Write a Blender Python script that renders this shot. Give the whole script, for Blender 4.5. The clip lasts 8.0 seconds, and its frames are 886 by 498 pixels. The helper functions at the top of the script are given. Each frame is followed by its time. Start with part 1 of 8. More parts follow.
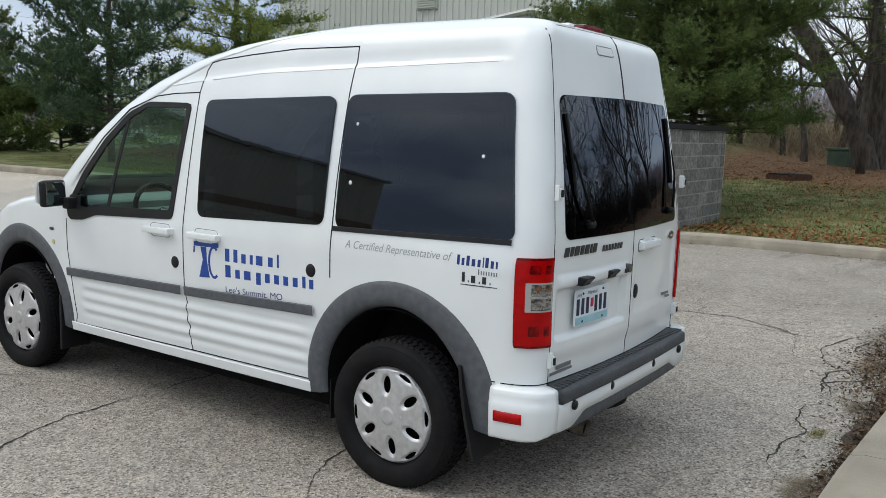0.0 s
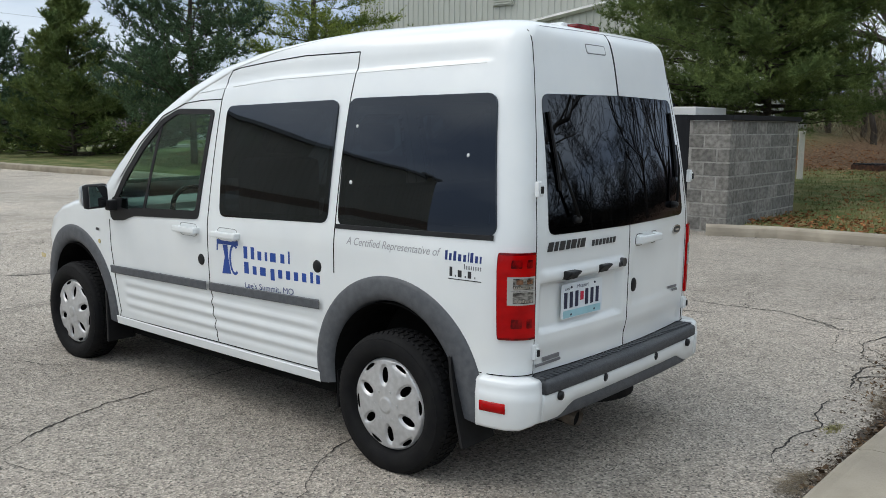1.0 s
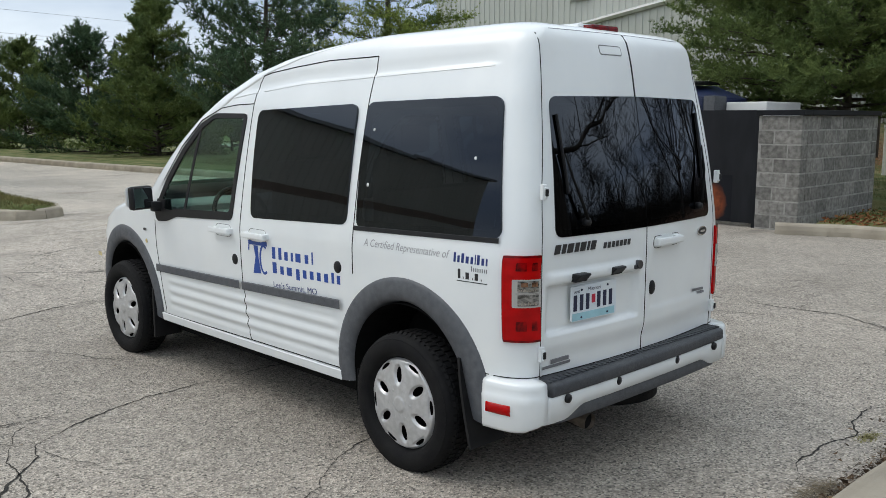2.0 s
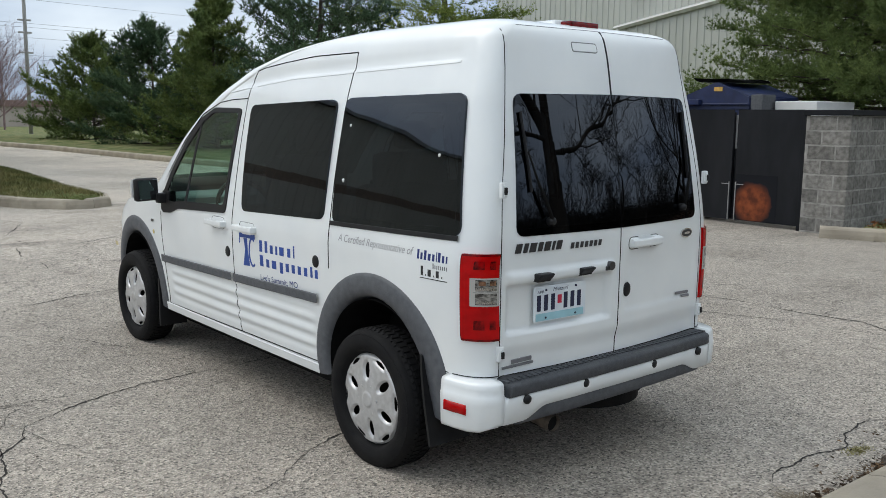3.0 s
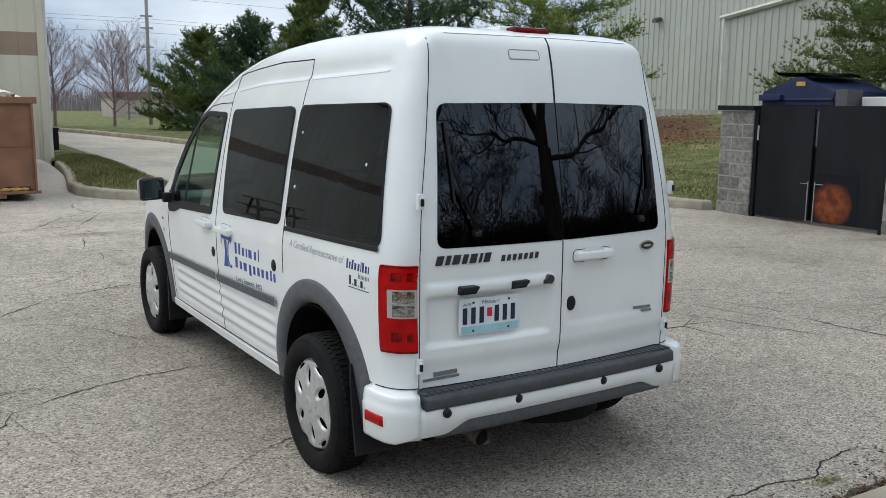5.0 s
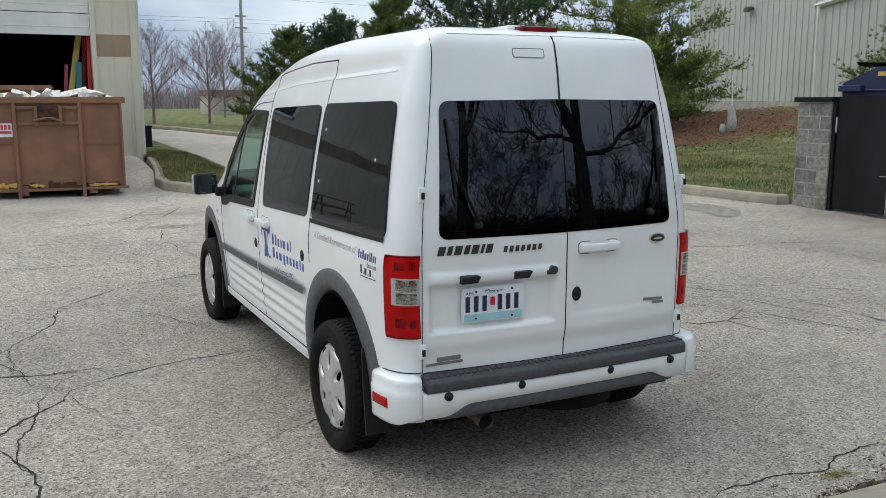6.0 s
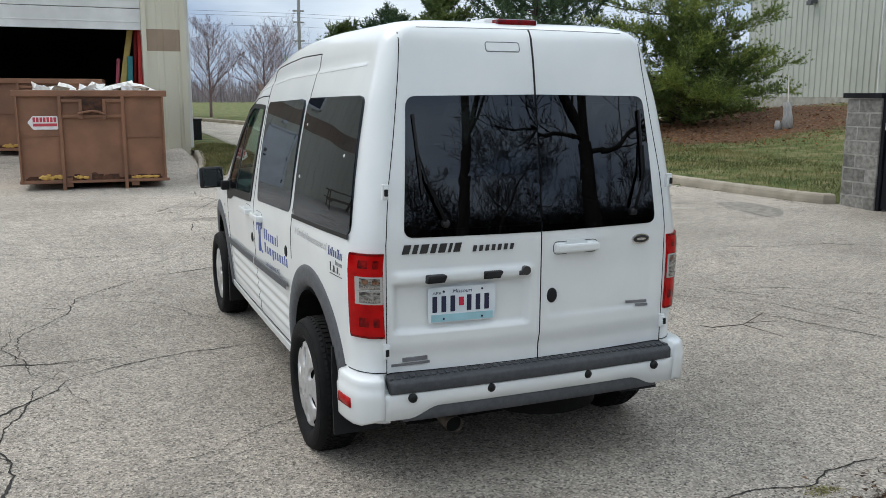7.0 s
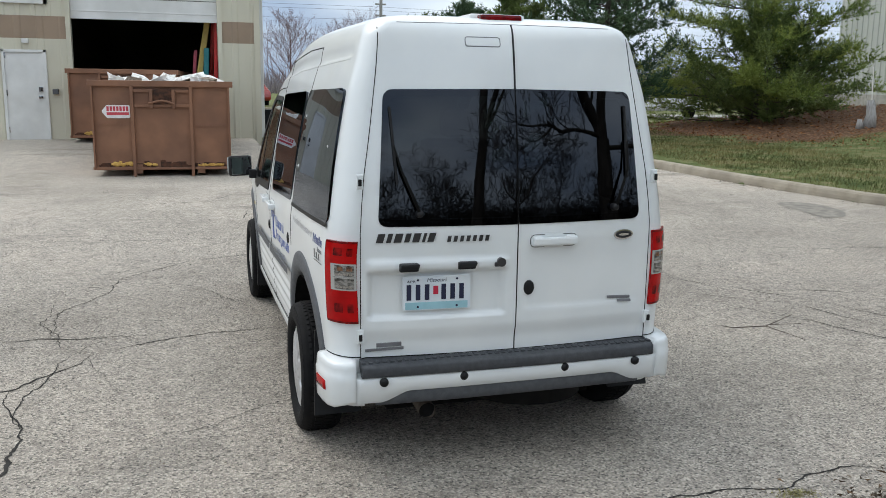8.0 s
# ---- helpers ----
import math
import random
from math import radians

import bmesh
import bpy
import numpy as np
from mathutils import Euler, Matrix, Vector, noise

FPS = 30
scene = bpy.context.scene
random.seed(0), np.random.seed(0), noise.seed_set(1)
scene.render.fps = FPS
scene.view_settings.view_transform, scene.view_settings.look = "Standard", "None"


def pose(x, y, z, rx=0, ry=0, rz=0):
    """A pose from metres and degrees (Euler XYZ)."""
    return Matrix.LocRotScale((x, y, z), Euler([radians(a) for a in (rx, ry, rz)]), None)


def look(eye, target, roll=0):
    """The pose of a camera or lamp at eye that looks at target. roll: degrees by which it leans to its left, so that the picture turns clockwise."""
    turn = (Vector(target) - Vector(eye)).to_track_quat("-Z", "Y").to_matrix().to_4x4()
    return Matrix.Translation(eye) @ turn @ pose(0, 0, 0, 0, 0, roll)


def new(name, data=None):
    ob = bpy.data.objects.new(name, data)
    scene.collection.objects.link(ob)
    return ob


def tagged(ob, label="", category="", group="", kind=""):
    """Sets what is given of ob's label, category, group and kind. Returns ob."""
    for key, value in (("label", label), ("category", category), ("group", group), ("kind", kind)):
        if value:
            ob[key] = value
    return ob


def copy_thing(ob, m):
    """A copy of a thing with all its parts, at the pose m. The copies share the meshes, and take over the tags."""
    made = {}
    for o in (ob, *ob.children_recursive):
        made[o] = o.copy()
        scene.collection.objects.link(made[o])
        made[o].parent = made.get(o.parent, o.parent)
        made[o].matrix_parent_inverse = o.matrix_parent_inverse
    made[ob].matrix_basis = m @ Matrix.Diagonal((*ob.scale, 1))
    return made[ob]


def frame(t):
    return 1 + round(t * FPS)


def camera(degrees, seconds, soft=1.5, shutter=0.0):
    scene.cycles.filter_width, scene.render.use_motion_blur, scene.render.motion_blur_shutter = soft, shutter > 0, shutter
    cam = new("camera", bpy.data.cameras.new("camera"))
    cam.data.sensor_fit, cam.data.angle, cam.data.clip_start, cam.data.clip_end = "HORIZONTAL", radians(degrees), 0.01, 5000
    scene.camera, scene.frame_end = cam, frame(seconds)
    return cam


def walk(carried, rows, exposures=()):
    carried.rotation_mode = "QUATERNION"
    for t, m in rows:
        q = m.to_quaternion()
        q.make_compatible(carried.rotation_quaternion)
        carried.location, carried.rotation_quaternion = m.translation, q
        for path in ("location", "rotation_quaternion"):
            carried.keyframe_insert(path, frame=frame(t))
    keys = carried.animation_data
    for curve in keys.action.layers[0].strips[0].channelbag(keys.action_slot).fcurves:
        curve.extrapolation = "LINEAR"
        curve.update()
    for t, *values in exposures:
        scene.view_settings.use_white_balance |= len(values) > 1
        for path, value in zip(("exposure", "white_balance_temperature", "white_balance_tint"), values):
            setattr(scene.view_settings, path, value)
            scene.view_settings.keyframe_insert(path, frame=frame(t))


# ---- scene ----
cam = camera(53.7, 8.0, 0.65)
PATH = [
    (0, (-3.752, -1.487, 1.535), (-2.117, -0.368, 1.263), 1.8),
    (0.5, (-3.67, -1.634, 1.53), (-2.091, -0.44, 1.252), 0.9),
    (1, (-3.616, -1.902, 1.56), (-2.104, -0.623, 1.276), 0.5),
    (1.5, (-3.561, -2.053, 1.586), (-2.119, -0.697, 1.297), -0.0),
    (3, (-3.108, -2.432, 1.593), (-1.835, -0.919, 1.292), 0.5),
    (3.5, (-3.004, -2.631, 1.63), (-1.806, -1.059, 1.321), 0.6),
    (4, (-2.822, -2.696, 1.629), (-1.705, -1.067, 1.315), 0.5),
    (4.5, (-2.6, -2.726, 1.653), (-1.494, -1.091, 1.335), 0.7),
    (6, (-2.223, -3.19, 1.692), (-1.342, -1.426, 1.355), -0.1),
    (6.5, (-2.015, -3.236, 1.673), (-1.217, -1.435, 1.33), -0.3),
    (7, (-1.834, -3.276, 1.694), (-1.076, -1.458, 1.345), 0.1),
    (7.5, (-1.628, -3.409, 1.692), (-0.95, -1.56, 1.339), 0.9),
    (8, (-1.434, -3.519, 1.697), (-0.853, -1.64, 1.333), 0.7),
]
walk(cam, [(t, look(eye, target, roll)) for t, eye, target, roll in PATH], ((0.0, 0.45), (4.0, 0.455), (6.0, 0.455), (8.0, 0.59)))

# ---- world, sun and exposure ----
world = bpy.data.worlds.new("overcast_sky")
scene.world = world
world.use_nodes = True
wn, wl = world.node_tree.nodes, world.node_tree.links
wn.clear()
sky = wn.new("ShaderNodeTexSky")
sky.sky_type, sky.sun_disc = "NISHITA", False
sky.sun_elevation, sky.sun_rotation = radians(51), radians(315)
sky.air_density, sky.dust_density, sky.ozone_density = 1.0, 3.0, 1.5
w_co = wn.new("ShaderNodeTexCoord")
w_map = wn.new("ShaderNodeMapping")
w_map.inputs["Scale"].default_value = (1.0, 1.0, 3.2)
w_noise = wn.new("ShaderNodeTexNoise")
w_noise.inputs["Scale"].default_value, w_noise.inputs["Detail"].default_value = 2.3, 6.0
w_ramp = wn.new("ShaderNodeValToRGB")
w_ramp.color_ramp.elements[0].position, w_ramp.color_ramp.elements[0].color = 0.38, (4.0, 4.9, 6.2, 1)
w_ramp.color_ramp.elements[1].position, w_ramp.color_ramp.elements[1].color = 0.62, (9.6, 10.1, 10.2, 1)
w_mix = wn.new("ShaderNodeMix")
w_mix.data_type = "RGBA"
w_mix.inputs[0].default_value = 0.86
w_bg, w_out = wn.new("ShaderNodeBackground"), wn.new("ShaderNodeOutputWorld")
w_bg.inputs["Strength"].default_value = 0.1
wl.new(w_co.outputs["Generated"], w_map.inputs["Vector"])
wl.new(w_map.outputs["Vector"], w_noise.inputs["Vector"])
wl.new(w_noise.outputs["Fac"], w_ramp.inputs["Fac"])
wl.new(sky.outputs["Color"], w_mix.inputs[6])
wl.new(w_ramp.outputs["Color"], w_mix.inputs[7])
w_sep, w_up, w_mul = wn.new("ShaderNodeSeparateXYZ"), wn.new("ShaderNodeValToRGB"), wn.new("ShaderNodeVectorMath")
w_up.color_ramp.elements[0].color, w_up.color_ramp.elements[1].color = (0.62, 0.67, 0.745, 1), (1.52, 1.5, 1.44, 1)
w_mul.operation = "MULTIPLY"
wl.new(w_co.outputs["Generated"], w_sep.inputs[0])
wl.new(w_sep.outputs["Z"], w_up.inputs[0])
wl.new(w_mix.outputs[2], w_mul.inputs[0])
wl.new(w_up.outputs[0], w_mul.inputs[1])
wl.new(w_mul.outputs[0], w_bg.inputs["Color"])
wl.new(w_bg.outputs["Background"], w_out.inputs["Surface"])

sun = new("sun", bpy.data.lights.new("sun", "SUN"))
sun.data.energy, sun.data.angle, sun.data.color = 0.72, radians(40), (1.0, 0.955, 0.89)
sun.matrix_world = look((0, 0, 30), (17, -17, 0))

# ---- materials ----
def nodes_of(name):
    m = bpy.data.materials.new(name)
    m.use_nodes = True
    nt = m.node_tree
    return m, nt.nodes, nt.links, nt.nodes["Principled BSDF"]


def surface(name, a, b, rough=0.6, metal=0.0, scale=8.0, detail=6.0, bump=0.0, bump_scale=60.0, coat=0.0, stretch=(1, 1, 1),
            dirt=None, dirt_scale=1.5, dirt_amount=0.4, spread=(0.35, 0.65), object_random=0.0, spec=0.5, island_random=0.0):
    """A two-tone grained surface with larger blotches of dirt and fine relief."""
    m, n, l, p = nodes_of(name)
    co, mp = n.new("ShaderNodeTexCoord"), n.new("ShaderNodeMapping")
    mp.inputs["Scale"].default_value = stretch
    geo = n.new("ShaderNodeNewGeometry")
    l.new(geo.outputs["Position"], mp.inputs["Vector"])
    no = n.new("ShaderNodeTexNoise")
    no.inputs["Scale"].default_value, no.inputs["Detail"].default_value = scale, detail
    l.new(mp.outputs["Vector"], no.inputs["Vector"])
    r = n.new("ShaderNodeValToRGB")
    r.color_ramp.elements[0].position, r.color_ramp.elements[1].position = spread
    r.color_ramp.elements[0].color, r.color_ramp.elements[1].color = (*a, 1), (*b, 1)
    l.new(no.outputs["Fac"], r.inputs["Fac"])
    out = r.outputs["Color"]
    if dirt:
        nd = n.new("ShaderNodeTexNoise")
        nd.inputs["Scale"].default_value, nd.inputs["Detail"].default_value = dirt_scale, 8.0
        l.new(mp.outputs["Vector"], nd.inputs["Vector"])
        rd = n.new("ShaderNodeMapRange")
        rd.inputs[1].default_value, rd.inputs[2].default_value, rd.inputs[4].default_value = 0.45, 0.75, dirt_amount
        l.new(nd.outputs["Fac"], rd.inputs[0])
        mx = n.new("ShaderNodeMix")
        mx.data_type = "RGBA"
        mx.inputs[7].default_value = (*dirt, 1)
        l.new(rd.outputs[0], mx.inputs[0])
        l.new(out, mx.inputs[6])
        out = mx.outputs[2]
    for amount, source in ((object_random, "object"), (island_random, "island")):
        if amount:
            src = n.new("ShaderNodeObjectInfo").outputs["Random"] if source == "object" else geo.outputs["Random Per Island"]
            mr = n.new("ShaderNodeMapRange")
            mr.inputs[3].default_value, mr.inputs[4].default_value = 1 - amount, 1 + amount
            l.new(src, mr.inputs[0])
            hv = n.new("ShaderNodeHueSaturation")
            l.new(mr.outputs[0], hv.inputs["Value"])
            l.new(out, hv.inputs["Color"])
            out = hv.outputs["Color"]
    l.new(out, p.inputs["Base Color"])
    p.inputs["Roughness"].default_value, p.inputs["Metallic"].default_value = rough, metal
    p.inputs["Coat Weight"].default_value, p.inputs["Coat Roughness"].default_value = coat, 0.06
    p.inputs["Specular IOR Level"].default_value = spec
    if bump:
        nb = n.new("ShaderNodeTexNoise")
        nb.inputs["Scale"].default_value, nb.inputs["Detail"].default_value = bump_scale, 4.0
        l.new(mp.outputs["Vector"], nb.inputs["Vector"])
        bn = n.new("ShaderNodeBump")
        bn.inputs["Strength"].default_value, bn.inputs["Distance"].default_value = bump, 0.01
        l.new(nb.outputs["Fac"], bn.inputs["Height"])
        l.new(bn.outputs["Normal"], p.inputs["Normal"])
    return m


def plain(name, colour, rough=0.5, metal=0.0, coat=0.0):
    return surface(name, tuple(c * 0.92 for c in colour), tuple(min(1, c * 1.06) for c in colour), rough, metal, scale=14, coat=coat)


def glass(name, tint, ior=1.5, gloss=(0.8, 0.8, 0.8)):
    """Clear or tinted pane: coloured transparency under a mirror gloss that follows Fresnel."""
    m, n, l, p = nodes_of(name)
    n.remove(p)
    tr, gl, mx, fr = n.new("ShaderNodeBsdfTransparent"), n.new("ShaderNodeBsdfGlossy"), n.new("ShaderNodeMixShader"), n.new("ShaderNodeFresnel")
    tr.inputs["Color"].default_value = (*tint, 1)
    gl.inputs["Color"].default_value = (*gloss, 1)
    gl.inputs["Roughness"].default_value = 0.012
    fr.inputs["IOR"].default_value = ior
    l.new(fr.outputs[0], mx.inputs[0])
    l.new(tr.outputs[0], mx.inputs[1])
    l.new(gl.outputs[0], mx.inputs[2])
    l.new(mx.outputs[0], n["Material Output"].inputs["Surface"])
    return m


M = {}
M["paint"] = surface("white_paint", (0.735, 0.76, 0.765), (0.785, 0.805, 0.8), 0.32, scale=3, coat=0.6, dirt=(0.55, 0.54, 0.5), dirt_scale=2.2, dirt_amount=0.12)
M["cladding"] = surface("grey_plastic", (0.066, 0.071, 0.08), (0.092, 0.097, 0.107), 0.6, scale=30, bump=0.15, bump_scale=500, dirt=(0.15, 0.145, 0.14), dirt_amount=0.2)
M["step"] = surface("step_plastic", (0.042, 0.046, 0.053), (0.062, 0.066, 0.074), 0.6, scale=40, bump=0.25, bump_scale=300, dirt=(0.12, 0.115, 0.11), dirt_amount=0.3)
M["black"] = surface("black_plastic", (0.007, 0.007, 0.008), (0.012, 0.012, 0.013), 0.5, scale=14, spec=0.3)
M["gap"] = surface("dark_underside", (0.006, 0.006, 0.006), (0.01, 0.01, 0.01), 0.9, scale=14, spec=0.1)
M["rubber"] = surface("tyre_rubber", (0.004, 0.004, 0.005), (0.008, 0.008, 0.008), 0.8, spec=0.2, scale=20, bump=0.2, bump_scale=200, dirt=(0.022, 0.02, 0.019), dirt_amount=0.2, dirt_scale=4)
M["silver"] = surface("silver_hubcap", (0.46, 0.46, 0.46), (0.55, 0.55, 0.55), 0.34, 0.4, scale=40, dirt=(0.3, 0.28, 0.25), dirt_scale=9, dirt_amount=0.3)
M["chrome"] = plain("chrome", (0.6, 0.6, 0.6), 0.12, 1.0)
M["red_lens"] = surface("red_lens", (0.33, 0.001, 0.002), (0.46, 0.002, 0.003), 0.14, scale=12, spec=0.22, stretch=(1, 1, 2))
M["lamp_clear"] = surface("clear_lamp_lens", (0.025, 0.024, 0.022), (0.3, 0.29, 0.27), 0.2, 0.3, scale=45, stretch=(1, 1, 2.5), coat=1.0, detail=2)
M["clear_lens"] = surface("clear_lens", (0.32, 0.32, 0.31), (0.75, 0.75, 0.74), 0.15, 0.6, scale=60, stretch=(1, 1, 3), coat=1.0)
M["mid_red"] = surface("mid_red_lens", (0.05, 0.001, 0.002), (0.3, 0.002, 0.003), 0.14, scale=38, spec=0.22)
M["lamp_frame"] = plain("pale_lamp_plastic", (0.42, 0.41, 0.39), 0.2, 0.2, coat=0.6)
M["bulb_amber"] = surface("dim_amber", (0.05, 0.02, 0.01), (0.22, 0.1, 0.05), 0.2, scale=60, coat=0.6)
M["lamp_bowl"] = plain("silvered_bowl", (0.5, 0.48, 0.46), 0.18, 0.9)
M["deep_red"] = surface("deep_red_lens", (0.07, 0.001, 0.002), (0.2, 0.001, 0.003), 0.1, scale=40, spec=0.3)
M["amber"] = plain("amber_reflector", (0.62, 0.5, 0.22), 0.2, coat=0.5)
M["dark_glass"] = glass("tinted_glass", (0.02, 0.022, 0.026), 1.58, (0.8, 0.87, 1.0))
M["privacy_glass"] = glass("privacy_glass", (0.024, 0.03, 0.038), 1.55, (0.8, 0.87, 1.0))
M["frit"] = plain("black_glass_edge", (0.006, 0.006, 0.007), 0.02)
M["green_glass"] = glass("green_tinted_glass", (0.58, 0.76, 0.68))
M["mirror"] = plain("mirror_glass", (0.42, 0.44, 0.46), 0.03, 1.0)
M["interior"] = plain("interior_grey", (0.26, 0.265, 0.265), 0.8)
M["fabric"] = surface("seat_fabric", (0.12, 0.12, 0.125), (0.18, 0.18, 0.185), 0.9, scale=120)
M["blue"] = plain("blue_vinyl", (0.012, 0.06, 0.3), 0.4)
M["darkblue"] = plain("dark_blue_vinyl", (0.012, 0.03, 0.16), 0.4)
M["greyvinyl"] = plain("grey_vinyl", (0.16, 0.16, 0.17), 0.5)
M["palevinyl"] = plain("pale_grey_vinyl", (0.34, 0.34, 0.35), 0.5)
M["darkvinyl"] = plain("black_vinyl", (0.02, 0.02, 0.022), 0.45)
M["emblem"] = plain("dark_chrome_emblem", (0.08, 0.08, 0.085), 0.3, 0.7)
M["plate"] = surface("plate_white", (0.62, 0.68, 0.74), (0.74, 0.78, 0.8), 0.4, scale=5)
M["plate_blue"] = plain("plate_blue", (0.32, 0.55, 0.62), 0.4)
M["plate_ink"] = plain("plate_ink", (0.012, 0.016, 0.05), 0.5)
M["sticker_red"] = plain("sticker_red", (0.5, 0.015, 0.05), 0.5)
M["exhaust"] = surface("sooty_steel", (0.03, 0.025, 0.02), (0.15, 0.12, 0.095), 0.6, 0.3, scale=20)

M["kerb"] = surface("kerb_concrete", (0.28, 0.245, 0.19), (0.43, 0.38, 0.3), 0.9, scale=5, bump=0.4, bump_scale=90, dirt=(0.14, 0.12, 0.1), dirt_scale=2.5, dirt_amount=0.6)
M["concrete"] = surface("concrete", (0.3, 0.28, 0.25), (0.42, 0.4, 0.36), 0.9, scale=4, bump=0.3, bump_scale=80, dirt=(0.2, 0.18, 0.16), dirt_amount=0.5)
M["block"] = surface("split_face_block", (0.135, 0.128, 0.116), (0.25, 0.24, 0.22), 0.95, scale=16, bump=0.8, bump_scale=70, object_random=0.26, dirt=(0.1, 0.1, 0.1), dirt_scale=3, dirt_amount=0.5)
M["mortar"] = surface("mortar", (0.22, 0.214, 0.198), (0.33, 0.32, 0.295), 0.95, scale=9)
M["gate"] = surface("black_gate_paint", (0.005, 0.006, 0.008), (0.009, 0.01, 0.013), 0.5, spec=0.2, scale=6, dirt=(0.035, 0.035, 0.04), dirt_scale=1.2, dirt_amount=0.4, stretch=(1, 1, 0.3))
M["bolt"] = plain("galvanised_bolt", (0.3, 0.3, 0.3), 0.5, 0.4)


def rust_material(centre, radius):
    """Rust that breaks up into the black paint towards its rim."""
    m, n, l, p = nodes_of("rust_patch")
    geo, dist, no, add, fade, col, mx = (n.new("ShaderNode" + k) for k in ("NewGeometry", "VectorMath", "TexNoise", "Math", "MapRange", "ValToRGB", "Mix"))
    dist.operation, dist.inputs[1].default_value = "DISTANCE", centre
    no.inputs["Scale"].default_value, no.inputs["Detail"].default_value = 9.0, 8.0
    add.operation, add.inputs[2].default_value = "MULTIPLY_ADD", 0.0
    add.inputs[1].default_value = 0.14
    fade.inputs[1].default_value, fade.inputs[2].default_value, fade.inputs[3].default_value, fade.inputs[4].default_value = radius * 1.22, radius * 0.92, 0.0, 1.0
    col.color_ramp.elements[0].position, col.color_ramp.elements[0].color = 0.36, (0.09, 0.024, 0.012, 1)
    col.color_ramp.elements[1].position, col.color_ramp.elements[1].color = 0.66, (0.24, 0.062, 0.022, 1)
    mx.data_type, mx.inputs[6].default_value = "RGBA", (0.007, 0.008, 0.011, 1)
    l.new(geo.outputs["Position"], dist.inputs[0])
    l.new(geo.outputs["Position"], no.inputs["Vector"])
    l.new(no.outputs["Fac"], add.inputs[0])
    l.new(dist.outputs["Value"], add.inputs[2])
    l.new(add.outputs[0], fade.inputs[0])
    l.new(fade.outputs[0], mx.inputs[0])
    l.new(no.outputs["Fac"], col.inputs["Fac"])
    l.new(col.outputs["Color"], mx.inputs[7])
    l.new(mx.outputs[2], p.inputs["Base Color"])
    p.inputs["Roughness"].default_value = 0.8
    p.inputs["Specular IOR Level"].default_value = 0.2
    return m


M["rust"] = rust_material((8.858, 4.6, 0.33), 0.33)
M["bluebin"] = surface("blue_bin_paint", (0.005, 0.012, 0.05), (0.009, 0.02, 0.08), 0.45, scale=5, dirt=(0.06, 0.06, 0.06), dirt_amount=0.3)
M["brownbin"] = surface("brown_bin_paint", (0.19, 0.088, 0.048), (0.25, 0.118, 0.064), 0.6, scale=3, dirt=(0.11, 0.055, 0.036), dirt_scale=1.6, dirt_amount=0.55, bump=0.1, bump_scale=30)
M["rusty"] = surface("rusted_edge", (0.03, 0.014, 0.009), (0.1, 0.04, 0.02), 0.9, scale=14)
M["yellow"] = surface("chipped_yellow", (0.45, 0.25, 0.05), (0.6, 0.38, 0.1), 0.7, scale=25)
M["debris"] = surface("white_debris", (0.55, 0.53, 0.5), (0.78, 0.77, 0.74), 0.8, scale=9, island_random=0.25)
M["teal"] = plain("teal_board", (0.03, 0.22, 0.24), 0.6)
M["red_board"] = plain("red_board", (0.55, 0.03, 0.025), 0.5)
M["yellow_board"] = plain("yellow_board", (0.5, 0.37, 0.1), 0.6)
M["pinkboard"] = plain("pink_board", (0.4, 0.07, 0.1), 0.6)
M["sign_white"] = plain("sign_white", (0.75, 0.73, 0.72), 0.5)
M["sign_red"] = plain("sign_red", (0.5, 0.05, 0.07), 0.5)
M["siding_tan"] = surface("tan_metal_siding", (0.54, 0.51, 0.405), (0.6, 0.57, 0.455), 0.5, scale=1.5, dirt=(0.42, 0.38, 0.29), dirt_scale=0.8, dirt_amount=0.4, stretch=(1, 1, 0.2))
M["siding_band"] = surface("brown_metal_band", (0.27, 0.195, 0.135), (0.31, 0.225, 0.155), 0.5, scale=2)
M["siding_grey"] = surface("grey_green_metal_siding", (0.44, 0.45, 0.405), (0.5, 0.51, 0.46), 0.5, scale=1.2, dirt=(0.38, 0.385, 0.35), dirt_scale=0.6, dirt_amount=0.4, stretch=(1, 1, 0.15))
M["white_metal"] = surface("white_painted_metal", (0.6, 0.6, 0.58), (0.72, 0.72, 0.7), 0.45, scale=2, dirt=(0.45, 0.44, 0.4), dirt_amount=0.3)
M["roof_metal"] = plain("roof_metal", (0.4, 0.4, 0.38), 0.4, 0.3)
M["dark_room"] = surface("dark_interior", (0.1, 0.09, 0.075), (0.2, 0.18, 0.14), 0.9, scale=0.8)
M["wood"] = surface("weathered_wood", (0.13, 0.1, 0.075), (0.25, 0.2, 0.15), 0.85, scale=6, stretch=(6, 1, 6))
M["pole_wood"] = surface("pole_wood", (0.3, 0.29, 0.28), (0.4, 0.39, 0.38), 0.9, scale=6, stretch=(6, 6, 0.5))
M["wire"] = plain("cable", (0.12, 0.125, 0.13), 0.6)
M["pole_white"] = plain("white_post", (0.74, 0.72, 0.67), 0.6)
M["bark"] = surface("bark", (0.035, 0.028, 0.022), (0.1, 0.085, 0.07), 0.95, scale=10, stretch=(1, 1, 0.3), bump=0.6, bump_scale=25)
M["twig"] = surface("twigs", (0.07, 0.055, 0.045), (0.13, 0.1, 0.085), 0.95, scale=10)
M["pinktwig"] = surface("budding_twigs", (0.17, 0.115, 0.115), (0.26, 0.18, 0.18), 0.95, scale=10)
M["pine"] = surface("pine_needles", (0.076, 0.118, 0.036), (0.172, 0.22, 0.066), 0.75, scale=1.3, island_random=0.4, spec=0.25)
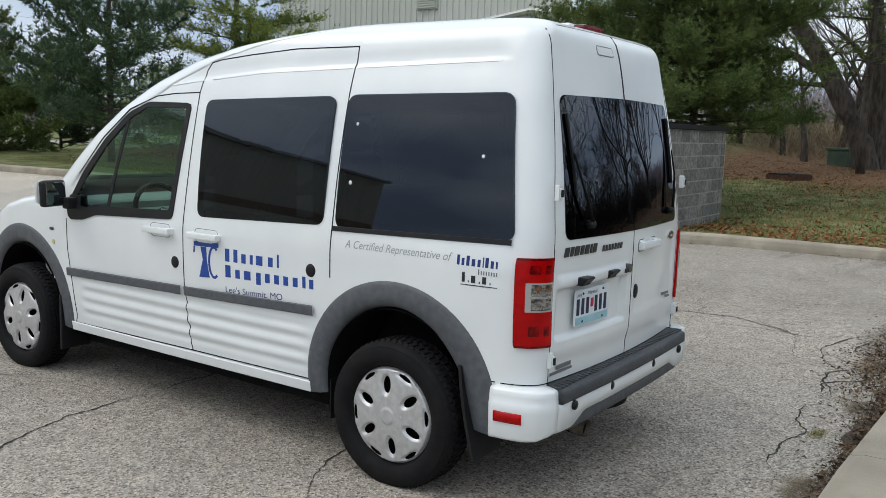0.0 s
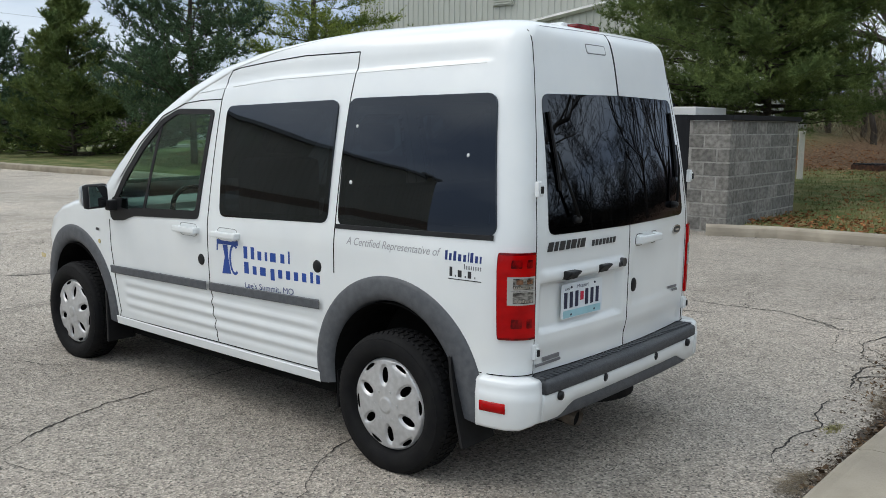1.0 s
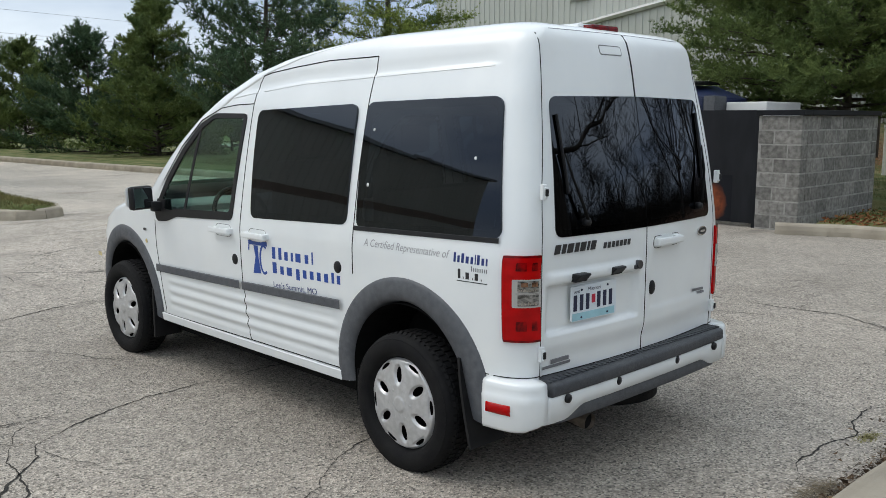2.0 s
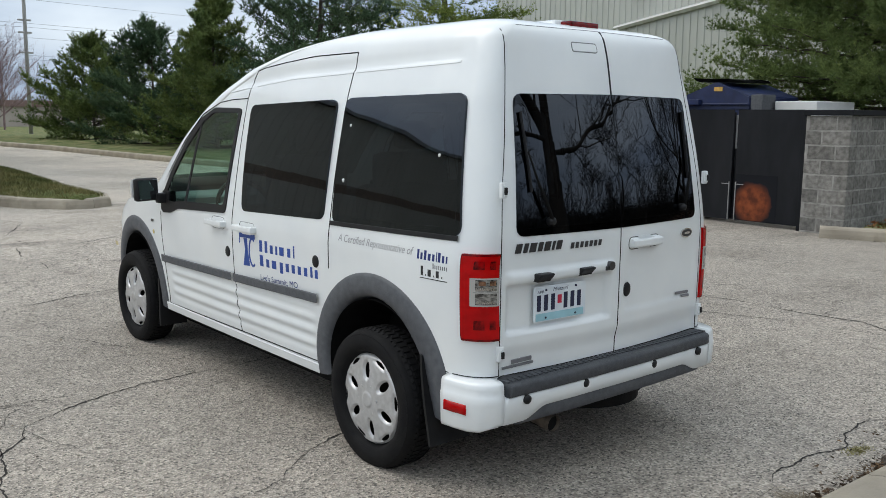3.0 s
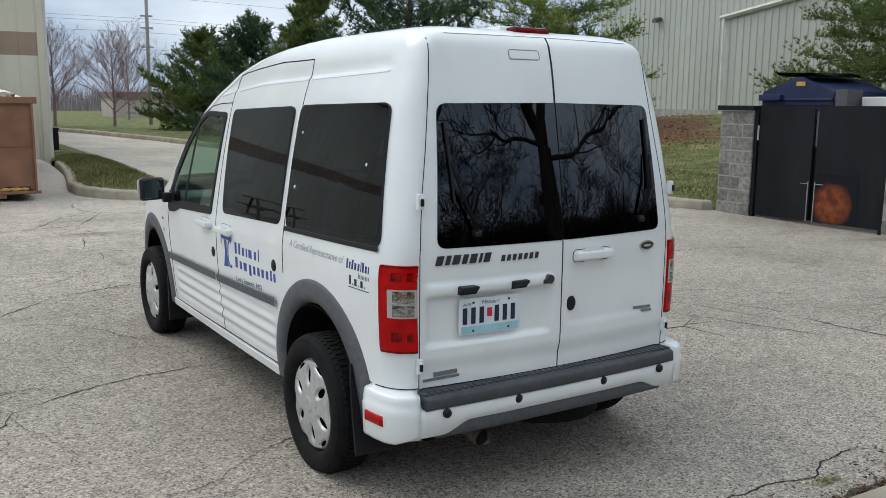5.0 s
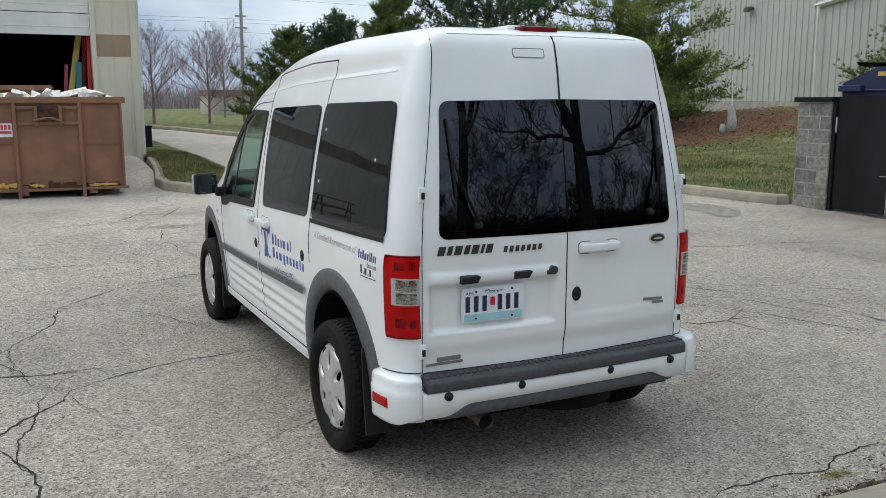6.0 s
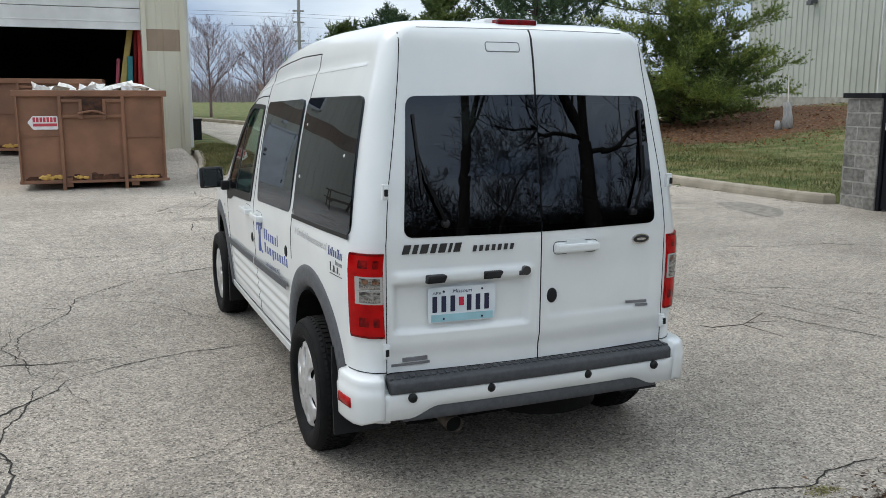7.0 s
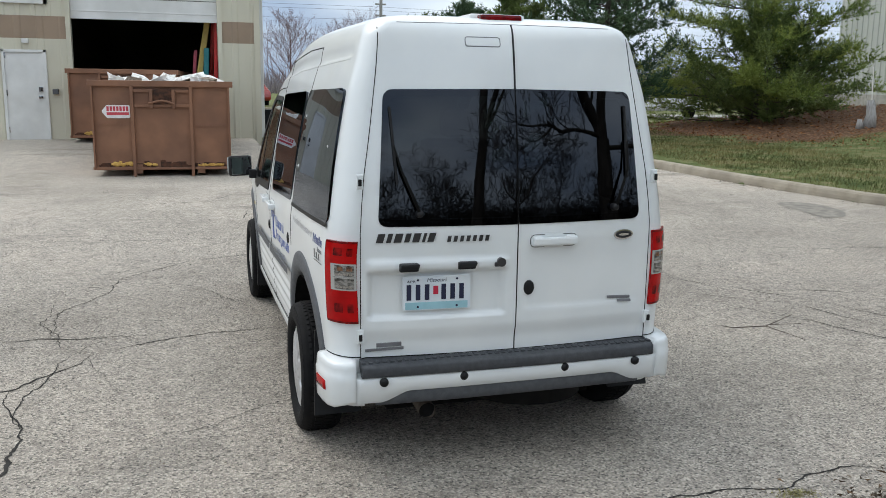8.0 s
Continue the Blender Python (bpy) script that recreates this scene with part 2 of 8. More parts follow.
M["whitepine"] = surface("white_pine_needles", (0.13, 0.19, 0.045), (0.29, 0.34, 0.085), 0.8, scale=0.9, island_random=0.28, spec=0.15)
M["darkpine"] = surface("dark_pine_needles", (0.043, 0.084, 0.044), (0.098, 0.152, 0.074), 0.75, scale=1.3, island_random=0.4, spec=0.25)
M["blade"] = surface("grass_blades", (0.055, 0.08, 0.02), (0.22, 0.185, 0.08), 0.85, scale=0.9, island_random=0.4, spec=0.2)
M["leaf"] = surface("dead_leaves", (0.15, 0.05, 0.02), (0.3, 0.145, 0.06), 0.9, scale=3, island_random=0.5, spec=0.2)
M["dry_leaf"] = surface("crumbled_leaves", (0.045, 0.03, 0.02), (0.17, 0.11, 0.065), 0.95, scale=9, island_random=0.5, spec=0.1)
M["car_white"] = plain("car_white", (0.7, 0.7, 0.7), 0.3, coat=0.6)
M["car_red"] = plain("car_red", (0.35, 0.02, 0.015), 0.3, coat=0.6)
M["car_dark"] = plain("car_dark", (0.02, 0.02, 0.025), 0.25, coat=0.6)
M["green_box"] = surface("green_box_paint", (0.03, 0.06, 0.04), (0.05, 0.085, 0.055), 0.6, scale=4)
M["brick_far"] = surface("far_brick", (0.17, 0.11, 0.1), (0.21, 0.14, 0.125), 0.9, scale=2)
M["stucco_far"] = surface("far_stucco", (0.36, 0.31, 0.27), (0.42, 0.37, 0.33), 0.9, scale=1)
M["sealed"] = surface("sealed_asphalt", (0.2, 0.185, 0.163), (0.3, 0.276, 0.24), 0.95, scale=9, spec=0.1)
M["crack"] = surface("crack_dirt", (0.008, 0.007, 0.006), (0.03, 0.026, 0.022), 0.95, scale=30)
M["brush"] = surface("dry_brush", (0.13, 0.1, 0.06), (0.28, 0.22, 0.14), 0.95, scale=2, island_random=0.4)
M["soil"] = surface("soil", (0.02, 0.016, 0.012), (0.08, 0.062, 0.046), 0.95, scale=40, bump=0.8, bump_scale=80)
M["grit"] = surface("grit", (0.05, 0.042, 0.034), (0.2, 0.16, 0.12), 0.95, scale=8, island_random=0.5)
M["moss"] = surface("moss", (0.2, 0.185, 0.08), (0.32, 0.29, 0.15), 0.9, scale=30, island_random=0.3, spec=0.2)
M["darkbrush"] = surface("dark_brush", (0.018, 0.016, 0.013), (0.04, 0.036, 0.03), 0.95, scale=2, spec=0.1)
# woods' colour lightened to hold the haze of distance
M["far_wood"] = surface("far_woods", (0.2, 0.17, 0.18), (0.27, 0.235, 0.245), 0.95, scale=0.2, island_random=0.3)

# ---- mesh helpers ----
def part(name, bm, material, parent=None, label="", smooth=False, kind=""):
    """Links a bmesh as one mesh object, under a thing or a part when one is given."""
    me = bpy.data.meshes.new(name)
    bm.to_mesh(me)
    bm.free()
    for one in (material if isinstance(material, (list, tuple)) else [material]):
        me.materials.append(one)
    if smooth:
        me.shade_smooth()
    ob = new(name, me)
    if parent is not None:
        ob.parent = parent
    return tagged(ob, label, kind=kind)


def shape(name, verts, faces, material, parent=None, label="", smooth=False, kind=""):
    me = bpy.data.meshes.new(name)
    me.from_pydata([tuple(v) for v in verts], [], faces)
    me.materials.append(material)
    if smooth:
        me.shade_smooth()
    me.update()
    ob = new(name, me)
    if parent is not None:
        ob.parent = parent
    return tagged(ob, label, kind=kind)


def thing(name, label, category, at=(0, 0, 0), turn=0, group=""):
    ob = new(name)
    ob.empty_display_size = 0.2
    ob.matrix_basis = pose(*at, 0, 0, turn)
    return tagged(ob, label, category, group)


def box(bm, x0, x1, y0, y1, z0, z1, bevel=0.0, seg=2):
    r = bmesh.ops.create_cube(bm, size=1.0, matrix=Matrix.LocRotScale(((x0 + x1) / 2, (y0 + y1) / 2, (z0 + z1) / 2), None, (abs(x1 - x0), abs(y1 - y0), abs(z1 - z0))))
    if bevel:
        edges = list({e for v in r["verts"] for e in v.link_edges})
        bmesh.ops.bevel(bm, geom=edges, offset=bevel, segments=seg, affect="EDGES", profile=0.6)
    return r["verts"]


def boxes(*specs, bevel=0.0):
    bm = bmesh.new()
    for s in specs:
        box(bm, *s, bevel=bevel)
    return bm


def tube(bm, points, radii, sides=8, cap=True):
    """A tapered tube along points."""
    rings, up = [], Vector((0, 0, 1))
    pts = [Vector(p) for p in points]
    for i, p in enumerate(pts):
        d = (pts[min(i + 1, len(pts) - 1)] - pts[max(i - 1, 0)]).normalized()
        a = d.cross(up if abs(d.z) < 0.9 else Vector((1, 0, 0))).normalized()
        b = d.cross(a)
        r = radii[i] if isinstance(radii, (list, tuple)) else radii
        rings.append([bm.verts.new(p + r * (math.cos(2 * math.pi * k / sides) * a + math.sin(2 * math.pi * k / sides) * b)) for k in range(sides)])
    for r0, r1 in zip(rings, rings[1:]):
        for k in range(sides):
            bm.faces.new((r0[k], r0[(k + 1) % sides], r1[(k + 1) % sides], r1[k]))
    if cap:
        bm.faces.new(rings[0][::-1])
        bm.faces.new(rings[-1])
    return bm


def lathe(bm, profile, steps=48, axis="x"):
    """Turns a profile of (along, radius) about an axis."""
    rings = []
    for k in range(steps):
        a = 2 * math.pi * k / steps
        rings.append([bm.verts.new((h, r * math.cos(a), r * math.sin(a)) if axis == "x" else (r * math.cos(a), r * math.sin(a), h)) for h, r in profile])
    for k in range(steps):
        r0, r1 = rings[k], rings[(k + 1) % steps]
        for j in range(len(profile) - 1):
            bm.faces.new((r0[j], r0[j + 1], r1[j + 1], r1[j]))
    return bm


def table(x, rows):
    """Piecewise smooth lookup in rows of (x, value)."""
    if x <= rows[0][0]:
        return rows[0][1]
    for (x0, v0), (x1, v1) in zip(rows, rows[1:]):
        if x <= x1:
            return v0 + (v1 - v0) * (x - x0) / (x1 - x0)
    return rows[-1][1]


def curve(x, rows):
    """The same with smooth slopes, for sheet metal."""
    n = len(rows)
    if x <= rows[0][0] or x >= rows[-1][0]:
        return table(x, rows)
    k = next(i for i in range(n - 1) if x <= rows[i + 1][0])
    (x0, v0), (x1, v1) = rows[k], rows[k + 1]
    h = x1 - x0
    s = (v1 - v0) / h

    def slope(i):
        if i == 0 or i == n - 1:
            return s
        a = (rows[i][1] - rows[i - 1][1]) / (rows[i][0] - rows[i - 1][0])
        b = (rows[i + 1][1] - rows[i][1]) / (rows[i + 1][0] - rows[i][0])
        return 0.0 if a * b <= 0 else 2 * a * b / (a + b)
    t = (x - x0) / h
    m0, m1 = slope(k) * h, slope(k + 1) * h
    return (2 * t ** 3 - 3 * t * t + 1) * v0 + (t ** 3 - 2 * t * t + t) * m0 + (3 * t * t - 2 * t ** 3) * v1 + (t ** 3 - t * t) * m1


def step(x, a, b):
    t = min(1.0, max(0.0, (x - a) / (b - a)))
    return t * t * (3 - 2 * t)


def rounded(points, r, n=6):
    """A closed outline with its corners rounded."""
    out = []
    pts = [Vector(p) for p in points]
    for i, p in enumerate(pts):
        a, b = (pts[i - 1] - p), (pts[(i + 1) % len(pts)] - p)
        q = min(r[i] if isinstance(r, (list, tuple)) else r, a.length * 0.45, b.length * 0.45)
        s, e = p + a.normalized() * q, p + b.normalized() * q
        for k in range(n + 1):
            t = k / n
            out.append((1 - t) ** 2 * s + 2 * t * (1 - t) * p + t * t * e)
    return out


def dense(outline, gap=0.03):
    out = []
    for i, p in enumerate(outline):
        q = outline[(i + 1) % len(outline)]
        n = max(1, int((q - p).length / gap))
        out += [p + (q - p) * (k / n) for k in range(n)]
    return out


def inset(outline, d):
    """Moves a closed outline inward by about d, about its middle."""
    lo = [min(p[i] for p in outline) for i in (0, 1)]
    hi = [max(p[i] for p in outline) for i in (0, 1)]
    c = Vector(((lo[0] + hi[0]) / 2, (lo[1] + hi[1]) / 2))
    s = [1 - 2 * d / (hi[i] - lo[i]) for i in (0, 1)]
    return [Vector((c.x + (p.x - c.x) * s[0], c.y + (p.y - c.y) * s[1])) for p in outline]


def inside(p, outline):
    odd = False
    for i, a in enumerate(outline):
        b = outline[i - 1]
        if (a.y > p[1]) != (b.y > p[1]) and p[0] < (b.x - a.x) * (p[1] - a.y) / (b.y - a.y) + a.x:
            odd = not odd
    return odd


def patch(name, outline, surf, off, material, parent, label="", skirt=0.01, rings=8, hole=None):
    """A sheet that lies off a curved surface, within an outline in the surface's two coordinates; hole: an outline of as many points."""
    n = len(outline)
    c = sum(outline, Vector((0, 0))) / n
    loops = []
    for k in range(rings + (1 if hole else 0)):
        f = k / rings
        loops.append([surf(*(p.lerp(hole[i], f) if hole else p.lerp(c, f)), off) for i, p in enumerate(outline)])
    verts = [v for loop in loops for v in loop]
    faces = [(k * n + i, k * n + (i + 1) % n, (k + 1) * n + (i + 1) % n, (k + 1) * n + i) for k in range(len(loops) - 1) for i in range(n)]
    if not hole:
        verts.append(surf(c.x, c.y, off))
        faces += [((len(loops) - 1) * n + i, (len(loops) - 1) * n + (i + 1) % n, len(verts) - 1) for i in range(n)]
    for line, turn in ((outline, 1), (hole, -1)):
        if line:
            b = len(verts)
            verts += [surf(p.x, p.y, off - skirt) for p in line] + [surf(p.x, p.y, off) for p in line]
            faces += [(b + i, b + (i + 1) % n, b + n + (i + 1) % n, b + n + i)[::turn] for i in range(n)]
    a, b, d = (Vector(verts[i]) for i in faces[0][:3])
    out = surf(outline[0].x, outline[0].y, 0.01) - surf(outline[0].x, outline[0].y, 0.0)
    if (b - a).cross(d - a).dot(out) < 0:
        faces = [tuple(f[::-1]) for f in faces]
    return shape(name, verts, faces, material, parent, label, smooth=True)


def ribbon(name, line, surf, width, off, material, parent, label=""):
    """A thin strip along a line on a curved surface, wrapped a little into it."""
    verts, faces = [], []
    pts = [Vector(p) for p in line]
    for i, p in enumerate(pts):
        d = (pts[min(i + 1, len(pts) - 1)] - pts[max(i - 1, 0)]).normalized()
        q = Vector((-d.y, d.x)) * width / 2
        verts += [surf(*(p - q), off - 0.004), surf(*(p - q * 0.8), off), surf(*(p + q * 0.8), off), surf(*(p + q), off - 0.004)]
        if i:
            a = 4 * i
            faces += [(a - 4 + k, a - 3 + k, a + 1 + k, a + k) for k in range(3)]
    return shape(name, verts, faces, material, parent, label, smooth=False)


def path2(points, gap=0.03):
    out = []
    pts = [Vector(p) for p in points]
    for a, b in zip(pts, pts[1:]):
        n = max(1, int((b - a).length / gap))
        out += [a.lerp(b, k / n) for k in range(n)]
    return out + [pts[-1]]


def text_flat(name, words, size, surf, u, v, du, off, material, parent, shear=0.0, label="", width=None, slope=0.0):
    """Lettering in the built-in font laid on a surface: it starts at (u, v) and runs du (1 or -1) along u."""
    cu = bpy.data.curves.new(name, "FONT")
    cu.body, cu.size, cu.shear, cu.extrude = words, size, shear, 0.0
    tmp = bpy.data.objects.new(name, cu)
    scene.collection.objects.link(tmp)
    me = bpy.data.meshes.new_from_object(tmp.evaluated_get(bpy.context.evaluated_depsgraph_get()))
    bpy.data.objects.remove(tmp)
    wide = max((p.co.x for p in me.vertices), default=1.0)
    k = (width / wide) if width else 1.0
    for p in me.vertices:
        p.co = surf(u + du * p.co.x * k, v + p.co.y + slope * p.co.x * k, off)
    me.materials.clear()
    me.materials.append(material)
    ob = new(name, me)
    ob.parent = parent
    return tagged(ob, label)

# ---- the van: nose towards +y, wheels on z = 0 ----
HALF = [(0.25, 0.79), (0.3, 0.82), (0.36, 0.829), (0.5, 0.841), (0.7, 0.85), (0.86, 0.856), (0.98, 0.857), (1.04, 0.852), (1.1, 0.843), (1.3, 0.809), (1.5, 0.77),
        (1.68, 0.729), (1.8, 0.692), (1.88, 0.668), (1.93, 0.65), (1.96, 0.628), (1.98, 0.598), (2.0, 0.54), (2.015, 0.44), (2.025, 0.31), (2.03, 0.16)]
TAIL = [(0.25, 0.05), (0.5, 0.038), (1.05, 0.036), (1.3, 0.06), (1.68, 0.122), (1.85, 0.155), (1.93, 0.18), (1.96, 0.2), (1.98, 0.23), (2.0, 0.3), (2.015, 0.42), (2.025, 0.62), (2.03, 0.85)]
NOSE = [(0.25, 4.3), (0.35, 4.38), (0.6, 4.42), (0.8, 4.4), (0.9, 4.33), (0.98, 4.18), (1.03, 4.0), (1.08, 3.72), (1.15, 3.6), (1.3, 3.45), (1.45, 3.28), (1.6, 3.07),
        (1.75, 2.79), (1.85, 2.52), (1.92, 2.22), (1.96, 1.94), (1.98, 1.77), (2.0, 1.6), (2.015, 1.42), (2.025, 1.3), (2.03, 1.15)]
TAPER = [(0.1, 0.955), (0.25, 0.966), (0.6, 0.984), (1.2, 0.996), (2.1, 1.0), (3.1, 0.993), (3.5, 0.98), (3.9, 0.945), (4.2, 0.9), (4.5, 0.84)]


def ribs_in(y, z):
    if not (0.38 < z < 0.64 and 1.2 < y < 3.05):
        return 0.0
    fade = step(y, 1.22, 1.3) * (1 - step(y, 2.95, 3.03)) * step(z, 0.385, 0.42) * (1 - step(z, 0.6, 0.635))
    return fade * 0.0058 * math.cos(2 * math.pi * (z - 0.585) / 0.067)


def crease_line(y):
    return table(y, [(0.3, 1.822), (1.1, 1.799), (1.68, 1.782), (2.2, 1.738), (2.45, 1.71)])


def crease(y, z):
    """The pressed step above the side windows."""
    top = crease_line(y)
    return -0.007 * step(z, top - 0.003, top + 0.008) * (1 - step(z, top + 0.02, top + 0.09)) * step(y, 0.3, 0.42) * (1 - step(y, 2.2, 2.42))


def wide(y, z):
    return curve(z, HALF) * curve(y, TAPER) + ribs_in(y, z) + crease(y, z)


def side(sign):
    def at(y, z, off=0.0):
        e = 0.004
        w = wide(y, z)
        n = Vector((1.0, -(wide(y + e, z) - w) / e, -(wide(y, z + e) - w) / e)).normalized()
        return Vector((sign * (w + off * n.x), y + off * n.y, z + off * n.z))
    return at


def pressed(x, z):
    """How far the rear doors' pressings stand in from the plain sheet."""
    d = 0.028 * step(x, -0.662, -0.638) * (1 - step(x, -0.062, -0.038)) * step(z, 0.7, 0.714) * (1 - step(z, 0.898, 0.915))
    d -= 0.013 * step(x, -0.675, -0.645) * (1 - step(x, -0.05, -0.02)) * step(z, 0.905, 0.925) * (1 - step(z, 0.945, 0.975))
    d += 0.014 * (1 - step(z, 0.585, 0.665)) * (1 - step(abs(x), 0.66, 0.7))
    d += 0.006 * step(x, 0.045, 0.07) * (1 - step(x, 0.62, 0.65)) * step(z, 0.705, 0.735) * (1 - step(z, 0.9, 1.05))
    return d


def corner_xy(z):
    w = curve(z, HALF) * 0.97
    return w, min(table(z, [(1.1, 0.128), (1.5, 0.1), (1.9, 0.075), (1.96, 0.08), (2.03, 0.1)]), w * 0.5), 0.2


def tail(x, z, off=0.0):
    w, rx, ry = corner_xy(z)
    s = min(1.0, max(0.0, (abs(x) - (w - rx)) / rx))
    y = curve(z, TAIL) + ry * (1 - math.sqrt(max(0.0, 1 - s * s))) * 0.6 + pressed(x, z) + 0.042 * (x / 0.7) ** 2 * (1 - step(z, 1.8, 2.08))
    slope = (curve(z + 0.01, TAIL) - curve(z - 0.01, TAIL)) / 0.02
    n = Vector((0.17 * x, -1.0, slope)).normalized()
    return Vector((x, y, z)) + off * n


def rear(x, z, off=0.0):
    """The rear sheet with its rounded corners, as the shell has them."""
    def y_at(x, z):
        w, rx, ry = corner_xy(z)
        if abs(x) <= w - rx:
            return tail(x, z).y
        a = tail(w - rx, z)
        y_end = max(0.26, table(z, TAIL) + 0.14)
        s = min(1.0, (abs(x) - a.x) / (wide(y_end, z) - a.x))
        return y_end - (y_end - a.y) * math.sqrt(1 - s * s)
    e = 0.006
    y = y_at(x, z)
    n = Vector(((y_at(x + e, z) - y_at(x - e, z)) / (2 * e), -1.0, (y_at(x, z + e) - y_at(x, z - e)) / (2 * e))).normalized()
    return Vector((x, y, z)) + off * n


left, right = side(-1), side(1)
LAYERS = [0.305, 0.315, 0.33, 0.35, 0.37] + [0.384 + 0.012 * k for k in range(22)] + [0.65 + 0.01 * k for k in range(40)] + [1.05 + 0.03 * k for k in range(24)] + [1.76 + 0.009 * k for k in range(14)] + [1.9, 1.915, 1.93, 1.945, 1.96, 1.97, 1.98, 1.99, 2.0, 2.008, 2.015, 2.021, 2.025, 2.028, 2.03]
Y_SIDE = [0.26 + 0.025 * k for k in range(114)]
DOOR_F = rounded([(2.155, 1.625), (2.185, 1.03), (2.85, 1.0), (2.95, 0.965), (3.1, 0.955), (3.12, 1.03), (3.0, 1.23), (2.84, 1.42), (2.66, 1.57), (2.5, 1.63)], 0.03)
DOOR_F_IN = rounded([(2.185, 1.6), (2.215, 1.075), (2.84, 1.05), (2.92, 1.035), (3.02, 1.04), (3.03, 1.09), (2.95, 1.22), (2.81, 1.39), (2.64, 1.54), (2.51, 1.6)], 0.02)
DOOR_S = rounded([(1.18, 1.665), (1.16, 1.09), (2.0, 1.06), (2.035, 1.64)], 0.05)
QUARTER = rounded([(0.27, 1.685), (0.19, 1.11), (1.09, 1.085), (1.105, 1.67)], 0.05)
BACK_L = rounded([(-0.615, 1.108), (-0.575, 1.685), (0.0105, 1.692), (0.0105, 1.104)], (0.045, 0.045, 0.006, 0.006))
BACK_R = rounded([(0.0165, 1.104), (0.0165, 1.692), (0.585, 1.685), (0.63, 1.108)], (0.006, 0.006, 0.045, 0.045))
HOLES_SIDE = [[inset(DOOR_F_IN, -0.008)], [inset(DOOR_S, 0.022)], [inset(QUARTER, 0.022)]]
HOLES_BACK = [inset(BACK_L, 0.022), inset(BACK_R, 0.022)]
ARCHES = [(0.748, 0.38), (3.625, 0.38)]


N_TAIL, N_CORNER, N_SIDE = 49, 11, len(Y_SIDE)


def outline_row(z):
    """Half an outline of the shell at height z, from the tail's middle to the nose's."""
    w, rx, ry = corner_xy(z)
    row = []
    for k in range(N_TAIL):
        row.append(tail((w - rx) * k / (N_TAIL - 1), z).xy)
    end = wide(0.26, z)
    a = tail(w - rx, z)
    y_end = max(0.26, table(z, TAIL) + 0.14)
    for k in range(1, 12):
        t = math.pi / 2 * k / 12
        row.append(Vector((a.x + (wide(y_end, z) - a.x) * math.sin(t), y_end - (y_end - a.y) * math.cos(t))))
    nose = table(z, NOSE)
    depth = 0.5 if z < 1.9 else min(0.5, (nose - y_end) * 0.4)
    last = nose - depth
    span = max(0.02, last - y_end) if last < Y_SIDE[-1] else Y_SIDE[-1] - y_end
    ys = [y_end + (y - 0.26) * span / (Y_SIDE[-1] - 0.26) for y in Y_SIDE]
    row += [Vector((wide(y, z), y)) for y in ys]
    y0 = ys[-1]
    for k in range(1, 9):
        y = y0 + max(0.0, last - y0) * k / 8
        row.append(Vector((wide(y, z), y)))
    y0 = max(y0, last)
    for k in range(1, 21):
        t = math.pi / 2 * k / 20
        row.append(Vector((wide(y0, z) * math.cos(t) ** 0.75, y0 + (nose - y0) * math.sin(t))))
    return row




def sort_face(i, y, x, z, mirrored):
    """Which sheet a patch of the shell belongs to; None where there is an opening."""
    sideways = i >= N_TAIL - 1
    if not sideways:
        if z < 0.42:
            return None
        if any(inside((x, z), h) for h in HOLES_BACK):
            return None
        if abs(x) < 0.69 and 0.525 < z < 1.97:
            return "rear_door_left" if x < 0.012 else "rear_door_right"
        return "shell"
    if i >= N_TAIL + N_CORNER - 1:
        for cy, cz in ARCHES:
            if math.hypot(y - cy, max(0.0, z - cz) if z > cz else 0.0) < 0.435 and z < cz + 0.435:
                return None
        if i < N_TAIL + N_CORNER + N_SIDE:
            for h in HOLES_SIDE:
                if inside((y, z), h[0]):
                    return None
        if 2.1 < y < 3.13 and 0.36 < z < 1.68 and z < 1.68 - max(0.0, y - 2.45) * 0.85:
            return "front_door_right" if mirrored else "front_door_left"
        if 1.11 < y < 2.1 and 0.36 < z < 1.88:
            return "sliding_door_right" if mirrored else "sliding_door_left"
        if 1.16 < z < 1.78 and i > N_TAIL + N_CORNER + N_SIDE + 14:
            return None
    return "shell"


van = thing("van", "white high-roof passenger van with dark tinted windows, parked on worn asphalt", "van")
rows = [outline_row(z) for z in LAYERS]
sheets = {}
for li in range(len(LAYERS) - 1):
    for i in range(len(rows[0]) - 1):
        q = [(rows[li][i], LAYERS[li]), (rows[li][i + 1], LAYERS[li]), (rows[li + 1][i + 1], LAYERS[li + 1]), (rows[li + 1][i], LAYERS[li + 1])]
        cx, cy = sum(p[0].x for p in q) / 4, sum(p[0].y for p in q) / 4
        cz = (LAYERS[li] + LAYERS[li + 1]) / 2
        for mirrored in (False, True):
            s = 1 if mirrored else -1
            kind = sort_face(i, cy, s * cx, cz, mirrored)
            if kind:
                ids = [(li, i), (li, i + 1), (li + 1, i + 1), (li + 1, i)]
                sheets.setdefault(kind, []).append((s, ids if not mirrored else ids[::-1]))
SHEET_LABEL = {"shell": "", "front_door_left": "closed front door", "front_door_right": "closed front door", "sliding_door_left": "closed sliding door",
               "sliding_door_right": "closed sliding door", "rear_door_left": "closed rear cargo door", "rear_door_right": "closed rear cargo door"}
SHEET_NAME = {"shell": "body_shell", "front_door_left": "front_door", "front_door_right": "front_door", "sliding_door_left": "sliding_door",
              "sliding_door_right": "sliding_door", "rear_door_left": "rear_door", "rear_door_right": "rear_door"}
sheet_ob = {}
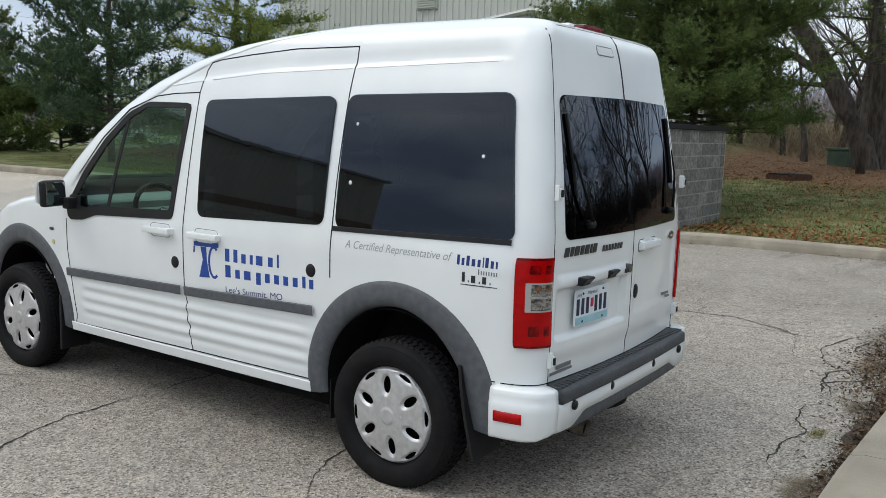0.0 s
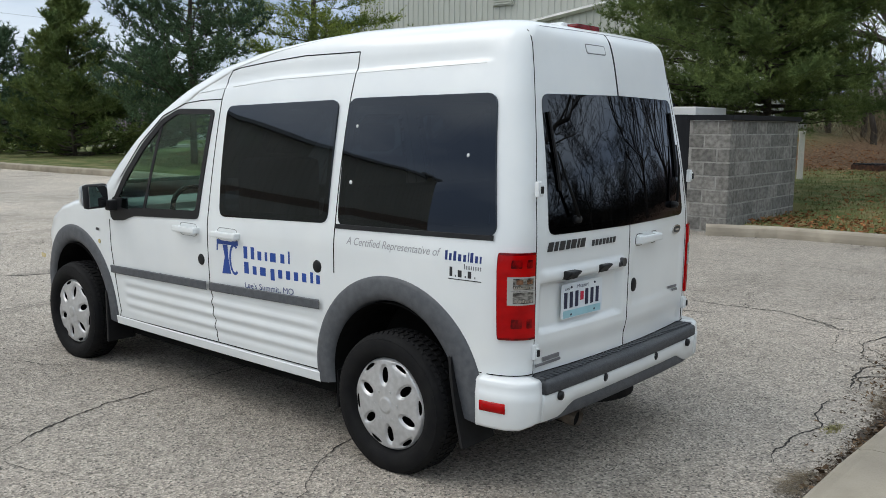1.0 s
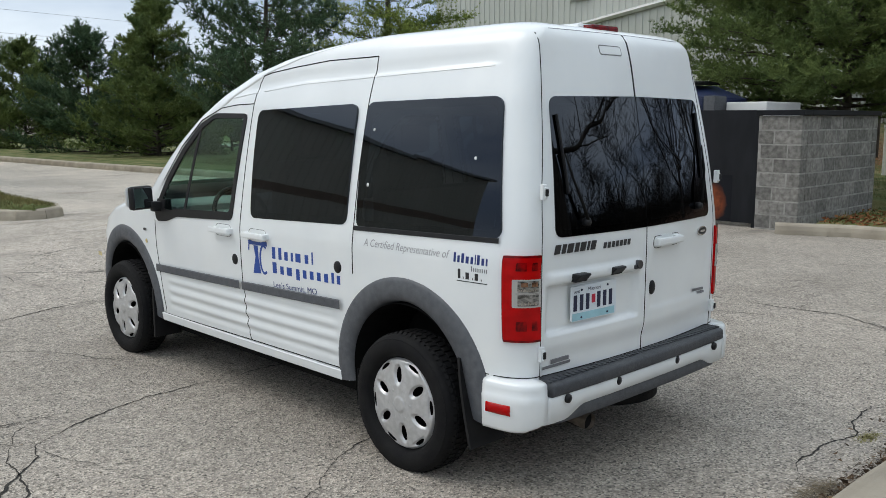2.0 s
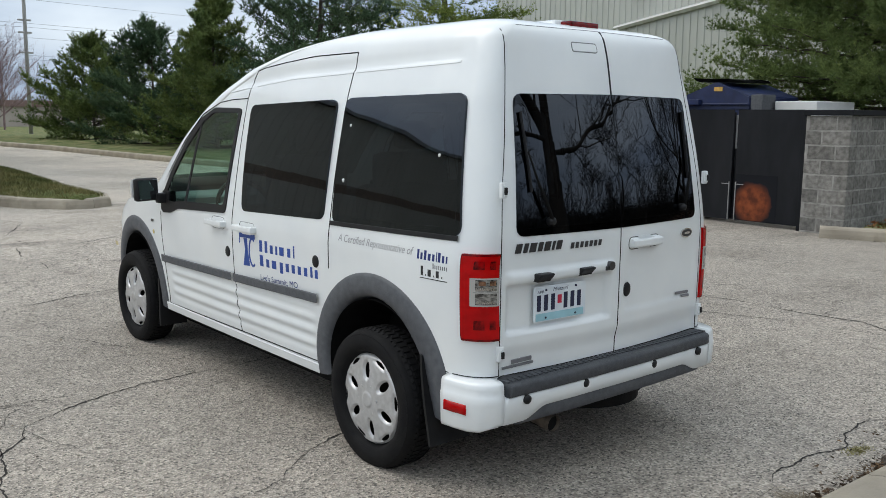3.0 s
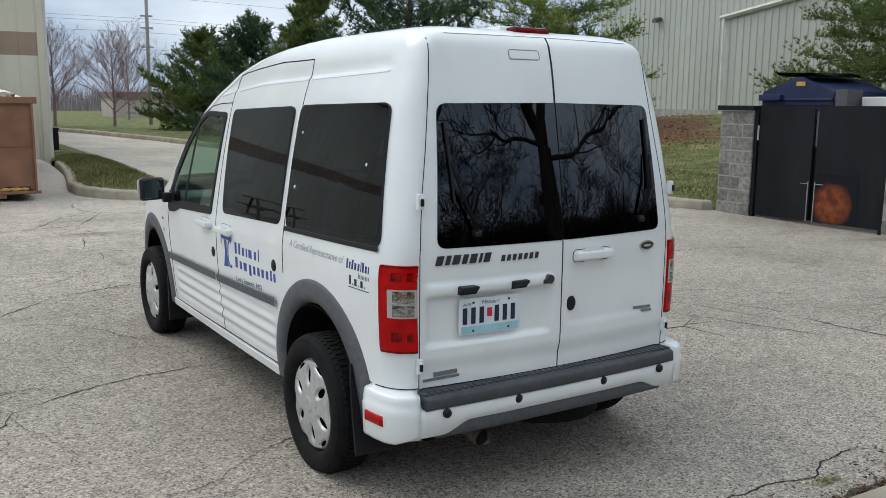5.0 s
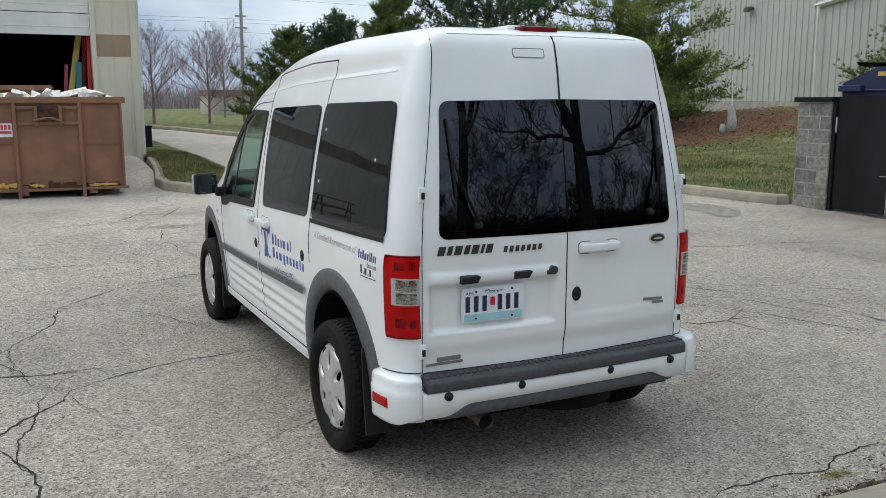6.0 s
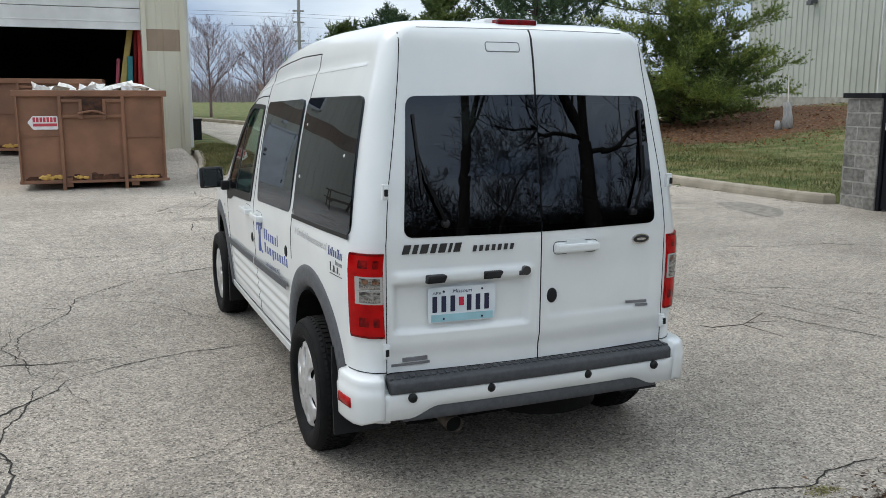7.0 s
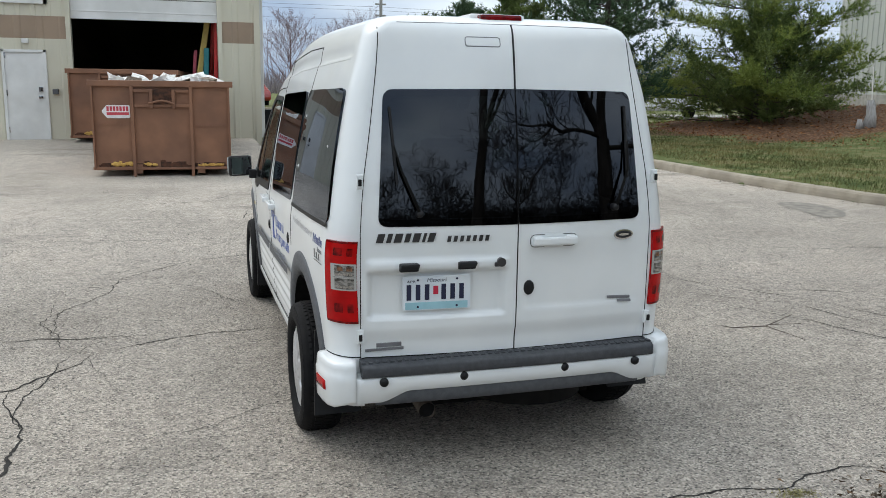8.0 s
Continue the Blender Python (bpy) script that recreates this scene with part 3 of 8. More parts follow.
for kind, faces in sheets.items():
    index, verts, out = {}, [], []
    for s, ids in faces:
        face = []
        for li, i in ids:
            key = (s if rows[li][i].x > 1e-6 else 0, li, i)
            if key not in index:
                index[key] = len(verts)
                x, z = rows[li][i].x, LAYERS[li]
                verts.append((s * x, rows[li][i].y + (pressed(s * x, z) - pressed(x, z) if i < N_TAIL else 0.0), z))
            if index[key] not in face:
                face.append(index[key])
        if len(face) > 2:
            out.append(face)
    if kind == "shell":
        for s in (-1, 1):
            cap = [(s * p.x, p.y, LAYERS[-1]) for p in rows[-1]]
            base = len(verts)
            verts += cap
            for i in range(len(cap) - 1):
                mid = len(verts)
                verts += [(0, cap[i][1], 2.031), (0, cap[i + 1][1], 2.031)]
                f = (base + i, base + i + 1, mid + 1, mid)
                out.append(f if s < 0 else f[::-1])
    sheet_ob[kind] = shape(SHEET_NAME[kind], verts, out, M["paint"], van, SHEET_LABEL[kind], smooth=True)

# glass and its black edge
DARK, CLEAR = M["dark_glass"], M["green_glass"]
for sgn, at, suffix in ((-1, left, "left"), (1, right, "right")):
    door, slide = sheet_ob["front_door_" + suffix], sheet_ob["sliding_door_" + suffix]
    for outer, owner, depth in ((DOOR_S, slide, 0.003), (QUARTER, van, 0.003)):
        o = dense(outer)
        patch("window_seal", inset(o, 0.002), at, depth - 0.0015, M["frit"], owner, "black glass edge", 0.004, 2, hole=inset(o, 0.034))
        patch("window_pane", o, lambda u, v, off=0.0, at=at: at(u, v, off + 0.07 * (0.1225 - max(0.0, 1.45 - v) ** 2)), depth, M["privacy_glass"], owner, "dark tinted glass", 0.013, 6)
    o = dense(rounded([tuple(p) for p in DOOR_F], 0.01, 2), 0.05)
    c = Vector((2.5, 1.3))

    def reach(poly, d):
        best = 0.0
        for i, a in enumerate(poly):
            b = poly[i - 1]
            e = b - a
            den = d.x * e.y - d.y * e.x
            if abs(den) > 1e-9:
                t = ((a.x - c.x) * e.y - (a.y - c.y) * e.x) / den
                u = ((a.x - c.x) * d.y - (a.y - c.y) * d.x) / den
                if t > 0 and -1e-6 <= u <= 1 + 1e-6:
                    best = max(best, t)
        return c + best * d
    dirs = [Vector((math.cos(2 * math.pi * k / 140), math.sin(2 * math.pi * k / 140))) for k in range(140)]
    o, h = [reach(DOOR_F, d) for d in dirs], [reach(DOOR_F_IN, d) for d in dirs]
    patch("window_frame", o, at, 0.006, M["black"], door, "black window surround", 0.012, 2, hole=h)
    patch("window_pane", [p + (p - c).normalized() * 0.006 for p in h], at, 0.002, CLEAR, door, "green tinted side glass", 0.002, 6)
    ribbon("divider_bar", path2([(2.735, 1.05), (2.655, 1.535)]), at, 0.03, 0.004, M["black"], door)
for outline, owner in ((BACK_L, sheet_ob["rear_door_left"]), (BACK_R, sheet_ob["rear_door_right"])):
    o = dense(outline)
    patch("window_seal", inset(o, 0.002), rear, 0.0015, M["frit"], owner, "black glass edge", 0.004, 2, hole=inset(o, 0.03))
    patch("window_pane", o, rear, 0.003, DARK, owner, "dark tinted rear glass", 0.005, 6)

# windscreen: a sheet in the nose's opening
bm = bmesh.new()
lay = [li for li, z in enumerate(LAYERS) if 1.13 < z < 1.81]
grid = []
for li in lay:
    line = [rows[li][i] for i in range(N_TAIL + N_CORNER + N_SIDE + 12, len(rows[0]))]
    grid.append([bm.verts.new((-p.x, p.y - 0.004, LAYERS[li])) for p in line] + [bm.verts.new((p.x, p.y - 0.004, LAYERS[li])) for p in line[-2::-1]])
for r0, r1 in zip(grid, grid[1:]):
    for k in range(len(r0) - 1):
        bm.faces.new((r0[k], r0[k + 1], r1[k + 1], r1[k]))
part("windscreen", bm, CLEAR, van, "clear windscreen", True)

# seams between the sheets
GAPS_SIDE = [[(2.112, 1.68), (2.1, 1.07), (2.1, 0.86), (2.1, 0.69), (2.085, 0.61), (2.09, 0.56), (2.073, 0.48), (2.075, 0.42), (2.06, 0.36)],
             [(2.112, 1.68), (2.3, 1.675), (2.45, 1.66), (2.66, 1.59), (2.86, 1.43), (3.04, 1.22)],
             [(1.115, 1.89), (1.115, 1.8), (1.112, 1.3), (1.106, 1.08), (1.106, 0.86)],
             [(1.115, 1.89), (1.5, 1.888), (1.8, 1.866), (2.0, 1.846), (2.07, 1.832), (2.1, 1.79), (2.112, 1.68)],
             [(3.13, 0.96), (3.13, 0.78), (3.08, 0.39), (3.1, 0.35), (2.05, 0.36), (1.22, 0.362)]]
for at in (left, right):
    for line in GAPS_SIDE:
        ribbon("panel_gap", path2(line, 0.008), at, 0.006, 0.0015, M["gap"], van)
HINGE_LINE = [(0.69, 0.53), (0.69, 1.08), (0.681, 1.2), (0.667, 1.33), (0.637, 1.515), (0.613, 1.68), (0.598, 1.79), (0.588, 1.885), (0.584, 1.945)]
GAPS_TAIL = [[(-x, z) for x, z in HINGE_LINE], HINGE_LINE,
             [(0.013, 0.53), (0.013, 1.0), (0.014, 1.3), (0.014, 1.7), (0.016, 1.9), (0.02, 1.97)], [(-0.69, 0.53), (0.69, 0.53)]]
for k, line in enumerate(GAPS_TAIL):
    ribbon("panel_gap", path2(line), rear, 0.004 if k != 2 else 0.006, 0.0012, M["gap"], van)
ribbon("roof_seam", path2([(-0.5, 1.968), (-0.3, 1.97), (0.02, 1.972), (0.3, 1.97), (0.5, 1.968)]), rear, 0.0025, 0.001, M["greyvinyl"], van)
ribbon("weather_strip", path2([(0.014, 1.69), (0.016, 1.9), (0.02, 1.968)]), rear, 0.009, 0.003, M["black"], van, "black rubber strip between the rear doors")

# wheel arches, wheel wells, sills
for at, sg in ((left, -1), (right, 1)):
    for ci, (cy, cz) in enumerate(ARCHES):
        verts, faces = [], []
        prof = [(0.383, -0.06), (0.388, -0.03), (0.396, -0.008), (0.406, 0.003), (0.418, 0.01), (0.434, 0.013), (0.46, 0.013), (0.488, 0.009), (0.503, 0.004), (0.509, -0.006)]
        n = 56
        for k in range(n + 1):
            a = radians(-12 + 204 * k / n)
            for r, o in prof:
                if ci == 0 and r < 0.415:
                    r -= 0.03 * step(a, radians(85), radians(150))
                y, z = cy + r * math.cos(a), cz + r * math.sin(a) * (1.0 if a > 0 and a < math.pi else 0.75)
                p = at(y, z, 0)
                verts.append((p.x + sg * o, p.y, p.z))
        m = len(prof)
        faces = [(k * m + j, k * m + j + 1, (k + 1) * m + j + 1, (k + 1) * m + j) for k in range(n) for j in range(m - 1)]
        shape("wheel_arch_flare", verts, faces, M["cladding"], van, "dark grey plastic wheel arch flare", True)
        verts, faces = [], []
        ends = [(cy + 0.382, 0.22)] + [(cy + 0.382 * math.cos(math.pi * k / 32), cz + 0.382 * math.sin(math.pi * k / 32)) for k in range(33)] + [(cy - 0.382, 0.22)]
        for y, z in ends:
            for x in (min(0.85, at(y, max(z, 0.31)).x * sg), 0.5):
                verts.append((sg * x, y, z))
        faces = [(2 * k, 2 * k + 1, 2 * k + 3, 2 * k + 2) for k in range(34)]
        faces.append([2 * k + 1 for k in range(35)])
        shape("wheel_well", verts, faces, M["gap"], van)
        if ci == 0:
            part("mud_flap", boxes((sg * 0.66, sg * 0.815, cy + 0.375, cy + 0.39, 0.19, 0.38), bevel=0.006), M["black"], van, "black rubber splash guard")
            bm = bmesh.new()
            bend = [(0.335, 0.58), (0.346, 0.5), (0.362, 0.42), (0.382, 0.34), (0.405, 0.26), (0.424, 0.2)]
            rows_ = [[bm.verts.new((sg * x, cy - back_, z)) for x, back_ in ((0.64, d), (0.84 + 0.02 * k / 5, d), (0.84 + 0.02 * k / 5, d + 0.014), (0.64, d + 0.014))] for k, (d, z) in enumerate(bend)]
            for r0, r1 in zip(rows_, rows_[1:]):
                for j in range(4):
                    bm.faces.new((r0[j], r0[(j + 1) % 4], r1[(j + 1) % 4], r1[j]))
            bm.faces.new(rows_[0])
            bm.faces.new(rows_[-1][::-1])
            bmesh.ops.recalc_face_normals(bm, faces=bm.faces[:])
        else:
            bm = boxes((sg * 0.66, sg * 0.85, cy - 0.415, cy - 0.395, 0.17, 0.5), bevel=0.006)
        part("mud_flap", bm, M["black"], van, "black rubber mud flap")
    line = path2([(1.235, 0.327), (3.13, 0.327)], 0.1)
    ribbon("sill", line, at, 0.054, 0.01, M["paint"], van)
    ribbon("side_moulding", path2([(1.2, 0.697), (2.088, 0.674)], 0.05), at, 0.048, 0.017, M["cladding"], sheet_ob["sliding_door_left" if sg < 0 else "sliding_door_right"], "grey protective side strip")
    ribbon("side_moulding", path2([(2.113, 0.674), (3.13, 0.652)], 0.05), at, 0.048, 0.017, M["cladding"], sheet_ob["front_door_left" if sg < 0 else "front_door_right"], "grey protective side strip")

# underbody and cabin
part("underbody", boxes((-0.52, 0.52, 0.3, 4.1, 0.2, 0.36), (-0.79, 0.79, 1.13, 3.22, 0.29, 0.33), (-0.68, 0.68, 1.13, 3.22, 0.2, 0.3), (-0.7, 0.7, 0.1, 0.34, 0.345, 0.4), (-0.5, 0.5, 0.24, 0.34, 0.24, 0.35), (-0.66, 0.66, 4.02, 4.22, 0.2, 0.34)), M["gap"], van)
# unseen axle, spare wheel and tank, added to deepen the shade underneath
bm = bmesh.new()
tube(bm, [(-0.68, 0.735, 0.3), (0.68, 0.735, 0.3)], 0.045, 12)
part("rear_axle", bm, M["gap"], van, "dark rear axle", True)
bm = bmesh.new()
bmesh.ops.create_cone(bm, cap_ends=True, segments=32, radius1=0.3, radius2=0.3, depth=0.14, matrix=Matrix.Translation((0.2, 0.42, 0.29)))
part("spare_wheel", bm, M["rubber"], van, "spare wheel slung under the floor", True)
part("fuel_tank", boxes((-0.55, 0.45, 1.1, 1.9, 0.19, 0.3), bevel=0.03), M["gap"], van, "dark fuel tank")
part("cabin_floor", boxes((-0.48, 0.48, 0.25, 3.3, 0.42, 0.46)), M["interior"], van)
part("headliner", boxes((-0.5, 0.5, 0.4, 2.3, 1.86, 1.88)), M["plate"], van, "pale headliner")
part("dashboard", boxes((-0.75, 0.75, 3.05, 3.55, 0.5, 1.05), (-0.7, 0.7, 2.95, 3.1, 0.7, 1.0), bevel=0.05), M["interior"], van)
for sx in (-0.38, 0.38):
    seat = boxes((sx - 0.25, sx + 0.25, 2.15, 2.65, 0.46, 0.78), (sx - 0.24, sx + 0.24, 1.98, 2.16, 0.72, 1.36), (sx - 0.13, sx + 0.13, 1.98, 2.08, 1.38, 1.56), bevel=0.05)
    part("front_seat", seat, M["fabric"], van, "grey fabric front seat")
part("rear_bench", boxes((-0.62, 0.62, 1.15, 1.55, 0.46, 0.76), (-0.62, 0.62, 1.12, 1.24, 0.7, 1.25), bevel=0.05), M["fabric"], van, "grey fabric rear bench")
bm = bmesh.new()
ring = [Vector((-0.38, 2.86, 0.98)) + pose(0, 0, 0, 62).to_3x3() @ Vector((0.19 * math.cos(2 * math.pi * k / 24), 0.19 * math.sin(2 * math.pi * k / 24), 0)) for k in range(25)]
tube(bm, ring, 0.016, 8, False)
tube(bm, [(-0.38, 2.86, 0.98), (-0.38, 3.05, 0.9)], 0.04)
tube(bm, [ring[0], ring[12]], 0.018, 6)
part("steering_wheel", bm, M["black"], van, "black steering wheel", True)

# wheels
def build_wheel(sg, cy):
    wheel = new("wheel")
    wheel.parent = van
    wheel.location = (sg * (0.792 if cy < 1 else 0.77), cy, 0.307)
    wheel.scale, wheel.rotation_euler = (sg, 1, 1), (radians(23 if cy < 1 else 41), 0, 0)
    tagged(wheel, "black tyre on a silver plastic hubcap")
    bm = bmesh.new()
    lathe(bm, [(-0.1, 0.19), (-0.1, 0.275), (-0.09, 0.305), (-0.072, 0.319), (0.0, 0.321), (0.072, 0.319), (0.09, 0.31), (0.1, 0.292), (0.104, 0.262), (0.098, 0.236), (0.086, 0.224), (0.066, 0.216), (0.06, 0.195)], 72)
    part("tyre", bm, M["rubber"], wheel, "worn black tyre", True)
    verts, faces = [], []
    for k in range(64):
        for x0, x1, ph in ((-0.095, -0.055, 0.0), (-0.048, -0.006, 0.5), (0.0, 0.042, 0.0), (0.049, 0.1, 0.5)):
            a0, a1 = 2 * math.pi * (k + ph) / 64, 2 * math.pi * (k + ph + 0.68) / 64
            b = len(verts)
            for r, shrink in ((0.315 if abs(x1) < 0.08 and abs(x0) < 0.08 else 0.302, 0), (0.3265, 0.003)):
                for x, a in ((x0 + shrink, a0), (x1 - shrink, a0), (x1 - shrink, a1), (x0 + shrink, a1)):
                    rr = r - (0.024 if abs(x) > 0.09 else 0)
                    verts.append((x, rr * math.cos(a), rr * math.sin(a)))
            faces += [(b + 4, b + 5, b + 6, b + 7)] + [(b + j, b + (j + 1) % 4, b + 4 + (j + 1) % 4, b + 4 + j) for j in range(4)]
    shape("tread", verts, faces, M["rubber"], wheel, "", kind="stuff")
    bm = bmesh.new()
    lathe(bm, [(0.03, 0.0), (0.03, 0.2), (0.075, 0.2)], 36)
    part("rim", bm, M["gap"], wheel)
    # hubcap: a dished disc with six oval openings and six slots along its rim
    RR = [0.0, 0.012, 0.024, 0.03, 0.034] + [0.04 + 0.0041 * k for k in range(39)] + [0.2]
    NT = 216
    verts, faces = [], []

    def fields(r, a):
        u = ((a / (2 * math.pi) * 6 + 0.5) % 1) - 0.5
        v = ((a / (2 * math.pi) * 6) % 1) - 0.5
        return math.hypot((r - 0.128) / 0.034, u * 2 * math.pi / 6 * r / 0.0175), math.hypot((r - 0.183) / 0.0085, v * 2 * math.pi / 6 * r / 0.032)

    def height(r, a):
        h = 0.08 + 0.018 * (1 - (r / 0.2) ** 2)
        h += 0.004 * (1 - step(r, 0.03, 0.036))
        f, g = fields(r, a)
        h -= 0.011 * (1 - step(f, 0.95, 1.5)) + 0.007 * (1 - step(g, 0.9, 1.7))
        h -= 0.014 * step(r, 0.19, 0.2)
        return h
    for r in RR:
        for k in range(NT):
            a = 2 * math.pi * k / NT
            f, g = fields(r, a)
            rr = r
            verts.append((height(rr, a), 1.055 * rr * math.cos(a), 1.055 * rr * math.sin(a)))
    for j in range(len(RR) - 1):
        for k in range(NT):
            f, g = fields((RR[j] + RR[j + 1]) / 2, 2 * math.pi * (k + 0.5) / NT)
            if f < 1 or g < 1:
                continue
            faces.append((j * NT + k, (j + 1) * NT + k, (j + 1) * NT + (k + 1) % NT, j * NT + (k + 1) % NT))
    rims = {}
    for f_ in faces:
        for v in f_:
            rims[v] = rims.get(v, 0) + 1
    for v, many in rims.items():
        j, k = divmod(v, NT)
        if many == 4 or j in (0, len(RR) - 1):
            continue
        r, a = RR[j], 2 * math.pi * k / NT
        f, g = fields(r, a)
        mid_r, q, half = (0.128, f, 0.5) if f < 1.35 else (0.183, g, 0.0)
        if q < 0.5 or q > 1.5:
            continue
        turn_ = ((a / (2 * math.pi) * 6 + half) % 1) - 0.5
        r2 = mid_r + (r - mid_r) / q
        a2 = a - turn_ * 2 * math.pi / 6 * (1 - r / (q * r2))
        verts[v] = (height(r2, a2), 1.055 * r2 * math.cos(a2), 1.055 * r2 * math.sin(a2))
    shape("hubcap", verts, faces, M["silver"], wheel, "silver plastic hubcap with six oval openings", True)
    for k in range(6):
        bm = bmesh.new()
        a = 2 * math.pi * (k + 0.5) / 6
        bmesh.ops.create_cone(bm, cap_ends=True, segments=8, radius1=0.006, radius2=0.005, depth=0.006, matrix=Matrix.Translation((0.0955, 0.07 * math.cos(a), 0.07 * math.sin(a))) @ pose(0, 0, 0, 0, 90, 0))
        part("wheel_nut", bm, M["silver"], wheel)
    return wheel


for sg in (-1, 1):
    for cy in (0.735, 3.637):
        build_wheel(sg, cy)

# rear bumper
def bumper_line(n=40):
    """Half-plan of the bumper's outer face, from the middle to the wheel arch."""
    pts = [(0.0, -0.012), (0.3, -0.01), (0.55, -0.002), (0.7, 0.006), (0.77, 0.02), (0.815, 0.055), (0.838, 0.11), (0.85, 0.18), (0.856, 0.25)]
    return pts


def bumper_strip(name, xs, prof, material, parent, label=""):
    """Sweeps a profile of (outward, z) along the bumper's plan between two values of its half-width parameter."""
    line = path2(bumper_line(), 0.02)
    left_side = [Vector((-p.x, p.y)) for p in line[::-1]]
    full = left_side + line[1:]
    full = [p for p in full if xs[0] <= (p.x if abs(p.x) < 0.77 else p.x + math.copysign(p.y, p.x)) <= xs[1]]
    verts = []
    for i, p in enumerate(full):
        d = (full[min(i + 1, len(full) - 1)] - full[max(i - 1, 0)]).normalized()
        n = Vector((d.y, -d.x))
        for o, z in prof(p.x):
            verts.append((p.x + n.x * o, p.y + n.y * o, z))
    m = len(prof(0.0))
    faces = [(k * m + j, k * m + j + 1, (k + 1) * m + j + 1, (k + 1) * m + j) for k in range(len(full) - 1) for j in range(m - 1)]
    ends = [tuple(range(m))[::-1], tuple((len(full) - 1) * m + j for j in range(m))]
    return shape(name, verts, faces + ends, material, parent, label, True)


def bottom_edge(x):
    return 0.35 + 0.045 * (1 - step(abs(x), 0.48, 0.62))


def end_bottom(x):
    return 0.349 - 0.028 * step(abs(x), 0.74, 0.85)


bumper = new("rear_bumper")
bumper.parent = van
tagged(bumper, "white rear bumper with a grey step pad")
bumper_strip("bumper_skin", (-0.735, 0.735), lambda x: [(-0.1, bottom_edge(x) - 0.01), (-0.012, bottom_edge(x) - 0.004), (-0.004, bottom_edge(x)), (0.0, 0.43), (0.0, 0.456), (-0.006, 0.462), (-0.08, 0.462)], M["paint"], bumper)
for a, b in ((-1.2, -0.714), (0.714, 1.2)):
    bumper_strip("bumper_corner", (a, b), lambda x: [(-0.1, end_bottom(x)), (-0.006, end_bottom(x)), (0.0, end_bottom(x) + 0.012), (0.004, 0.44), (0.005, 0.466), (0.001, 0.473), (-0.001, 0.5), (-0.003, 0.517), (-0.008, 0.525), (-0.018, 0.529), (-0.07, 0.532), (-0.12, 0.532)], M["paint"], bumper)
bumper_strip("bumper_valance", (-0.64, 0.64), lambda x: [(-0.1, 0.33), (-0.03, 0.328), (-0.016, 0.335), (-0.012, bottom_edge(x) + 0.002), (-0.02, bottom_edge(x) + 0.01)], M["cladding"], bumper, "dark grey lower valance")
pad = bumper_strip("step_pad", (-0.712, 0.712), lambda x: [(-0.02, 0.462), (0.004, 0.464), (0.008, 0.469), (0.007, 0.503), (0.004, 0.512), (-0.004, 0.517), (-0.02, 0.5205), (-0.09, 0.53), (-0.1, 0.51)], M["step"], bumper, "dark grey plastic step pad with grooves")
for k in range(44):
    x = -0.69 + 1.38 * k / 43
    part("tread_rib", boxes((x - 0.009, x + 0.009, 0.02, 0.06, 0.515, 0.5275)), M["step"], pad)
for x in (-0.605, -0.243, 0.243, 0.605):
    bm = bmesh.new()
    lathe(bm, [(-0.006, 0.0), (-0.006, 0.012), (-0.004, 0.013), (-0.002, 0.019), (0.008, 0.02)], 20)
    ob = part("parking_sensor", bm, M["black"], bumper, "round parking sensor", True)
    ob.matrix_basis = pose(x, -0.009, 0.442, 0, 0, 90)
for a, b in ((-1.09, -0.93), (0.93, 1.09)):
    bumper_strip("side_reflector", (a, b), lambda x: [(0.002, 0.392), (0.009, 0.395), (0.01, 0.415), (0.009, 0.434), (0.002, 0.437)], M["red_lens"], bumper, "red side reflector")

# exhaust
bm = bmesh.new()
tube(bm, [(-0.4, 0.03, 0.28), (-0.4, 0.3, 0.3), (-0.35, 0.9, 0.33)], [0.038, 0.038, 0.034], 24, False)
pipe = part("tail_pipe", bm, M["exhaust"], van, "sooty steel tail pipe", True)
bm = bmesh.new()
tube(bm, [(-0.4, 0.05, 0.281), (-0.4, 0.2, 0.291)], [0.0375, 0.0375], 24, True)
part("pipe_bore", bm, M["gap"], pipe)

def oval(u, v, a, b, n=32):
    return [Vector((u + a * math.cos(2 * math.pi * k / n), v + b * math.sin(2 * math.pi * k / n))) for k in range(n)]


# tail lamps
def corner_surf(sg):
    """Round the rear corner: u runs 0..1 from the door's hinge line to the side, v is the height."""
    def at(u, v, off=0.0):
        i = (N_TAIL - 1.0) + u * 9.6
        w, rx, ry = corner_xy(v)

        def base(i):
            r = outline_cache(round(v, 3))
            k = min(int(i), len(r) - 2)
            return r[k].lerp(r[k + 1], i - k)
        p, q = base(i), base(i + 0.05)
        d = (q - p).normalized()
        n = Vector((d.y, -d.x))
        return Vector((sg * (p.x + n.x * off), p.y + n.y * off, v))
    return at


_rows = {}


def outline_cache(z):
    if z not in _rows:
        _rows[z] = outline_row(z)
    return _rows[z]


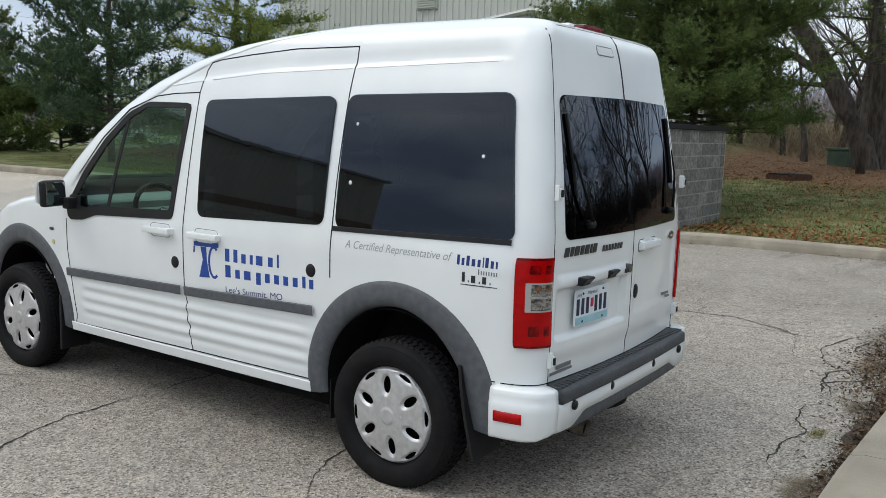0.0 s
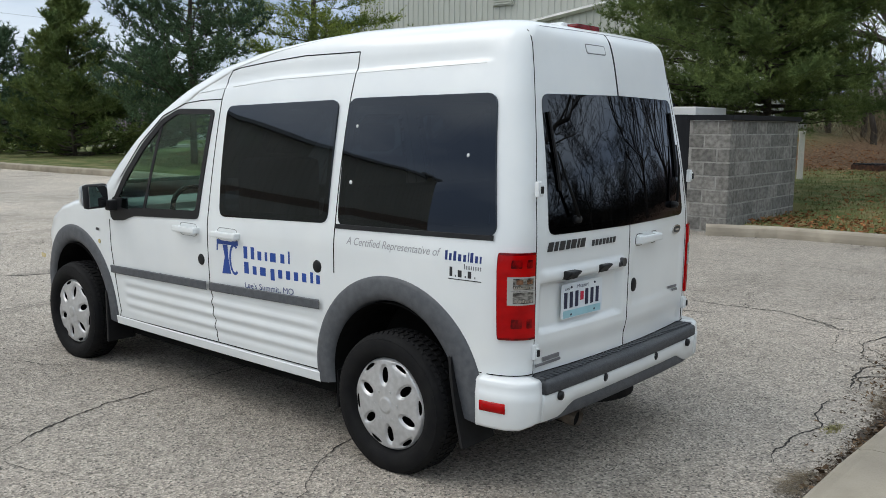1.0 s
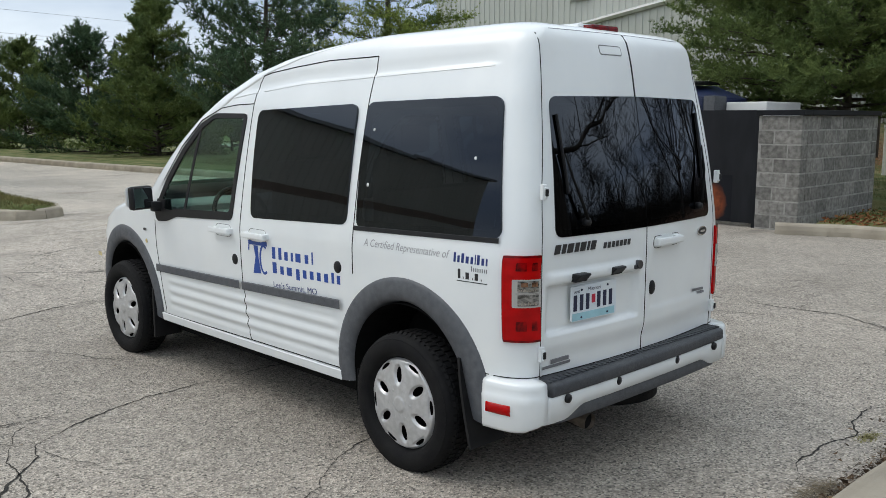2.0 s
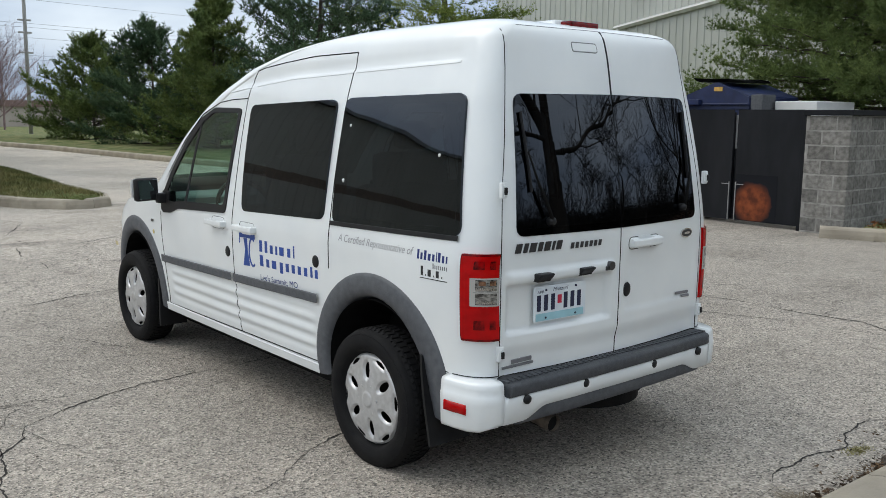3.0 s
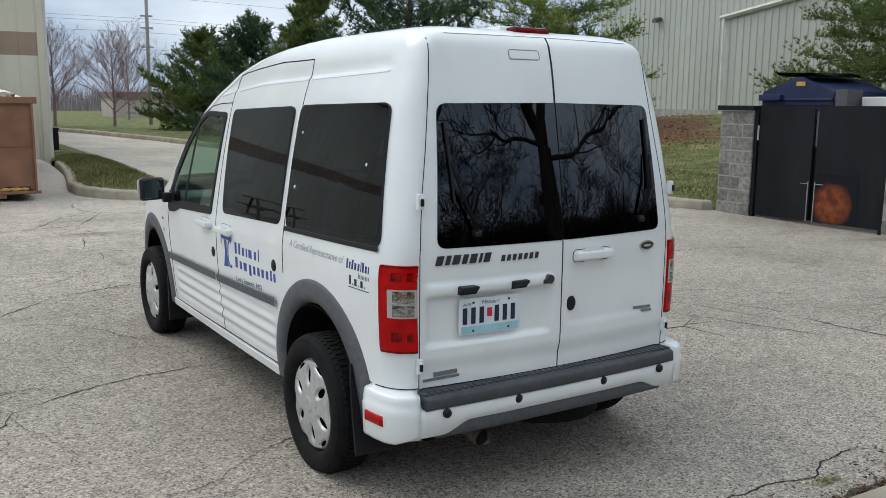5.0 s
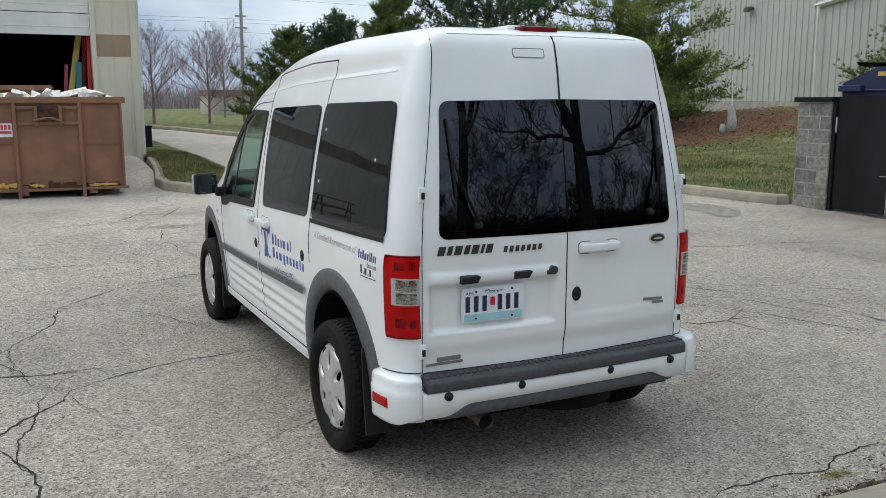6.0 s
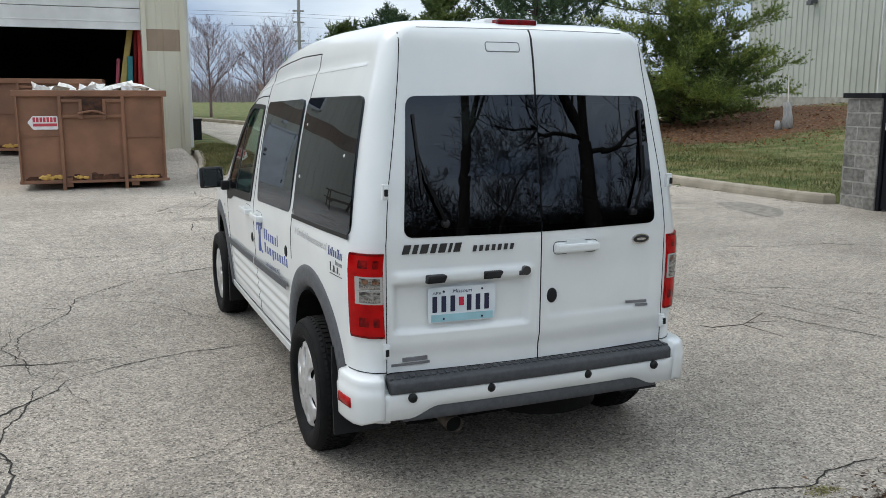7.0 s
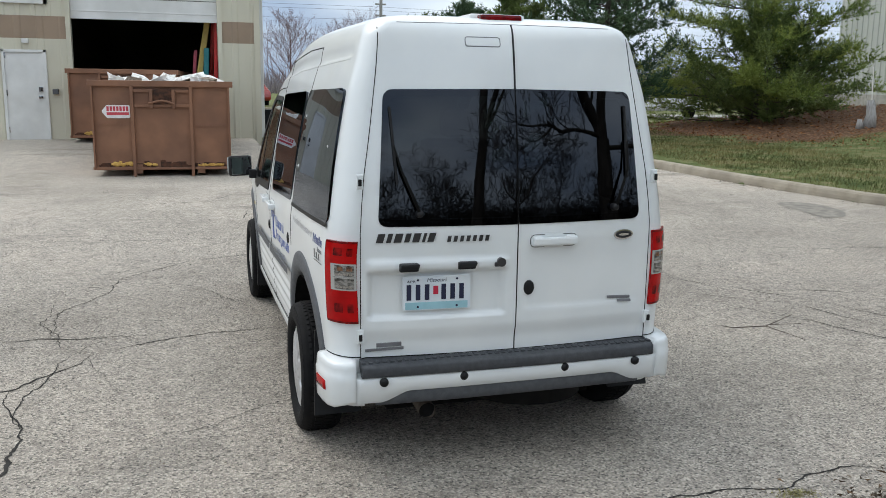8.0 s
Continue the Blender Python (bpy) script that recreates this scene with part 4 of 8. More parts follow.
for sg in (-1, 1):
    at = corner_surf(sg)
    ribbon("bumper_seam", path2([(0.0, 0.536), (1.1, 0.536)], 0.05), at, 0.004, 0.002, M["gap"], van)
    ribbon("bumper_seam", path2([(0.25, 0.536), (0.3, 0.536)], 0.02), left if sg < 0 else right, 0.004, 0.002, M["gap"], van)
    lamp = new("tail_lamp")
    lamp.parent = van
    tagged(lamp, "tall red tail lamp with a clear reversing window")
    o = dense(rounded([(0.02, 0.69), (0.88, 0.69), (0.88, 1.048), (0.02, 1.048)], (0.012, 0.035, 0.03, 0.012), 5), 0.04)
    patch("red_lens", o, at, 0.012, M["red_lens"], lamp, "deep red lens", 0.012, 6)
    clear = patch("clear_lens", dense(rounded([(0.03, 0.836), (0.68, 0.836), (0.68, 0.952), (0.03, 0.952)], 0.008, 3), 0.04), at, 0.0135, M["lamp_frame"], lamp, "clear reversing lens", 0.003, 5)
    for z0, z1 in ((0.843, 0.89), (0.899, 0.946)):
        patch("reflector", dense(rounded([(0.1, z0), (0.57, z0), (0.57, z1), (0.1, z1)], 0.006, 3), 0.03), at, 0.0142, M["lamp_clear"], clear, "dark faceted reflector", 0.001, 4)
        # silver chips laid in for the glitter low in each reflector
        for k in range(11):
            u = 0.14 + 0.038 * k
            patch("facet", [Vector((u, z0 + 0.004)), Vector((u + 0.026, z0 + 0.003)), Vector((u + 0.03, z0 + 0.012 + 0.004 * (k % 3))), Vector((u + 0.004, z0 + 0.011 + 0.003 * (k % 2)))], at, 0.0148, M["lamp_bowl"], clear, "", 0.0004, 2)
    for u in (0.2, 0.43):
        patch("bulb", dense(rounded([(u - 0.075, 0.922), (u + 0.075, 0.922), (u + 0.075, 0.94), (u - 0.075, 0.94)], 0.006, 3), 0.03), at, 0.0148, M["bulb_amber"], clear, "dim amber bulb", 0.001, 3)
    ribbon("lens_divider", path2([(0.06, 0.8945), (0.62, 0.8945)], 0.05), at, 0.0035, 0.0155, M["clear_lens"], lamp)
    rim_ = inset(o, 0.009)
    patch("lens_rim", o, at, 0.0124, M["deep_red"], lamp, "darker red rim", 0.001, 2, hole=rim_)
    for zc, tall in ((1.003, 0.017), (0.758, 0.02)):
        for u, w_ in ((0.5, 0.12), (0.2, 0.08)):
            patch("bulb_cover", dense(rounded([(u - w_, zc - tall), (u + w_, zc - tall), (u + w_ * 0.9, zc + tall), (u - w_ * 0.9, zc + tall)], 0.014, 4), 0.03), at, 0.0128, M["mid_red"], lamp, "darker red bulb cover", 0.0006, 3)

# hinges of the rear doors
for sg in (-1, 1):
    for z in (1.302, 0.632):
        bm = boxes((sg * 0.679, sg * 0.708, 0.06, 0.08, z - 0.032, z + 0.032), bevel=0.005)
        hinge = part("hinge", bm, M["paint"], van, "white door hinge")
        part("hinge_pin", boxes((sg * 0.686, sg * 0.7, 0.052, 0.062, z - 0.024, z + 0.02), bevel=0.003), M["paint"], hinge)
        # raised black box drawn for the dark of the hinge's slot
        part("hinge_cap", boxes((sg * 0.688, sg * 0.703, 0.047, 0.055, z - 0.016, z + 0.013), bevel=0.003), M["black"], hinge)

# rear doors' fittings
rdl, rdr = sheet_ob["rear_door_left"], sheet_ob["rear_door_right"]
for x in (-0.485, -0.225):
    bm = bmesh.new()
    box(bm, x - 0.042, x + 0.042, 0.006, 0.065, 0.914, 0.951, 0.008)
    for v in bm.verts:
        if v.co.y < 0.025 and v.co.z < 0.926:
            v.co.y += 0.02
    part("plate_lamp", bm, M["black"], rdl, "black number plate lamp")
bm = bmesh.new()
tube(bm, [(-0.07, 0.065, 0.942), (-0.07, 0.01, 0.942)], 0.02, 14)
box(bm, -0.1, -0.07, 0.015, 0.045, 0.922, 0.942, 0.004)
part("reversing_camera", bm, M["emblem"], rdl, "small round reversing camera")
handle = new("door_handle")
handle.parent = rdr
tagged(handle, "white pull handle")
patch("handle_cup", dense(rounded([(0.075, 1.0), (0.3, 1.0), (0.3, 1.052), (0.075, 1.052)], 0.025), 0.02), tail, 0.003, M["paint"], handle, "", 0.006, 4)
rim_ = dense(rounded([(0.073, 0.998), (0.302, 0.998), (0.302, 1.054), (0.073, 1.054)], 0.026), 0.02)
ribbon("handle_rim", rim_ + [rim_[0]], tail, 0.0025, 0.0015, M["gap"], handle, "dark gap round the handle")
patch("finger_recess", dense(rounded([(0.135, 0.994), (0.24, 0.994), (0.24, 1.058), (0.135, 1.058)], 0.02), 0.02), tail, 0.0035, M["paint"], handle, "finger recess", 0.003, 3)
part("grip", boxes((0.08, 0.295, 0.006, 0.03, 1.008, 1.044), (0.08, 0.13, 0.02, 0.07, 1.004, 1.048), (0.245, 0.295, 0.02, 0.07, 1.004, 1.048), bevel=0.009), M["paint"], handle)
bm = bmesh.new()
bmesh.ops.create_uvsphere(bm, u_segments=24, v_segments=10, radius=1.0, matrix=Matrix.Translation((0.072, 0.038, 0.815)) @ Matrix.Diagonal((0.026, 0.008, 0.034, 1)))
part("lock_cover", bm, M["black"], rdr, "round black lock cover", True)


badge = patch("oval_badge", oval(0.545, 1.037, 0.05, 0.023), tail, 0.007, M["chrome"], rdr, "chrome rimmed oval badge", 0.007, 4)
patch("badge_field", oval(0.545, 1.037, 0.043, 0.0175), tail, 0.0085, M["darkvinyl"], badge, "dark oval field", 0.002, 3)
patch("badge_mark", oval(0.545, 1.037, 0.027, 0.006), tail, 0.0095, M["chrome"], badge, "", 0.001, 3)
ribbon("trim_badge", path2([(0.475, 0.742), (0.6, 0.735)], 0.02), tail, 0.014, 0.005, M["greyvinyl"], rdr, "small grey trim badge")
ribbon("trim_badge", path2([(0.53, 0.722), (0.605, 0.718)], 0.02), tail, 0.012, 0.005, M["greyvinyl"], rdr, "small grey trim badge")
ribbon("trim_badge", path2([(-0.668, 0.562), (-0.5, 0.568)], 0.02), tail, 0.012, 0.005, M["greyvinyl"], rdl, "grey trim badge")
ribbon("trim_badge", path2([(-0.62, 0.583), (-0.51, 0.587)], 0.02), tail, 0.02, 0.005, M["greyvinyl"], rdl, "grey trim badge")


def bars(name, letters, u, v, du, h, pitch, at, off, material, parent, label, ratio=0.72, slope=0.0, fill=0.9, shear=0.0):
    """A row of plain blocks that keeps the rhythm of lettering: each is (width, height, drop) in parts of h."""
    holder = new(name)
    holder.parent = parent
    tagged(holder, label)
    for w, t, low in letters:
        if t > 0:
            verts, faces, b = [], [], 0
            lo, hi = v - low * h, v + (t - low) * h
            for o in (off - 0.004, off):
                for uu, vv in ((u, lo), (u + du * w * h * ratio * fill, lo), (u + du * w * h * ratio * fill, hi), (u, hi)):
                    verts.append(at(uu + du * shear * (vv - lo), vv + slope * abs(uu - u), o))
            faces += [(b + 4, b + 5, b + 6, b + 7)] + [(b + j, b + (j + 1) % 4, b + 4 + (j + 1) % 4, b + 4 + j) for j in range(4)]
            shape("block_letter", verts, faces, material, holder)
        u += du * (w * h * ratio + pitch)
        v += slope
    return holder


CAP, LOW, ASC, DESC, GAPW = (0.8, 1.0, 0), (0.78, 0.72, 0), (0.3, 1.0, 0), (0.78, 0.98, 0.26), (0.4, 0, 0)
bars("name_badge", [(0.75, 1, 0), (0.5, 1, 0), (0.8, 1, 0), (0.55, 1, 0), (0.75, 1, 0), (0.3, 1, 0), (0.7, 1, 0)], -0.625, 1.041, 1, 0.038, 0.0105, tail, 0.006, M["emblem"], rdl, "dark chrome raised name badge in plain blocks", 1.15, fill=0.92, shear=0.3)
bars("name_badge", [(0.9, 0.75, 0)] * 7, -0.315, 1.038, 1, 0.034, 0.0085, tail, 0.006, M["emblem"], rdl, "dark chrome raised model badge in plain blocks", 0.66, fill=0.75, shear=0.2)

# a wiper on each rear door's glass, parked along its outer edge
for owner, pv, elbow, low_, high_ in ((rdl, (-0.437, 1.162), (-0.512, 1.34), (-0.53, 1.285), (-0.552, 1.61)), (rdr, (0.487, 1.166), (0.551, 1.34), (0.558, 1.3), (0.552, 1.62))):
    wiper = new("rear_wiper")
    wiper.parent = owner
    tagged(wiper, "black wiper parked at the edge of the glass")
    bm = bmesh.new()
    tube(bm, [rear(*pv, 0.003), rear(*pv, 0.03), rear(*pv, 0.036)], [0.018, 0.016, 0.009], 18)
    part("pivot_cap", bm, M["black"], wiper, "", True)
    bm = bmesh.new()
    a, b = Vector(pv), Vector(elbow)
    c = Vector(low_).lerp(Vector(high_), 0.5)
    tube(bm, [rear(*a, 0.028), rear(*a.lerp(b, 0.5), 0.032), rear(*b, 0.03), rear(*c, 0.024)], [0.008, 0.007, 0.005, 0.004], 8)
    part("wiper_arm", bm, M["gap"], wiper, "", True)
    bm = bmesh.new()
    pts_ = [Vector(low_).lerp(Vector(high_), k / 8) for k in range(9)]
    tube(bm, [rear(*p, 0.012) for p in pts_], 0.006, 6)
    tube(bm, [rear(*p, 0.006) for p in pts_], 0.004, 4)
    part("wiper_blade", bm, M["black"], wiper)

# number plate on the left rear door
plate = new("number_plate")
plate.parent = rdl
plate.matrix_basis = Matrix.Translation((-0.355, 0.062, 0)) @ pose(0, 0, 0, 0, 0, -3.4) @ Matrix.Translation((0.355, -0.061, 0))
tagged(plate, "white and pale blue number plate, bolted on")
P0, P1, Q0, Q1 = -0.507, -0.202, 0.735, 0.888
patch("plate_sheet", dense(rounded([(P0, Q0), (P1, Q0), (P1, Q1), (P0, Q1)], 0.014), 0.02), lambda u, v, off=0.0: Vector((u, 0.058 - off, v)), 0.002, M["plate"], plate, "", 0.004, 4)
part("plate_shade", boxes((P0 + 0.012, P1 - 0.012, 0.0545, 0.0565, Q0 + 0.004, Q0 + 0.036)), M["plate_blue"], plate, "pale blue lower band")
x = P0 + 0.018
for k in range(6):
    w = 0.034
    if k == 3:
        x += 0.034
    part("plate_bar", boxes((x, x + w * 0.6, 0.0535, 0.0562, Q0 + 0.046, Q0 + 0.115)), M["plate_ink"], plate)
    x += 0.0405
part("sticker", boxes((-0.37, -0.348, 0.0535, 0.0562, Q0 + 0.07, Q0 + 0.107)), M["sticker_red"], plate, "red sticker")
flat = lambda u, v, off=0.0: Vector((u, 0.0558 - off, v))
text_flat("plate_word", "Missouri", 0.024, flat, -0.4, Q1 - 0.027, 1, 0.001, M["plate_ink"], plate, 0.2, width=0.09)
text_flat("plate_word", "APR", 0.017, flat, P0 + 0.018, Q1 - 0.03, 1, 0.001, M["plate_ink"], plate, width=0.04)
for bx, bz in ((P0 + 0.068, Q1 - 0.018), (P1 - 0.062, Q1 - 0.016), (P0 + 0.068, Q0 + 0.016), (P1 - 0.062, Q0 + 0.016)):
    bm = bmesh.new()
    tube(bm, [(bx, 0.0585, bz), (bx, 0.0525, bz)], 0.005, 10)
    part("bolt", bm, M["plate_ink"], plate)

# brake lamp on the roof, recess on the left rear door
bm = boxes((-0.093, 0.103, 0.28, 0.36, 1.975, 2.02), bevel=0.012)
lampb = part("brake_lamp", bm, M["deep_red"], van, "dark red high brake lamp")
part("lamp_housing", boxes((-0.13, 0.14, 0.34, 0.52, 1.985, 2.026), bevel=0.015), M["paint"], lampb)
o = rounded([(-0.205, 1.872), (-0.045, 1.872), (-0.045, 1.912), (-0.205, 1.912)], 0.012)
ribbon("blank_cover_edge", path2([tuple(p) for p in o] + [tuple(o[0])], 0.02), tail, 0.004, 0.0012, M["greyvinyl"], rdl)
patch("blank_cover", dense(inset(o, 0.003)), tail, 0.002, M["paint"], rdl, "white blanking cover", 0.003, 3)

# sharp pressed edge above the side windows
for at, suffix in ((left, "left"), (right, "right")):
    for y0, y1, owner in ((0.36, 1.1, van), (1.13, 2.04, sheet_ob["sliding_door_" + suffix]), (2.1, 2.34, van)):
        ribbon("pressed_edge", [Vector((y0 + (y1 - y0) * k / 24, crease_line(y0 + (y1 - y0) * k / 24) - 0.004)) for k in range(25)], at, 0.009, 0.0025, M["paint"], owner)
# side doors' fittings
for sg, at, suffix in ((-1, left, "left"), (1, right, "right")):
    for y0, y1, owner in ((2.172, 2.385, "front_door_"), (1.812, 2.035, "sliding_door_")):
        ob = new("door_handle")
        ob.parent = sheet_ob[owner + suffix]
        tagged(ob, "white pull handle")
        patch("handle_cup", dense(rounded([(y0 + 0.03, 0.94), (y1 - 0.03, 0.94), (y1 - 0.03, 1.0), (y0 + 0.03, 1.0)], 0.028), 0.02), at, 0.002, M["paint"], ob, "", 0.005, 4)
        rim_ = dense(rounded([(y0 + 0.025, 0.935), (y1 - 0.025, 0.935), (y1 - 0.025, 1.003), (y0 + 0.025, 1.003)], 0.03), 0.02)
        ribbon("handle_rim", rim_ + [rim_[0]], at, 0.002, 0.001, M["gap"], ob, "dark gap round the handle")
        patch("finger_recess", dense(rounded([(y0 + 0.06, 0.936), (y1 - 0.045, 0.936), (y1 - 0.045, 1.002), (y0 + 0.06, 1.002)], 0.02), 0.02), at, 0.003, M["paint"], ob, "finger recess", 0.003, 3)
        x0 = wide(2.0, 0.97)
        part("grip", boxes((sg * (x0 + 0.02), sg * (x0 + 0.042), y0, y1, 0.952, 0.986), (sg * (x0 - 0.01), sg * (x0 + 0.03), y0 + 0.004, y0 + 0.045, 0.952, 0.986), (sg * (x0 - 0.01), sg * (x0 + 0.03), y1 - 0.03, y1 - 0.004, 0.954, 0.984), bevel=0.009), M["paint"], ob)
    for y, z, owner in ((2.166, 0.813, "front_door_"), (1.222, 0.879, "sliding_door_")):
        bm = bmesh.new()
        bmesh.ops.create_uvsphere(bm, u_segments=20, v_segments=10, radius=1.0, matrix=Matrix.Translation(at(y, z, 0.0)) @ Matrix.Diagonal((0.008, 0.03, 0.031, 1)))
        part("lock_cover", bm, M["black"], sheet_ob[owner + suffix], "round black lock cover", True)
    for y, z in ((1.03, 1.542), (1.026, 1.287), (0.37, 1.429)):
        bm = bmesh.new()
        bmesh.ops.create_uvsphere(bm, u_segments=14, v_segments=8, radius=0.011, matrix=Matrix.Translation(at(y, z, 0.004)))
        part("glass_button", bm, M["white_metal"], van, "round white fixing button on the glass", True)
    ribbon("window_channel", path2([(0.2, 1.103), (1.1, 1.082)], 0.05), at, 0.022, 0.006, M["black"], van)
    # door mirror
    mir = new("door_mirror")
    mir.parent = sheet_ob["front_door_" + suffix]
    tagged(mir, "black and white door mirror")
    toe = Matrix.Translation((sg * 0.958, 3.054, 1.111)) @ pose(0, 0, 0, -2, 0, -sg * 18.7)
    shell_ = part("mirror_shell", boxes((-0.087, 0.087, 0.0, 0.045, -0.074, 0.074), bevel=0.02), M["black"], mir, "black mirror housing", True)
    shell_.matrix_basis = toe
    cap_ = part("mirror_cap", boxes((-0.079, 0.079, 0.022, 0.078, -0.062, 0.068), bevel=0.03), M["paint"], mir, "white mirror cap", True)
    cap_.matrix_basis = toe @ Matrix.Translation((sg * 0.008, 0.0, 0.004))
    glass_ = part("mirror_glass", boxes((-0.076, 0.076, -0.004, 0.004, -0.062, 0.062), bevel=0.002), M["mirror"], mir, "mirror glass")
    glass_.matrix_basis = toe
    part("mirror_arm", boxes((sg * 0.82, sg * 0.905, 3.03, 3.085, 1.02, 1.085), (sg * 0.80, sg * 0.85, 2.99, 3.1, 1.0, 1.1), bevel=0.012), M["black"], mir)
    ribbon("fender_badge", path2([(3.265, 0.885), (3.305, 0.885)], 0.01), at, 0.018, 0.004, M["emblem"], van, "small dark badge")
    patch("turn_lamp", oval(3.27, 0.81, 0.012, 0.014, 16), at, 0.005, M["amber"], van, "small amber side lamp", 0.004, 3)
    bm = boxes((sg * 0.42, sg * 0.62, 4.1, 4.3, 0.7, 0.88), bevel=0.04)
    part("headlamp", bm, M["clear_lens"], van, "clear headlamp")
    patch("side_marker", dense(rounded([(4.18, 0.6), (4.26, 0.6), (4.26, 0.63), (4.18, 0.63)], 0.008)), at, 0.004, M["amber"], van, "amber side marker", 0.004, 3)

# vinyl lettering on the left side; trade names stand as plain blocks
sdl = sheet_ob["sliding_door_left"]
ribbon("logo_bar", path2([(2.017, 0.926), (1.833, 0.93)], 0.02), left, 0.028, 0.0012, M["blue"], sdl, "blue logo shape")
ribbon("logo_serif", path2([(2.013, 0.914), (2.016, 0.88)], 0.02), left, 0.012, 0.0013, M["blue"], sdl, "blue logo shape")
o = dense([Vector(p) for p in ((1.966, 0.914), (1.924, 0.914), (1.92, 0.85), (1.903, 0.763), (1.98, 0.757), (1.95, 0.85))], 0.02)
patch("logo_stem", o, left, 0.0012, M["blue"], sdl, "blue logo shape", 0.001, 4)
arc = [(1.868 + 0.036 * math.cos(radians(a)), 0.843 + 0.076 * math.sin(radians(a))) for a in range(126, -127, -6)]
ribbon("logo_arc", [Vector(p) for p in arc], left, 0.016, 0.0014, M["blue"], sdl, "blue logo shape")
T_1 = [CAP, (0.72, 1.0, 0), LOW, (0.5, 0.72, 0), (1.15, 0.72, 0), LOW, ASC]
T_2 = [(0.95, 1.0, 0), LOW, (1.15, 0.72, 0), DESC, LOW, LOW, LOW, LOW, (0.5, 0.9, 0), (0.65, 0.72, 0)]
bars("trade_name", T_1, 1.787, 0.859, -1, 0.063, 0.011, left, 0.0012, M["blue"], sdl, "blue vinyl trade name in plain blocks", 0.966, 0.0013, fill=0.62)
bars("trade_name", T_2, 1.787, 0.781, -1, 0.06, 0.011, left, 0.0012, M["blue"], sdl, "blue vinyl trade name in plain blocks", 1.047, 0.0013, fill=0.62)
text_flat("town_name", "Lee's Summit, MO", 0.044, left, 1.792, 0.7035, -1, 0.0012, M["darkblue"], sdl, label="small blue lettering", width=0.39, slope=0.03)
text_flat("slogan", "A Certified Representative of", 0.05, left, 1.022, 1.006, -1, 0.0012, M["palevinyl"], van, 0.25, "grey italic lettering", width=0.56)
S_1 = [(0.6, 1.0, 0), (0.6, 0.72, 0), (0.7, 1.0, 0), LOW, (0.65, 0.72, 0), (0.25, 1.0, 0), (0.7, 1.0, 0), (0.65, 0.72, 0), (0.4, 0.72, 0)]
bars("partner_name", S_1, 0.438, 0.995, -1, 0.04, 0.0045, left, 0.0012, M["darkblue"], van, "dark blue partner name in plain blocks", 0.72, 0.0, fill=0.7)
bars("partner_name", [(0.6, 1, 0)] + [(0.55, 0.72, 0)] * 7, 0.338, 0.964, -1, 0.022, 0.004, left, 0.0012, M["greyvinyl"], van, "grey partner name in plain blocks", 0.62, 0.0, fill=0.6)
bars("partner_name", [(0.5, 1, 0), (0.16, 0.2, 0), (0.7, 0.72, 0), (0.16, 0.2, 0), (0.65, 0.72, 0), (0.16, 0.2, 0)], 0.412, 0.928, -1, 0.04, 0.009, left, 0.0012, M["darkvinyl"], van, "black partner name in plain blocks", 0.95, 0.0, fill=0.7)
ribbon("underline", path2([(0.418, 0.917), (0.25, 0.919)], 0.02), left, 0.004, 0.0012, M["darkvinyl"], van)

# ---- ground, asphalt and kerbs ----
def lot(y):
    """Height of the paved ground, which climbs gently towards +y."""
    return 0.0 if y < 4 else 0.022 * (y - 4) * step(y, 3, 8) if y < 16 else 0.264 + 0.008 * min(y - 16, 40)


KERB_R = [(8.9, -60.0), (8.9, 0.0), (8.75, 2.4), (8.35, 3.28)]
KERB_R2 = [(8.8, 6.66), (8.6, 6.72), (8.4, 7.1), (8.08, 8.3), (7.87, 9.5), (7.68, 11.4), (7.5, 13.0), (7.1, 16.0), (6.6, 19.0), (6.2, 22.0), (5.6, 28.0), (4.4, 35.0), (2.0, 44.0), (-6.0, 60.0), (-30.0, 90.0)]
EDGE = [(-60, 8.9), (0, 8.9), (2.4, 8.75), (3.3, 8.7), (6.6, 8.7), (7.1, 8.4), (8.3, 8.08), (9.5, 7.87), (11.4, 7.68), (13, 7.5), (16, 7.1), (19, 6.6), (22, 6.2), (28, 5.6), (35, 4.4), (44, 2.0), (60, -6.0), (90, -30.0)]


def land(x, y):
    """Height of the unpaved ground; sunk under the pavement."""
    e = table(y, EDGE)
    far = x - e - 0.1
    base = lot(y)
    if 8.0 < x < 12.2 and 3.0 < y < 6.6:
        return base - 0.12
    if far < 0:
        d = base - 0.12
        if y > 36 and x < e - 6.5:
            d = base + 0.1
        return d - 0.0
    rise = table(far, [(0, 0.13), (0.5, 0.15), (6, 0.3 if y > 4 else 0.42), (13, 1.15), (20, 1.45), (40, 2.0), (90, 3.5)])
    south = table(far, [(0, 0.13), (0.5, 0.15), (6, 0.26), (11.7, 0.5), (18, 0.82), (25, 1.1), (40, 1.7), (90, 3.5)])
    rise = south + (rise - south) * step(y, 5, 10)
    keep = 1 - step(y, 18, 30)
    low = table(far, [(0, 0.13), (3, 0.1), (20, 0.04), (90, 0.0)])
    lump = 0.05 * noise.noise(Vector((x * 0.5, y * 0.5, 0))) * step(far, 0.5, 3)
    return base * (0.6 + 0.4 * (1 - step(far, 2, 12))) + rise * keep + low * (1 - keep) + lump


def axis(lo, hi, fine_lo, fine_hi, fine, ratio=1.22):
    vals = list(np.arange(fine_lo, fine_hi, fine))
    d, v = fine, fine_hi
    while v < hi:
        vals.append(v)
        d *= ratio
        v += d
    vals.append(hi)
    d, v = fine, fine_lo - fine
    while v > lo:
        vals.insert(0, v)
        d *= ratio
        v -= d
    vals.insert(0, lo)
    return vals


